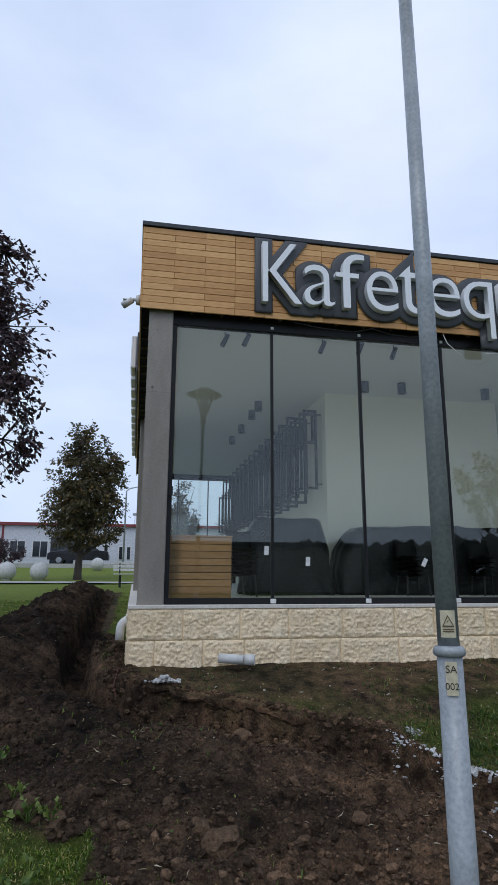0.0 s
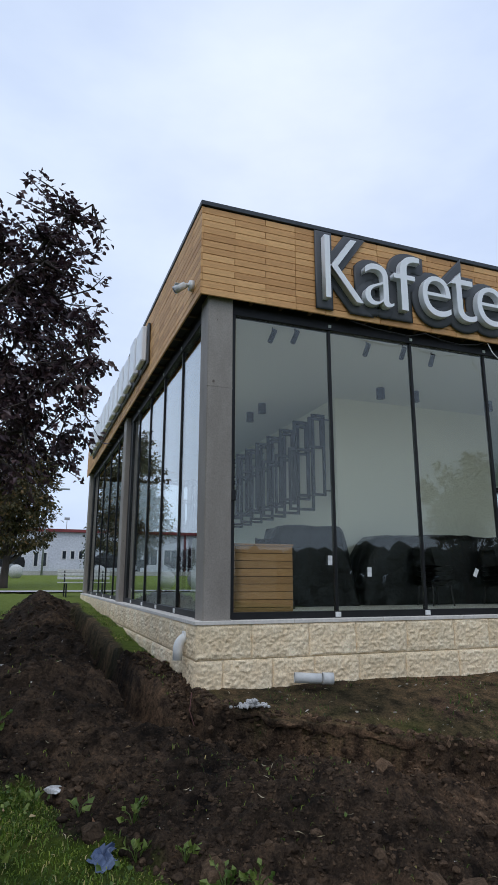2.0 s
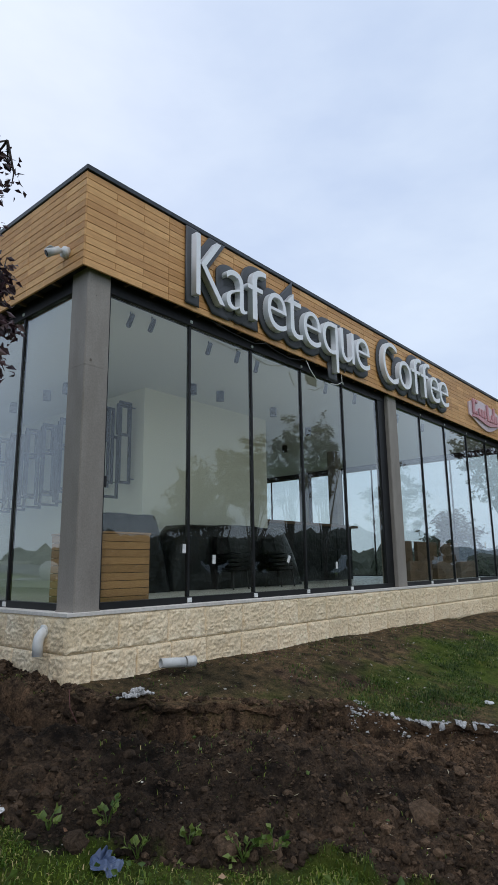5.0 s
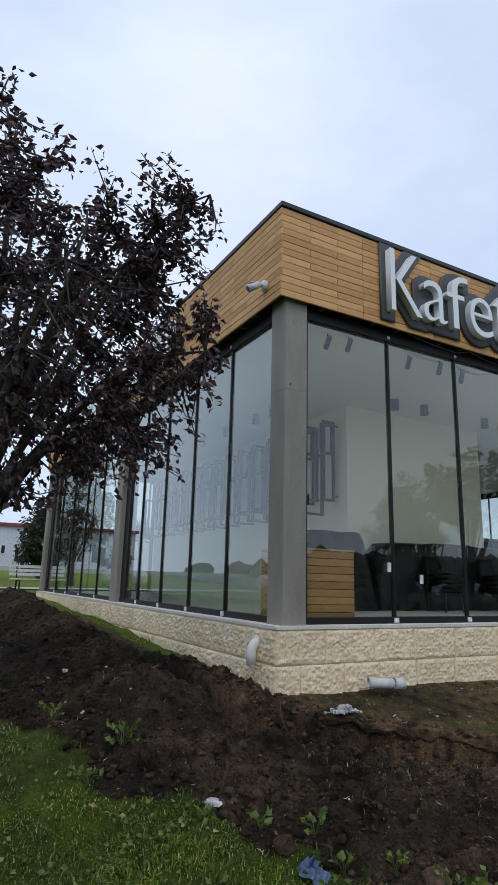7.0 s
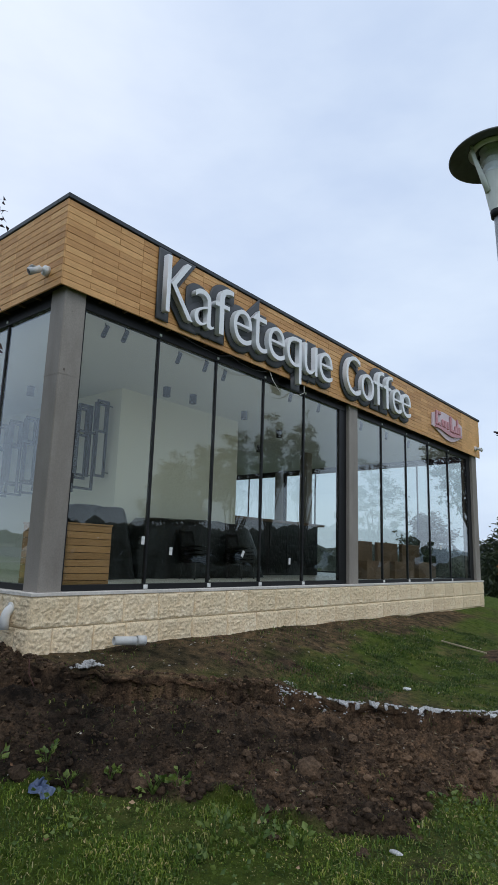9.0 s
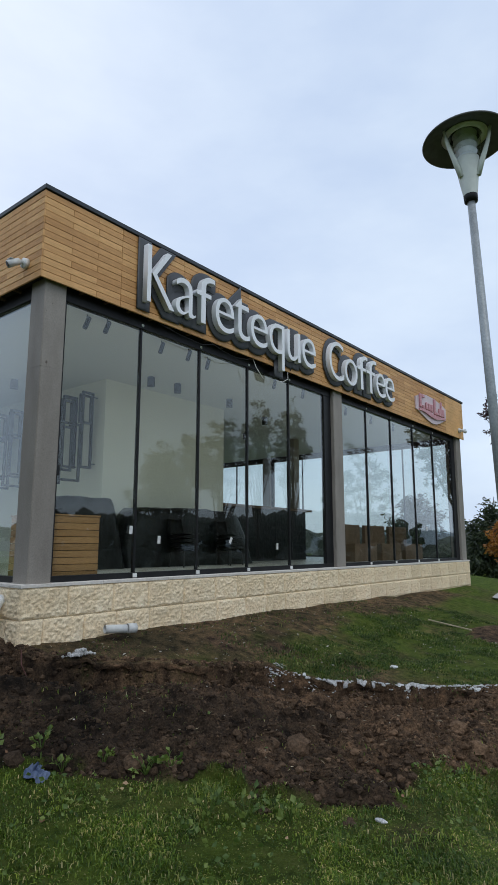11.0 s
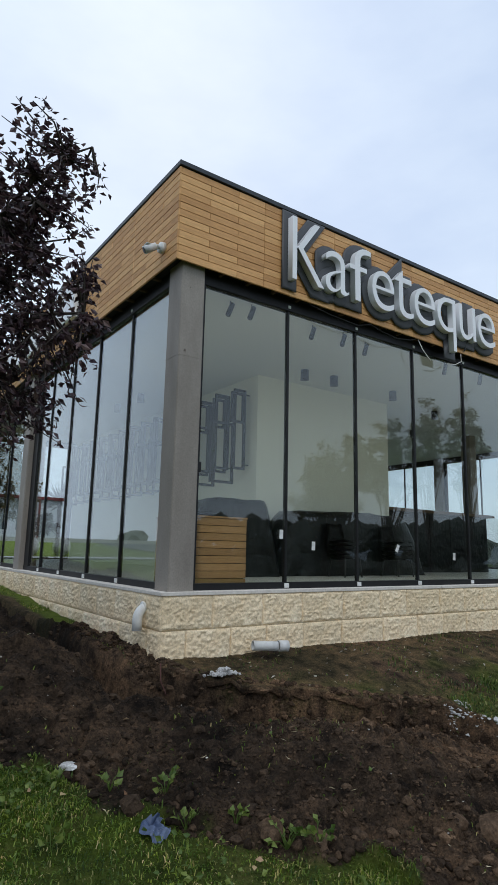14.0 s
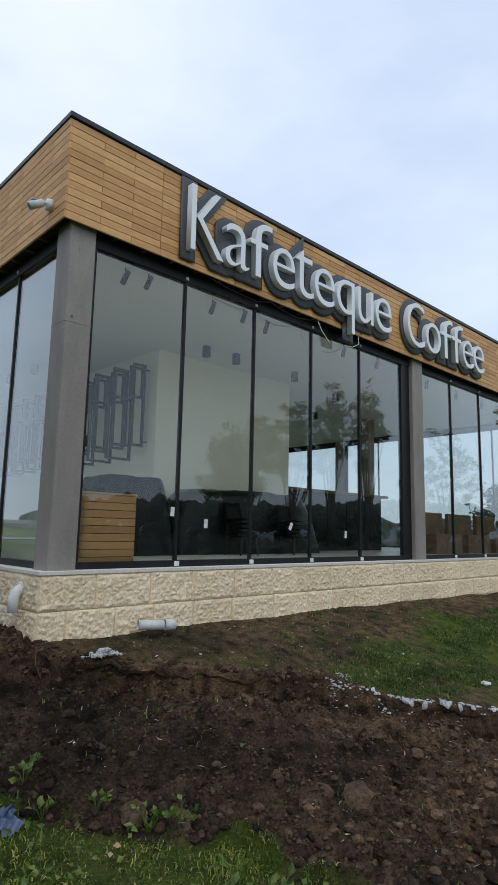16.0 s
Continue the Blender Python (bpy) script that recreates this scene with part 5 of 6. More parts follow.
def tree(name, label, x, y, z0, trunk_top, trunk_r, blobs, leaf_mat, leaves, size, seed, limbs=11, group="", wide=0.55, twigs=None):
    """Trunk, limbs, twigs and leaves; blobs are (dx, dy, z, rx, ry, rz) ellipsoids that the crown fills."""
    rng = np.random.RandomState(seed)
    t = thing(name, label, "tree", group, at=(x, y, z0))
    trunk = bmesh.new()
    lean = rng.rand(2) * 0.16 - 0.08
    path = [(lean[0] * s, lean[1] * s, trunk_top * s - (0.2 if s == 0 else 0)) for s in (0, 0.15, 0.4, 0.7, 1.0)]
    tube(trunk, path, [trunk_r * 1.35, trunk_r * 1.1, trunk_r, trunk_r * 0.92, trunk_r * 0.75], 12)
    part("trunk", trunk, M_BARK, t, smooth=True)
    weights = np.array([b[3] * b[4] * b[5] for b in blobs])
    weights = weights / weights.sum()

    def crown_points(n, shell):
        which = rng.choice(len(blobs), n, p=weights)
        d = rng.randn(n, 3)
        d /= np.linalg.norm(d, axis=1, keepdims=True)
        r = rng.rand(n) ** shell
        b = np.array(blobs)[which]
        return b[:, :3] + d * r[:, None] * b[:, 3:]

    wood = bmesh.new()
    nodes = []
    top = Vector(path[-1])
    ends = crown_points(limbs, 0.25)
    for k in range(limbs):
        s0 = 0.55 + 0.45 * rng.rand()
        start = Vector((lean[0] * s0, lean[1] * s0, trunk_top * s0)) if k else top
        end = Vector(ends[k])
        bend = Vector((rng.randn() * 0.12, rng.randn() * 0.12, 0.25 * (end - start).length * rng.rand()))
        pts = [start.lerp(end, u) + bend * math.sin(math.pi * u) for u in np.linspace(0, 1, 7)]
        r0 = trunk_r * (0.35 + 0.2 * rng.rand())
        part("limb", tube(bmesh.new(), pts, [r0 * (1 - 0.88 * u) + 0.003 for u in np.linspace(0, 1, 7)], 6), M_BARK, t, smooth=True)
        nodes += pts[2:]
    nodes = np.array([tuple(p) for p in nodes])
    twigs = twigs or max(60, leaves // 28)
    tips = crown_points(twigs, 0.42)
    tip_base = []
    for p in tips:
        near = nodes[np.argmin(np.linalg.norm(nodes - p, axis=1) + 0.2 * rng.rand(len(nodes)))]
        a, b = Vector(near), Vector(p)
        m = a.lerp(b, 0.5) + Vector(rng.randn(3) * 0.08 * (b - a).length)
        tube(wood, [a, m, b], [0.012, 0.008, 0.003], 4, caps=False)
        tip_base.append((near, tuple(m)))
    tagged(part("twig_mass", wood, M_BARK, t, smooth=True), kind="stuff")
    tip_base = np.array(tip_base)
    which = rng.randint(0, twigs, leaves)
    u = rng.rand(leaves) ** 0.6
    m, e, a = tip_base[which, 1], tips[which], tip_base[which, 0]
    pts = np.where((u > 0.4)[:, None], m + (e - m) * ((u - 0.4) / 0.6)[:, None], a + (m - a) * (0.5 + u / 0.8)[:, None])
    pts = pts + rng.randn(leaves, 3) * size * 0.55
    out = pts - np.array([0, 0, np.mean([b[2] for b in blobs])])
    out /= np.linalg.norm(out, axis=1, keepdims=True) + 1e-6
    v, f = leaf_cloud(pts, out, size, rng, wide=wide)
    part_ob = stuff_mesh("crown", v, f, leaf_mat, t)
    tagged(part_ob, kind="stuff")
    return t


tree("plum_tree", "purple-leaved plum tree with drooping branches beside the soil heap", -3.1, 7.35, on_ground(-3.1, 7.35) + 0.02, 1.9, 0.10,
     [(0.1, 0, 3.9, 1.4, 1.3, 1.5), (0.75, -0.2, 2.6, 1.3, 1.1, 1.05), (-0.5, 0.2, 4.5, 0.75, 0.75, 0.75), (-0.15, 0.2, 5.7, 0.28, 0.28, 0.65), (0.3, 0.0, 4.9, 0.5, 0.5, 0.55), (1.2, -0.4, 4.0, 0.95, 0.8, 0.95), (-0.9, 0.2, 3.8, 0.9, 0.9, 1.2), (1.3, -0.2, 3.0, 0.8, 0.8, 1.2), (1.30, -0.7, 3.95, 0.45, 0.45, 0.7), (1.12, -0.85, 4.50, 0.40, 0.40, 0.68), (1.48, -0.9, 4.25, 0.32, 0.32, 0.62), (1.70, -0.9, 3.55, 0.28, 0.28, 0.6), (1.60, -0.9, 2.95, 0.40, 0.40, 0.6), (1.9, -0.4, 2.7, 0.3, 0.3, 0.4)], M_PURPLE, 18500, 0.076, 4, limbs=24, twigs=1000)
tree("plum_tree", "purple-leaved plum tree standing on the lawn past the lamp post", 18.6, 5.95, on_ground(18.6, 5.95), 2.9, 0.12,
     [(0.0, 0, 5.7, 1.8, 1.8, 2.4), (-0.5, 0, 4.4, 1.2, 1.2, 1.2)], M_PURPLE, 9000, 0.13, 5)
tree("oak_tree", "upright young tree with olive and bronze autumn leaves", -2.6, 29.5, on_ground(-2.6, 29.5), 1.6, 0.17,
     [(0, 0, 3.1, 2.2, 2.2, 1.9), (0.1, 0, 4.9, 1.9, 1.9, 2.0), (0, 0, 6.6, 1.0, 1.0, 1.3), (1.5, 0, 5.0, 0.9, 0.9, 0.8)], M_OLIVE, 19000, 0.16, 6, limbs=16, twigs=700)
tree("lawn_tree", "small tree with bronze leaves on the open lawn", 10.2, -0.4, on_ground(10.2, -0.4), 2.4, 0.09,
     [(0, 0, 4.5, 1.35, 1.35, 1.4), (0.6, 0, 5.2, 0.8, 0.8, 0.8)], M_BRONZE, 3600, 0.12, 7)
tree("lawn_tree", "small bare-looking tree on the lawn to the west", -11, 13, on_ground(-11, 13), 1.8, 0.10,
     [(0, 0, 3.4, 1.5, 1.5, 1.4)], M_GREENLEAF, 2500, 0.11, 8)
for k, (tx, ty, hh, ww) in enumerate([(17.4, -5.0, 8.2, 1.7), (20.6, -5.2, 9.9, 1.15), (23.2, -5.0, 10.8, 1.25), (31.5, -5.0, 10.4, 2.6)]):
    tree("avenue_tree", "young lawn tree with thinning bronze autumn leaves", tx, ty, on_ground(tx, ty), 0.34 * hh, 0.10,
         [(0, 0, 0.70 * hh, ww, ww, 0.20 * hh), (0.2, 0, 0.85 * hh, 0.6 * ww, 0.6 * ww, 0.18 * hh)], M_BRONZE, 4200, 0.15, 90 + k, limbs=14, group="avenue trees")
tree("conifer_bush", "dense dark green bushy tree behind the pavilion", 2.3, 34, on_ground(2.3, 34), 1.0, 0.14,
     [(0, 0, 1.4, 1.5, 1.5, 1.3), (0, 0, 2.8, 1.1, 1.1, 1.4), (0.1, 0, 4.0, 0.5, 0.5, 0.9)], M_GREENLEAF, 7000, 0.18, 9)
tree("lawn_tree", "slender tree with thin olive leaves behind the pavilion", 1.75, 24.4, on_ground(1.75, 24.4), 1.3, 0.06,
     [(0, 0, 2.6, 0.8, 0.8, 1.1), (0.2, 0, 3.7, 0.5, 0.5, 0.7)], M_OLIVE, 1500, 0.16, 14, wide=0.3)


def yucca(x, y, z_top, seed):
    """Spiky rosette of long narrow leaves on a short stem."""
    rng = np.random.RandomState(seed)
    z = on_ground(x, y)
    plant = thing("yucca_plant", "spiky dark green yucca outside the rear glass", "plant", at=(x, y, z))
    h = z_top - z
    part("stem", tube(bmesh.new(), [(0, 0, -0.1), (0.03, 0, h * 0.5), (0, 0.02, h)], [0.08, 0.07, 0.06], 10), M_BARK, plant, smooth=True)
    for k in range(90):
        a, up = 6.283 * rng.rand(), -0.3 + 1.5 * rng.rand()
        d = Vector((math.cos(a) * math.cos(up), math.sin(a) * math.cos(up), math.sin(up)))
        side = d.cross(Vector((0, 0, 1))).normalized() * 0.028
        foot, mid = Vector((0, 0, h - 0.25 * rng.rand())), d * 0.45
        tip = d * (0.75 + 0.25 * rng.rand()) + Vector((0, 0, -0.12 * rng.rand()))
        bm = bmesh.new()
        v = [bm.verts.new(foot + q) for q in (-side * 0.6, side * 0.6, mid + side, tip, mid - side)]
        bm.faces.new(v)
        part("leaf", bm, M_GREENLEAF, plant)
    return plant


yucca(3.78, 23.0, 2.75, 17)
tree("conifer_tree", "dark green conifer downhill past the pavilion", 30.5, 11.3, on_ground(30.5, 11.3), 1.4, 0.2,
     [(0, 0, 1.6, 2.0, 2.0, 1.3), (0, 0, 2.9, 1.4, 1.4, 1.3), (0, 0, 4.1, 0.6, 0.6, 1.1)], M_GREENLEAF, 9000, 0.28, 10, wide=0.35)
tree("maple_tree", "small round tree with bright orange autumn leaves", 25.2, 8.7, on_ground(25.2, 8.7), 1.0, 0.10,
     [(0, 0, 1.9, 1.2, 1.2, 1.1)], M_ORANGE, 5000, 0.16, 11)
tree("conifer_tree", "dark green conifer downhill past the pavilion", 36, 18, on_ground(36, 18), 1.4, 0.2,
     [(0, 0, 2.0, 2.8, 2.8, 1.8), (0, 0, 4.4, 2.0, 2.0, 2.0), (0, 0, 6.0, 0.9, 0.9, 1.4)], M_GREENLEAF, 7000, 0.34, 12, wide=0.35)
tree("garden_shrub", "twiggy dark shrub in front of the white building", -8.6, 43, on_ground(-8.6, 43), 0.5, 0.06,
     [(0, 0, 1.1, 1.3, 1.0, 1.0)], M_PURPLE, 2200, 0.13, 13)
for k, (tx, ty, hh) in enumerate([(-16, -14, 1.0), (-4, -22, 1.2), (20, -12, 1.2), (-24, 6, 1.1), (-22, 24, 1.0)]):
    tree("park_tree", "leafy park tree across the open lawn", tx, ty, on_ground(tx, ty), 2.2 * hh, 0.16,
         [(0, 0, 4.2 * hh, 2.0, 2.0, 1.9), (0.4, 0, 5.6 * hh, 1.3, 1.3, 1.2)], (M_OLIVE, M_GREENLEAF)[k % 2], 3500, 0.22, 20 + k, group="park trees")

# distant woods all round, as low clumps on the horizon
wrng = np.random.RandomState(40)
ico = bmesh.new()
bmesh.ops.create_icosphere(ico, subdivisions=2, radius=1.0)
ICO2_V = np.array([v.co[:] for v in ico.verts])
ICO2_F = np.array([[v.index for v in f.verts] for f in ico.faces])
ico.free()
ico = bmesh.new()
bmesh.ops.create_icosphere(ico, subdivisions=1, radius=1.0)
ICO1_V = np.array([v.co[:] for v in ico.verts])
ICO1_F = np.array([[v.index for v in f.verts] for f in ico.faces])
ico.free()


def lumps(places, radii, squash, rng, fine=False, jitter=0.28):
    """Uneven lumps at places, one island each."""
    base_v, base_f = (ICO2_V, ICO2_F) if fine else (ICO1_V, ICO1_F)
    vs, fs = [], []
    for k, (p, r) in enumerate(zip(places, radii)):
        j = base_v * (1 + jitter * (rng.rand(len(base_v), 1) - 0.5) * 2)
        if fine and jitter < 0.34:
            j = base_v.copy()
            for q in range(9):
                d = rng.randn(3)
                d /= np.linalg.norm(d)
                over = np.maximum(0, j @ d - (0.50 + 0.38 * rng.rand()))
                j = j - over[:, None] * d
            j = j * (1 + 0.09 * (rng.rand(len(base_v), 1) - 0.5) * 2)
        a = rng.rand() * 6.28
        sc = np.array([1 + 0.4 * (rng.rand() - 0.5), 1 + 0.4 * (rng.rand() - 0.5), squash * (0.8 + 0.4 * rng.rand())])
        j = j * sc * r
        c, s = math.cos(a), math.sin(a)
        j = np.stack([j[:, 0] * c - j[:, 1] * s, j[:, 0] * s + j[:, 1] * c, j[:, 2]], 1)
        vs.append(j + p)
        fs.append(base_f + k * len(base_v))
    return np.concatenate(vs), np.concatenate(fs)


M_WOODS = plain("distant_woods", (0.034, 0.042, 0.034), (0.070, 0.075, 0.058), 0.6, 0.95)
# the hills' haze is painted in as a pale blue-grey base colour
M_FARHILL = plain("hazy_far_hills", (0.20, 0.24, 0.27), (0.25, 0.29, 0.32), 0.05, 1.0)
n_w = 700
wa = wrng.rand(n_w) * 2 * np.pi
wd = 95 + 80 * wrng.rand(n_w)
wpos = np.stack([wd * np.cos(wa), wd * np.sin(wa), np.zeros(n_w)], 1)
keep = ~((wpos[:, 1] > 40) & (np.abs(wpos[:, 0]) < 60))
wpos, wd = wpos[keep], wd[keep]
wpos[:, 2] = ground_height(wpos[:, 0], wpos[:, 1], False) + 0.5
wr = 2.0 + 3.0 * wrng.rand(len(wpos))
v, f = lumps(wpos, wr, 1.1, wrng, True, 0.35)
tagged(stuff_mesh("distant_woods", v, f, M_WOODS), "hazy belt of far trees along the horizon", "woods", kind="stuff")
na = np.concatenate([np.pi + np.pi * wrng.rand(3000) - 0.25, np.pi * (0.64 + 0.36 * wrng.rand(1200))])
nd = np.where(na < np.pi + 0.15, 45 + 4 * wrng.rand(4200), 58 + 22 * wrng.rand(4200))
nearer = np.stack([nd * np.cos(na), nd * np.sin(na), np.zeros(4200)], 1)
crest = (5.3 + 0.35 * lattice(na * 20, na * 0, 3.0, 45)) * np.interp(na, [0.64 * np.pi, 0.9 * np.pi, np.pi + 0.15, np.pi + 0.3], [0.05, 0.32, 0.4, 1.0])
nearer[:, 2] = ground_height(nearer[:, 0], nearer[:, 1], False) + crest * wrng.rand(4200) ** 0.35 + 3.5 * smoothstep(17, 50, nearer[:, 0])
v, f = lumps(nearer, 0.55 + 0.6 * wrng.rand(4200), 0.9, wrng, False, 0.25)
tagged(stuff_mesh("park_woods", v, f, M_WOODS), "dark belt of trees across the open park", "woods", kind="stuff")
ha = np.linspace(-1.2, 0.9, 60)
hv, hf = [], []
for k, a in enumerate(ha):
    top = 9 + 7 * float(lattice(a * 10, 0.0, 2.0, 41)) + 3 * float(lattice(a * 10, 5.0, 0.5, 42))
    for r, z in ((380, -12), (420, top), (520, -12)):
        hv.append((r * math.cos(a), r * math.sin(a), z))
for k in range(len(ha) - 1):
    for j in range(2):
        hf.append((3 * k + j, 3 * k + 3 + j, 3 * k + 4 + j, 3 * k + 1 + j))
tagged(stuff_mesh("backdrop_hills", hv, hf, M_FARHILL, None, True), "pale hazy hills on the horizon", "hills", kind="structure")

# ---- behind the pavilion ----
path_v, path_f = [], []
for k, px in enumerate(np.linspace(-40, 14, 28)):
    for dy in (-0.7, 0.7):
        py = 25.6 - 0.03 * px + dy
        path_v.append((px, py, float(ground_height(px, py, False)) + 0.05))
for k in range(27):
    path_f.append((2 * k, 2 * k + 2, 2 * k + 3, 2 * k + 1))
tagged(stuff_mesh("path", path_v, path_f, M_PAVE), "pale paved footpath across the lawn", "path", kind="structure")
road_v, road_f = [], []
for k, px in enumerate(np.linspace(-60, 40, 26)):
    for py in (42.6, 47.4):
        road_v.append((px, py, 0.05 + max(float(ground_height(px, q, False)) for q in (42.6, 45, 47.4))))
for k in range(25):
    road_f.append((2 * k, 2 * k + 2, 2 * k + 3, 2 * k + 1))
tagged(stuff_mesh("road", road_v, road_f, M_ASPHALT), "grey service road before the white building", "road", kind="structure")
lot_v, lot_f = [], []
for px in np.linspace(-44, -12.0, 9):
    for py in np.linspace(9, 41.5, 14):
        lot_v.append((px, py, float(ground_height(px, py, False)) + 0.06))
for k in range(8):
    for j in range(13):
        lot_f.append((14 * k + j, 14 * (k + 1) + j, 14 * (k + 1) + j + 1, 14 * k + j + 1))
tagged(stuff_mesh("parking_area", lot_v, lot_f, M_ASPHALT), "open grey asphalt parking area west of the lawn", "parking area", kind="structure")
tagged(part("kerb", boxed(-60, 42.3, 1.2, 40, 42.55, 1.62), M_PAVE), "pale kerb along the service road", "kerb", kind="structure")

for x, y in ((-5.65, 29.0), (-4.25, 29.0), (-2.25, 39.0), (-10.0, 24.9), (-7.3, 13.5), (-8.5, 9.5)):
    r = 0.41
    bm = bmesh.new()
    bmesh.ops.create_uvsphere(bm, u_segments=32, v_segments=20, radius=r)
    lathe(bm, [(0.2, -r - 0.02), (0.2, -r + 0.08)], 24)
    ball = part("stone_ball", bm, M_CONCRETE, None, smooth=True)
    ball.location = (x, y, on_ground(x, y) + r - 0.03)
    tagged(ball, "large white concrete ball set on the grass", "ball", "concrete balls")


def park_bench(x, y, turn):
    z = on_ground(x, y)
    b = thing("park_bench", "pale slatted park bench on dark metal legs", "bench", "park benches", at=(x, y, z))
    b.rotation_euler = (0, 0, turn)
    for k in range(4):
        part("seat_slat", boxed(-0.85, -0.22 + 0.115 * k, 0.44, 0.85, -0.13 + 0.115 * k, 0.475, bevel=0.005), M_WHITE, b)
    for k in range(3):
        part("back_slat", boxed(-0.85, 0.24 + 0.03 * k, 0.56 + 0.12 * k, 0.85, 0.27 + 0.03 * k, 0.65 + 0.12 * k, bevel=0.005), M_WHITE, b)
    for s in (-0.62, 0.62):
        part("leg", tube(bmesh.new(), [(s, -0.2, -0.05), (s, -0.18, 0.42), (s, 0.2, 0.42), (s, 0.33, 0.88)], [0.025] * 4, 8), M_BLACKSTEEL, b)
        part("leg", tube(bmesh.new(), [(s, 0.25, -0.05), (s, 0.2, 0.42)], [0.025] * 2, 8), M_BLACKSTEEL, b)
    return b


park_bench(0.15, 21.9, 0.1)

prefab = thing("prefab_building", "long low white panel building with a maroon roof edge", "building")
PY, PZ0, PZ1 = 48.0, 1.45, 4.55
part("wall", boxed(-11.6, PY, PZ0 - 0.6, 24, PY + 9, PZ1), M_PREFAB, prefab)
part("roof", boxed(-11.8, PY - 0.25, PZ1, 24.2, PY + 9.2, PZ1 + 0.22), M_MAROON, prefab)
part("base_trim", boxed(-11.6, PY - 0.02, PZ0 - 0.3, 24, PY, PZ0 + 0.12), M_ASPHALT, prefab)
part("corner_trim", boxed(-9.95, PY - 0.05, PZ0, -9.8, PY, PZ1), M_MAROON, prefab)
for x0, x1, z0, z1 in ((-9.3, -8.2, 2.2, 3.35), (-7.65, -6.55, 2.2, 3.35), (-2.35, -2.05, 2.65, 3.15), (-1.22, -0.92, 2.05, 3.0), (-0.62, -0.32, 2.05, 3.0), (0.75, 1.05, 2.6, 3.15), (1.35, 1.65, 2.6, 3.15), (1.95, 2.25, 2.6, 3.15), (2.9, 3.2, 2.05, 3.0),
                       (4.4, 4.7, 2.6, 3.15), (5.0, 5.3, 2.6, 3.15)):
    w = part("window", boxed(x0 - 0.06, PY - 0.03, z0 - 0.06, x1 + 0.06, PY - 0.003, z1 + 0.06), M_WHITE, prefab)
    halves = 2 if x1 - x0 > 0.8 else 1
    for h in range(halves):
        a = x0 + (x1 - x0) * h / halves
        part("pane", boxed(a + 0.03, PY - 0.045, z0, a + (x1 - x0) / halves - 0.03, PY - 0.031, z1), M_DARKGLASS, w)
part("door", boxed(-6.35, PY - 0.03, PZ0 + 0.12, -4.6, PY - 0.003, 3.75), M_DARKGLASS, prefab, "dark open doorway")
for x in (-7.4, -6.5, -3.5, -0.1, 1.1):
    p = part("roof_mast", tube(bmesh.new(), [(x, PY + 3, PZ1), (x, PY + 3, PZ1 + 1.3)], [0.03, 0.02], 8), M_GALV, prefab)
    part("floodlight", boxed(x - 0.2, PY + 2.95, PZ1 + 1.2, x + 0.2, PY + 3.1, PZ1 + 1.4), M_GALV, p)


def parked_car(x, y, z):
    c = thing("parked_car", "dark saloon car parked before the white building", "car", at=(x, y, z))
    prof = [(-2.1, 0.35), (-2.1, 0.75), (-1.9, 0.9), (-1.0, 0.98), (-0.45, 1.42), (0.75, 1.44), (1.45, 1.0), (2.0, 0.95), (2.1, 0.7), (2.1, 0.35)]
    bm = bmesh.new()
    rings = []
    for yy, inset in ((-0.85, 0.06), (-0.80, 0.0), (0.80, 0.0), (0.85, 0.06)):
        rings.append([bm.verts.new((px_ * (1 - inset * 0.3), yy * (1 - 0.14 * max(0, pz_ - 0.95) / 0.5), pz_ - inset * 0.3)) for px_, pz_ in prof])
    for a, b in zip(rings, rings[1:]):
        for i in range(len(prof)):
            bm.faces.new((a[i], b[i], b[(i + 1) % len(prof)], a[(i + 1) % len(prof)]))
    bm.faces.new(rings[0])
    bm.faces.new(rings[-1][::-1])
    bmesh.ops.recalc_face_normals(bm, faces=bm.faces)
    part("body", bm, M_CAR, c)
    part("side_window", boxed(-0.6, -0.80, 1.02, 0.9, -0.775, 1.32), M_DARKGLASS, c)
    for wx in (-1.3, 1.3):
        for wy in (-0.78, 0.78):
            wh = part("wheel", tube(bmesh.new(), [(wx, wy - 0.1, 0.32), (wx, wy + 0.1, 0.32)], [0.32, 0.32], 20), M_RUBBER, c)
            part("rim", tube(bmesh.new(), [(wx, wy - 0.11, 0.32), (wx, wy + 0.11, 0.32)], [0.2, 0.2], 16), M_GALV, wh)
    for sy in (-0.6, 0.6):
        part("headlight", boxed(2.0, sy - 0.18, 0.66, 2.10, sy + 0.18, 0.80), M_WHITE, c)
    return c


parked_car(-3.9, 44.8, 1.58)


def arm_lamp(x, y, h, label):
    z = on_ground(x, y)
    p = thing("road_lamp", label, "street lamp", "road lamps", at=(x, y, z))
    part("pole", tube(bmesh.new(), [(0, 0, -0.3), (0, 0, h), (0.25, 0, h + 0.2), (0.9, 0, h + 0.35)], [0.07, 0.05, 0.04, 0.035], 10), M_GALV, p, smooth=True)
    part("head", boxed(0.8, -0.1, h + 0.3, 1.4, 0.1, h + 0.4, bevel=0.02), M_GALV, p)
    return p


arm_lamp(-0.75, 46.6 - 4.4, 5.3, "thin galvanised road lamp with a short arm")
arm_lamp(-14, 20, 6.0, "thin galvanised road lamp with a short arm")
arm_lamp(-19, 9, 6.0, "thin galvanised road lamp with a short arm")

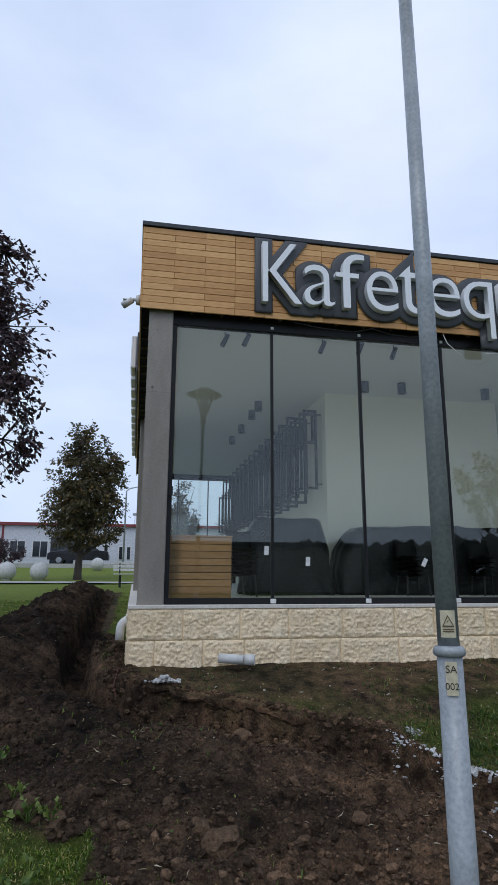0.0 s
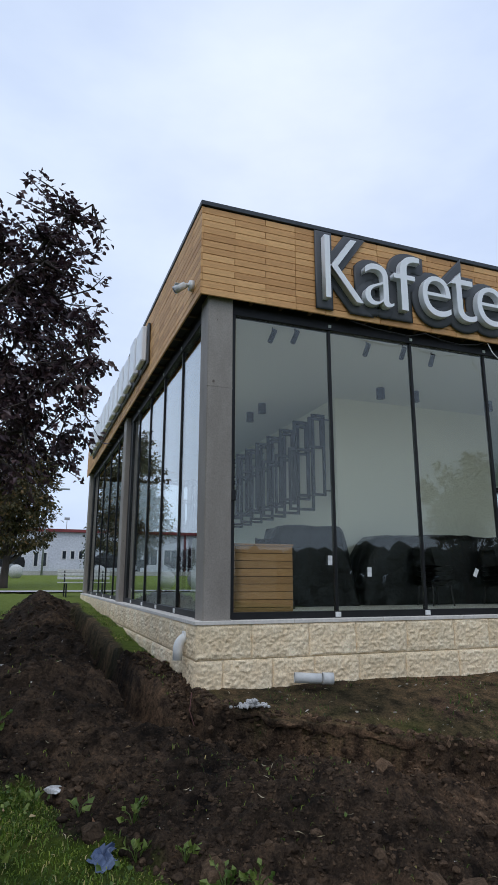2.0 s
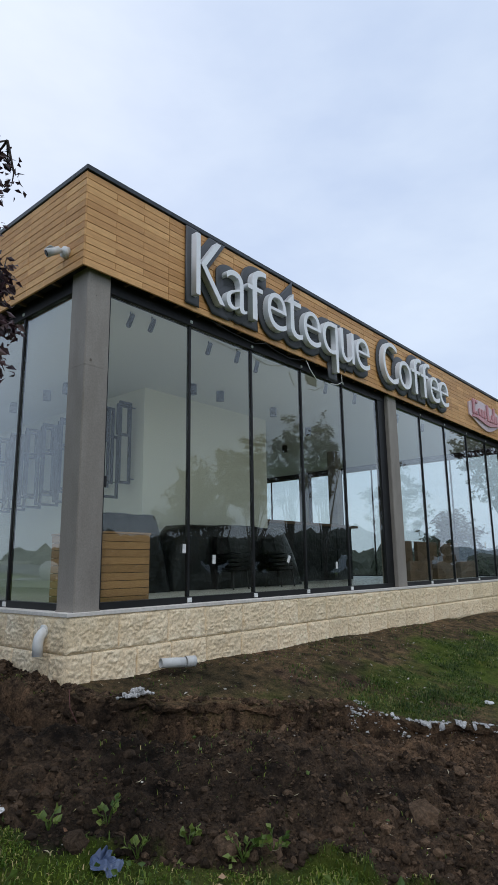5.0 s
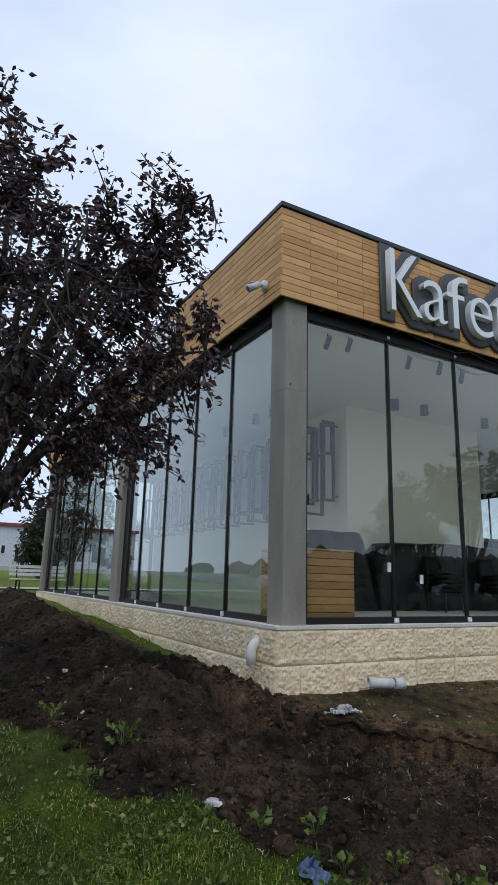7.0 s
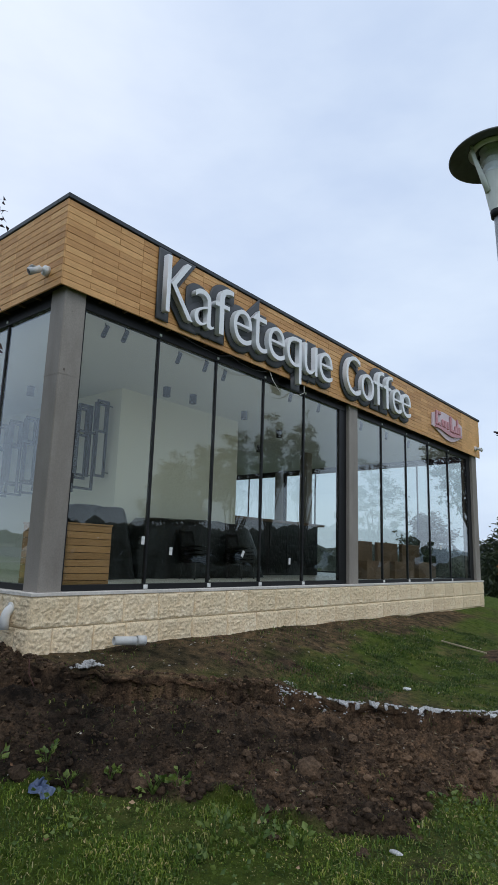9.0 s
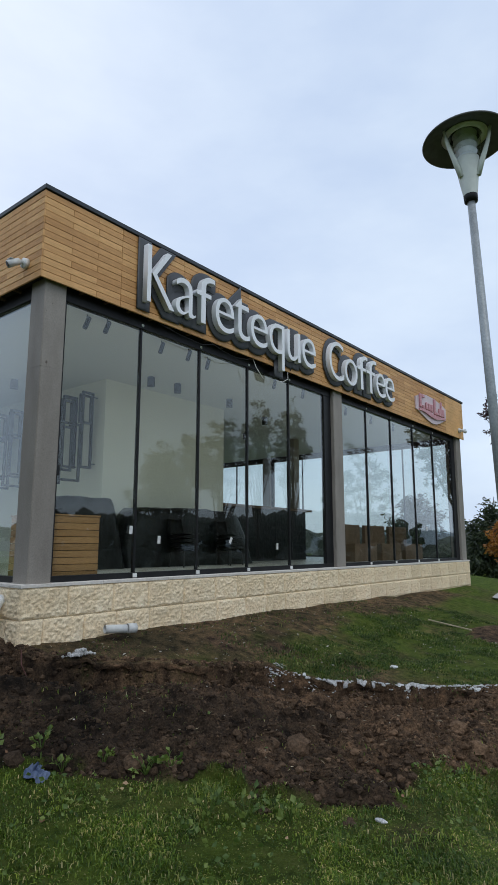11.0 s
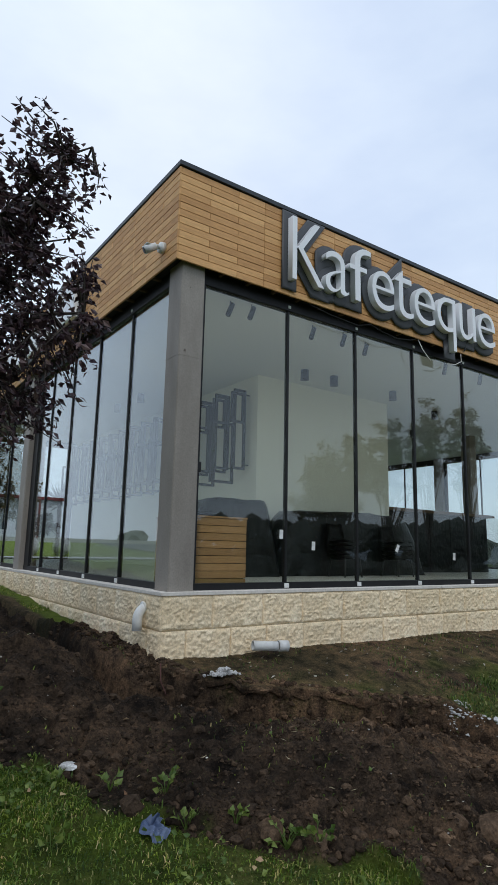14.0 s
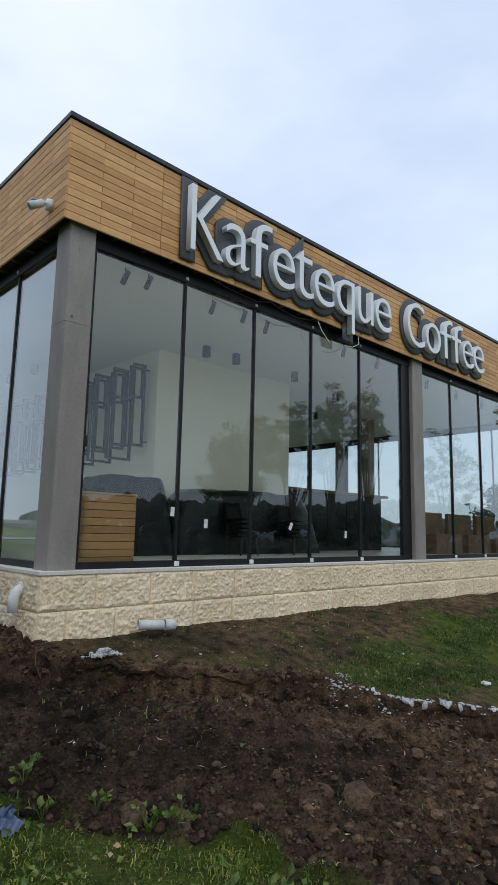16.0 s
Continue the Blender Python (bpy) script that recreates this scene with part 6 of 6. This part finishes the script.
# low buildings to the west and south, met only in the glass
for nm, b, lab in (("storage_building", (-62, -6, -1.0, -50, 46, 4.2), "long low grey shed across the western lawn"), ("storage_building", (-30, -62, -1.0, 26, -52, 4.0), "long low grey shed to the south")):
    t = thing(nm, lab, "building")
    part("wall", boxed(*b), M_COLUMN, t)
    part("roof", boxed(b[0] - 0.5, b[1] - 0.5, b[5], b[3] + 0.5, b[4] + 0.5, b[5] + 0.5), M_CAP, t)

# ---- litter, stones, weeds ----
drng = np.random.RandomState(77)


def scatter(n, x0, x1, y0, y1, keep):
    p = np.stack([x0 + (x1 - x0) * drng.rand(n), y0 + (y1 - y0) * drng.rand(n)], 1)
    return p[keep(p[:, 0], p[:, 1])]


def rooted(p, lift=0.0):
    return np.concatenate([p, (ground_height(p[:, 0], p[:, 1]) + lift)[:, None]], 1)


def near_soil(px, py):
    return soil_amount(px, py) > 0.6


OCT_V = np.array([(1, 0, 0), (-1, 0, 0), (0, 1, 0), (0, -1, 0), (0, 0, 1), (0, 0, -1)], float)
OCT_F = np.array([(0, 2, 4), (2, 1, 4), (1, 3, 4), (3, 0, 4), (2, 0, 5), (1, 2, 5), (3, 1, 5), (0, 3, 5)])


def crumbs(p, r, rng):
    """Many small angular crumbs, one island each."""
    n = len(p)
    j = OCT_V[None] * (0.65 + 0.7 * rng.rand(n, 6, 1)) + 0.35 * (rng.rand(n, 6, 3) - 0.5)
    v = p[:, None, :] + j * r[:, None, None] * np.array([1, 1, 0.75])
    f = OCT_F[None] + 6 * np.arange(n)[:, None, None]
    return v.reshape(-1, 3), f.reshape(-1, 3)


p = scatter(170000, -2.8, 4.6, 2.0, 16.0, lambda a, b: near_soil(a, b) & (drng.rand(len(a)) < 0.35 + 0.65 * smoothstep(8.0, 4.5, b)))
r = 0.004 + 0.016 * drng.rand(len(p)) ** 2.5
v, f = crumbs(rooted(p), r, drng)
tagged(stuff_mesh("soil_crumbs", v, f, M_CLOD), "fine crumbled dark earth over the dug strip", "soil", kind="stuff")
p = scatter(34000, -2.6, 4.6, 2.0, 15.5, lambda a, b: near_soil(a, b) & (drng.rand(len(a)) < 0.14 + 0.50 * smoothstep(5.3, 3.6, b)))
r = 0.006 + 0.030 * drng.rand(len(p)) ** 4 + 0.008 * drng.rand(len(p))
v, f = lumps(rooted(p) + np.stack([np.zeros(len(p)), np.zeros(len(p)), 0.15 * r], 1), r, 0.75, drng, False, 0.42)
tagged(stuff_mesh("soil_clods", v, f, M_CLOD), "loose dark brown clods over the dug strip", "soil", kind="stuff")
p = scatter(14000, -2.6, 4.6, 1.6, 8.0, lambda a, b: near_soil(a, b) & (drng.rand(len(a)) < 0.04 + 0.75 * smoothstep(0.75, 0.05, line_distance(a, b, OUTER))))
r = 0.010 + 0.034 * drng.rand(len(p)) ** 2.2
v, f = lumps(rooted(p) + np.stack([np.zeros(len(p)), np.zeros(len(p)), 0.2 * r], 1), r, 0.8, drng, True, 0.3)
tagged(stuff_mesh("soil_clods", v, f, M_CLOD, None, True), "rounded brown clods rolled to the heap's foot", "soil", kind="stuff")
p = scatter(950, -2.6, 4.6, 2.0, 15.5, lambda a, b: near_soil(a, b))
r = 0.016 + 0.045 * drng.rand(len(p)) ** 3
v, f = lumps(rooted(p), r, 0.7, drng, True, 0.3)
tagged(stuff_mesh("soil_clods", v, f, M_CLOD), "fist-sized dark soil clods over the dug strip", "soil", kind="stuff")
p = scatter(900, -2.6, 6.0, 2.0, 10, lambda a, b: (near_soil(a, b) | ((b > 5.6) & (a > 0.3))) & (b < 7.15 + 9 * (a < -0.4)) & (drng.rand(len(a)) < 0.6))
r = 0.004 + 0.014 * drng.rand(len(p)) ** 4
v, f = lumps(rooted(p, 0.004), r, 0.6, drng)
tagged(stuff_mesh("pebbles", v, f, M_PEBBLE), "small pale stones and chips on the soil", "pebbles", kind="stuff")

for x, y, r in ((0.60, 3.92, 0.13), (0.45, 4.12, 0.09), (-0.42, 4.42, 0.11), (-0.62, 4.55, 0.10), (-1.22, 5.2, 0.10), (1.35, 5.75, 0.10), (-0.35, 3.55, 0.05), (1.75, 2.85, 0.13), (2.0, 3.1, 0.12), (0.95, 5.35, 0.11), (-0.1, 3.05, 0.05)):
    v, f = lumps([np.array([0, 0, 0.05 * r])], [0.85 * r], 0.75, drng, True, 0.34)
    o = stuff_mesh("earth_clod", v, f, M_CLOD)
    o.location = (x, y, on_ground(x, y))
    tagged(o, "big crumbling clod of brown earth", "soil", "big earth clods")
for x, y, r, lab in ((2.23, 3.80, 0.055, "pinkish flat stone on the soil"), (-0.93, 6.4, 0.035, "small pale stone on the soil"), (-1.45, 5.75, 0.07, "thin grey stone shard by the grass"), (0.05, 2.9, 0.04, "small pale stone on the soil"), (-1.9, 8.3, 0.05, "small pale stone on the heap"), (2.35, 5.2, 0.04, "small pale stone by the cut edge")):
    v, f = lumps([np.array([0, 0, 0.2 * r])], [r], 0.5 if r > 0.1 else 0.4, drng, True, 0.36 if "lime" in lab else 0.3)
    o = stuff_mesh("stone", v, f, M_LIME)
    o.location = (x, y, on_ground(x, y))
    tagged(o, lab, "stone", "loose stones")

# ragged turf and root mat hanging over the cut
edge = np.array(INNER[6:])
run = np.concatenate([[0], np.cumsum(np.hypot(*np.diff(edge, axis=0).T))])
steps = np.arange(0, run[-1] - 2.0, 0.02)
ex, ey = np.interp(steps, run, edge[:, 0]), np.interp(steps, run, edge[:, 1])
tx, ty = np.gradient(ex), np.gradient(ey)
tl = np.hypot(tx, ty)
ox, oy = ty / tl, -tx / tl
sway = 0.07 * lattice(steps, steps * 0, 0.45, 75) + 0.06 * lattice(steps, steps * 0, 0.2, 76)
jut = np.clip(0.01 + sway + 0.05 * lattice(steps, steps * 0, 0.11, 71) + 0.03 * lattice(steps, steps * 0, 0.05, 72), 0.004, 0.15)
lip = np.minimum(ground_height(ex - 0.10 * ox, ey - 0.10 * oy), ground_height(ex - 0.16 * ox, ey - 0.16 * oy)) - 0.012 + 0.03 * lattice(steps, steps * 0, 0.14, 77)
thick = 0.07 + 0.05 * lattice(steps, steps * 0, 0.12, 73)
rings = []
for d, dz in ((-0.14, 0.0), (-0.06, 0.001), (0.7, -0.012), (1.0, -0.035), (0.85, -0.8), (0.3, -1.0), (-0.08, -1.15)):
    off = jut * d if d > 0 else d
    zz = lip + (dz if dz > -0.5 else dz * thick)
    if d == -0.14:
        zz = ground_height(ex - 0.14 * ox, ey - 0.14 * oy) - 0.02
    fuzz = 0.010 * lattice(steps, steps * 0 + d, 0.04, 74)
    rings.append(np.stack([ex + off * ox, ey + off * oy, zz + fuzz], 1))
v = np.stack(rings, 1).reshape(-1, 3)
m = len(rings)
f = [(m * k + j, m * k + j + 1, m * (k + 1) + j + 1, m * (k + 1) + j) for k in range(len(steps) - 1) for j in range(m - 1)]
turf = stuff_mesh("turf_edge", v, f, M_GROUND)
worn = turf.data.attributes.new("soil", "FLOAT", "POINT")
worn.data.foreach_set("value", np.tile([0.8, 0.85, 0.95, 1.0, 1.0, 1.0, 1.0], len(steps)))
tagged(turf, "ragged dark root mat hanging over the cut bank", "turf", kind="structure")

# broken white lime crust on the bank's upper edge
crust_h = np.clip(0.05 * lattice(steps, steps * 0, 0.30, 78) + 0.05 * lattice(steps, steps * 0, 0.06, 79) + 0.012, 0, 0.05) * smoothstep(2.55, 2.75, ex)
cv, cf = [], []
for k in range(len(steps)):
    o = jut[k] + 0.004
    for dd, zz in ((-0.05, 0.014), (-0.01, 0.010), (0.006, -0.5 * crust_h[k]), (0.0, -crust_h[k])):
        cv.append((ex[k] + (o + dd) * ox[k], ey[k] + (o + dd) * oy[k], lip[k] + zz + 0.008 * drng.randn()))
for k in range(len(steps) - 1):
    if min(crust_h[k], crust_h[k + 1]) > 0.008:
        cf += [(4 * k + q, 4 * k + q + 1, 4 * k + q + 5, 4 * k + q + 4) for q in range(3)]
tagged(stuff_mesh("lime_crust", cv, cf, M_LIME), "broken crust of white lime on the bank's edge", "rubble", kind="stuff")

# ragged lumps clinging to the cut face under the turf
cut_line = np.array(INNER[3:11])
leg = drng.choice(len(cut_line) - 1, 3600, p=np.hypot(*np.diff(cut_line, axis=0).T) / np.hypot(*np.diff(cut_line, axis=0).T).sum())
u = drng.rand(3600)[:, None]
way = cut_line[leg + 1] - cut_line[leg]
way = way / np.hypot(way[:, :1], way[:, 1:])
p = cut_line[leg] * (1 - u) + cut_line[leg + 1] * u + np.stack([way[:, 1], -way[:, 0]], 1) * (0.36 * drng.rand(3600)[:, None] - 0.12)
r = 0.007 + 0.032 * drng.rand(len(p)) ** 3
v, f = lumps(rooted(p), r, 0.8, drng, False, 0.45)
tagged(stuff_mesh("bank_clods", v, f, M_CLOD), "ragged dark lumps of earth on the cut bank", "soil", kind="stuff")

# white lime crust along the cut edge of the turf
lp, lr = [], []
for a, b, n in (((2.40, 5.62), (2.60, 5.25), 60), ((0, 0), (0, 0), 420), ((2.62, 5.20), (3.05, 4.66), 220), ((3.05, 4.66), (3.8, 3.84), 300), ((3.8, 3.84), (4.44, 3.34), 240), ((4.44, 3.34), (6.0, 2.3), 300)):
    for k in range(n):
        u = drng.rand()
        if n == 420:
            lp.append((2.54 + 0.07 * drng.randn(), 5.57 + 0.03 * drng.randn()))
            lr.append(0.004 + 0.017 * drng.rand() ** 2.5)
            continue
        lp.append((a[0] + (b[0] - a[0]) * u + drng.randn() * 0.018, a[1] + (b[1] - a[1]) * u + drng.randn() * 0.02))
        lr.append(0.004 + 0.020 * drng.rand() ** 2.5)
v, f = lumps(rooted(np.array(lp)), np.array(lr), 0.5, drng, False, 0.4)
tagged(stuff_mesh("lime_rubble", v, f, M_LIME), "crumbled white lime along the cut turf edge", "rubble", kind="stuff")

lq = np.stack([0.37 + 0.065 * drng.randn(190), 6.64 + 0.035 * drng.randn(190)], 1)
lift = 0.06 * drng.rand(190) * np.exp(-((lq[:, 0] - 0.37) / 0.07) ** 2)
lq = np.concatenate([lq, (np.maximum(ground_height(lq[:, 0], lq[:, 1]), -0.06) + lift)[:, None]], 1)
v, f = lumps(lq, 0.005 + 0.018 * drng.rand(190) ** 2, 0.8, drng, False, 0.42)
tagged(stuff_mesh("lime_lump", v, f, M_LIME), "crumbly white lump of lime on the turf edge", "rubble", kind="stuff")

sp = scatter(900, -2.4, 6.0, 2.0, 7.15, lambda a, b: (near_soil(a, b) | (b > 5.2)) & (a + b > 3.0) & (drng.rand(len(a)) < 0.35))
v, f = leaf_cloud(rooted(sp, 0.015), np.zeros((len(sp), 3)), 0.055, np.random.RandomState(31), 0.0, 0.09)
tagged(stuff_mesh("dry_straw", v, f, M_DRYWOOD), "bits of pale dry straw on the soil", "straw", kind="stuff")

lf = scatter(420, 0.5, 9.0, 3.6, 7.1, lambda a, b: (soil_amount(a, b) < 0.4) & (drng.rand(len(a)) < 0.45))
v, f = leaf_cloud(rooted(lf, 0.03), np.zeros((len(lf), 3)), 0.045, np.random.RandomState(33), 0.0, 0.4)
tagged(stuff_mesh("dry_leaves", v, f, M_PEBBLE), "small pale dry leaves on the trampled bank", "leaves", kind="stuff")

lath = part("wooden_lath", tube(bmesh.new(), [(7.77, 5.72, on_ground(7.77, 5.72) + 0.05), (7.5, 4.80, on_ground(7.5, 4.80) + 0.05)], [0.016, 0.016], 6), M_DRYWOOD)
tagged(lath, "thin pale wooden lath lying on the grass", "lath")
paper = stuff_mesh("paper_scrap", *lumps([np.array([0, 0, 0.01])], [0.08], 0.2, drng, False, 0.3), M_WHITE)
paper.location = (4.15, 4.75, on_ground(4.15, 4.75))
tagged(paper, "white paper scrap lying in the grass", "litter")
fu, fv = np.meshgrid(np.linspace(-0.09, 0.09, 15), np.linspace(-0.07, 0.07, 12))
crease = 0.045 * np.abs(lattice(fu, fv, 0.055, 81)) + 0.02 * lattice(fu, fv, 0.025, 82)
fp = np.stack([fu + 0.02 * lattice(fu, fv, 0.05, 83), fv + 0.03 * lattice(fu, fv, 0.08, 84), 0.01 + crease], -1).reshape(-1, 3)
foil = stuff_mesh("plastic_wrapper", fp, [(15 * b + a, 15 * b + a + 1, 15 * b + a + 16, 15 * b + a + 15) for b in range(11) for a in range(14) if (a + 2 * b) % 31 and not (a > 9 and b < 4)], M_BLUE)
foil.location = (-1.18, 4.95, on_ground(-1.18, 4.95) + 0.015)
foil.rotation_euler = (0.2, -0.1, 0.5)
tagged(foil, "crumpled bluish plastic wrapper in the grass", "litter")
tape = part("marking_string", tube(bmesh.new(), [(-0.12, 7.02, 0.02), (-0.16, 6.93, -0.12), (-0.13, 6.86, -0.24)], [0.004] * 3, 6), plain("red_string", (0.10, 0.030, 0.026), (0.14, 0.042, 0.036), 6, 0.6))
tagged(tape, "short dull red string hanging into the trench", "string")


def weed(x, y, r, n, seed, label):
    rng = np.random.RandomState(seed)
    z = on_ground(x, y)
    w = thing("weed", label, "plant", "weeds", at=(x, y, z))
    pts, ways = [], []
    for k in range(n):
        a = 6.283 * k / n + rng.rand()
        rr = r * (0.4 + 0.6 * rng.rand())
        e = Vector((rr * math.cos(a), rr * math.sin(a), r * (0.4 + 0.9 * rng.rand())))
        part("stem", tube(bmesh.new(), [(0, 0, -0.01), e * 0.5 + Vector((0, 0, 0.02)), e], [0.004, 0.003, 0.002], 4), M_WEED, w)
        for q in range(3):
            pts.append(tuple(e * (0.7 + 0.15 * q)))
            ways.append(tuple(e.normalized()))
    v, f = leaf_cloud(np.array(pts), np.array(ways) * 3, 0.048, rng, 0.0, 0.72)
    tagged(stuff_mesh("foliage", v, f, M_WEED, w), kind="stuff")
    return w


for k, (x, y, r, n) in enumerate([(-0.60, 4.45, 0.11, 9), (-0.45, 4.36, 0.09, 7), (-0.97, 5.23, 0.11, 7), (-1.89, 6.35, 0.14, 10), (-1.3, 5.35, 0.08, 5), (-2.2, 6.1, 0.10, 6), (-1.0, 4.9, 0.09, 6), (-2.3, 6.8, 0.10, 6), (-0.75, 4.75, 0.08, 5), (-1.6, 5.55, 0.07, 5), (-0.55, 3.55, 0.12, 8), (-0.68, 3.75, 0.11, 7), (-0.35, 3.35, 0.10, 6), (-0.48, 3.85, 0.10, 6), (-1.75, 5.05, 0.09, 5)]):
    weed(x, y, r, n, 60 + k, "small bright green broad-leaved weed at the soil's edge")
fl = np.array([(-0.9, 6.1), (-2.2, 5.85), (-2.05, 5.7), (-2.15, 5.45), (-0.9, 4.35), (-0.3, 3.7), (-0.8, 4.4), (-1.75, 5.5), (-1.6, 5.4), (-1.2, 5.3), (0.4, 2.9), (-2.4, 6.2), (-1.5, 4.4), (-0.6, 3.2), (0.9, 2.6)])
v, f = leaf_cloud(rooted(fl, 0.03), np.zeros((len(fl), 3)), 0.045, np.random.RandomState(9), 0.0, 0.7)
tagged(stuff_mesh("fallen_leaves", v, f, M_FALLEN), "a few yellow and brown fallen leaves on the lawn", "leaves", kind="stuff")


# ---- grass ----
def blades(p, length, width, rng):
    n = len(p)
    a = rng.rand(n) * 2 * np.pi
    lean = 0.25 + 1.05 * rng.rand(n)
    side = np.stack([np.cos(a + 1.57), np.sin(a + 1.57), np.zeros(n)], 1) * width[:, None]
    fwd = np.stack([np.cos(a), np.sin(a), np.zeros(n)], 1)
    L = length[:, None]
    up = np.array([[0, 0, 1.0]])
    mid = p + up * L * 0.6 + fwd * L * (lean * 0.35)[:, None]
    tip = p + up * L * (1 - 0.5 * lean)[:, None] + fwd * L * lean[:, None]
    v = np.stack([p - side, p + side, mid + side * 0.7, mid - side * 0.7, tip], 1).reshape(-1, 3)
    k = 5 * np.arange(n)[:, None]
    quads_ = (k + [[0, 1, 2, 3]]).tolist()
    tris_ = (k + [[3, 2, 4]]).tolist()
    return v, quads_ + tris_


def grass_field(name, n, x0, x1, y0, y1, lo, hi, w, chance, label, mat=M_GRASS):
    p = scatter(n, x0, x1, y0, y1, lambda a, b: drng.rand(len(a)) < chance(a, b))
    tall = lo + (hi - lo) * drng.rand(len(p)) ** 1.5
    tall = tall * (0.7 + 0.5 * lattice(p[:, 0], p[:, 1], 0.25, 51))
    q = rooted(p, -0.004)
    v, f = blades(q, tall, w * (0.6 + 0.8 * drng.rand(len(p))), drng)
    me = bpy.data.meshes.new(name)
    me.from_pydata(v.tolist(), [], f)
    me.materials.append(mat)
    tagged(new(name, me), label, "grass", kind="stuff")


def lawn_chance(a, b):
    s = soil_amount(a, b)
    patch = 0.32 + 0.68 * smoothstep(-0.35, 0.35, lattice(a, b, 0.55, 52) + 0.4 * lattice(a, b, 0.15, 53))
    return (1 - s) * patch + 0.012 * s


def upper_chance(a, b):
    s = soil_amount(a, b)
    wet = smoothstep(2.3, 4.4, a + 0.9 * lattice(a, b, 0.8, 54)) * smoothstep(6.5, 5.7, b + 0.4 * lattice(a, b, 0.5, 58)) + 0.06
    patch = smoothstep(-0.45, 0.45, lattice(a, b, 0.45, 55) + 0.5 * lattice(a, b, 0.12, 56))
    return (s < 0.3) * (b < 7.2) * np.clip(wet, 0, 1) * patch


def outer_lawn(a, b):
    return lawn_chance(a, b) * (((b < 5.9) & (a < 1.0)) | (a < -1.2) | (b < 3.2))


grass_field("lawn_grass", 290000, -3.6, 3.4, 2.0, 6.2, 0.022, 0.066, 0.0036, lambda a, b: outer_lawn(a, b) * smoothstep(8, 2, np.hypot(a + 1, b - 3.5)), "thick short green lawn grass with yellowed blades")
grass_field("lawn_grass", 90000, -2.0, 4.6, 0.4, 2.3, 0.025, 0.075, 0.0038, lambda a, b: lawn_chance(a, b), "thick short green lawn grass with yellowed blades")
grass_field("lawn_grass", 60000, -4.6, -1.3, 5.5, 16, 0.03, 0.07, 0.004, lambda a, b: lawn_chance(a, b), "thick short green lawn grass with yellowed blades")
grass_field("bank_grass", 200000, 0.2, 9.5, 2.6, 7.2, 0.025, 0.085, 0.0052, upper_chance, "sparse grass on the trampled bank below the plinth", M_BANKGRASS)
grass_field("trench_grass", 5200, -0.33, -0.04, 7.3, 18, 0.03, 0.07, 0.0035, lambda a, b: (b < 7.0) * 0.0 + smoothstep(-0.3, 0.3, lattice(a, b, 0.5, 57)), "grass strip between the trench and the plinth")

crust = stuff_mesh("mortar_lump", *lumps([np.array([0.0, 0.0, 0.0]), np.array([-0.02, 0.10, 0.05]), np.array([0.01, 0.22, 0.07]), np.array([0.05, -0.02, 0.04])], [0.07, 0.06, 0.05, 0.05], 1.1, drng, True, 0.3), M_MORTAR)
crust.location = (PLX + 0.03, PLY + 0.06, -0.06)
tagged(crust, "ragged lump of foundation mortar at the plinth corner", "mortar")

p = scatter(20000, -3.6, 3.0, 2.4, 7.6, lambda a, b: (drng.rand(len(a)) < outer_lawn(a, b) * smoothstep(-0.1, 0.5, lattice(a, b, 0.4, 61))))
v, f = leaf_cloud(rooted(p, 0.025) + np.stack([np.zeros(len(p)), np.zeros(len(p)), 0.03 * drng.rand(len(p))], 1), np.zeros((len(p), 3)), 0.036, np.random.RandomState(15), -0.3, 0.75)
tagged(stuff_mesh("clover_leaves", v, f, M_WEED), "small clover leaves scattered through the lawn", "clover", kind="stuff")

strip_v, strip_f = [], []
for k, px in enumerate(np.linspace(13.0, 22.0, 10)):
    for dy in (-0.5, 0.5):
        py = 5.6 + 0.16 * (px - 13.0) + dy
        strip_v.append((px, py, float(ground_height(px, py, False)) + 0.06))
for k in range(9):
    strip_f.append((2 * k, 2 * k + 2, 2 * k + 3, 2 * k + 1))
tagged(stuff_mesh("path_strip", strip_v, strip_f, M_PAVE), "pale concrete strip past the far corner", "path", kind="structure")
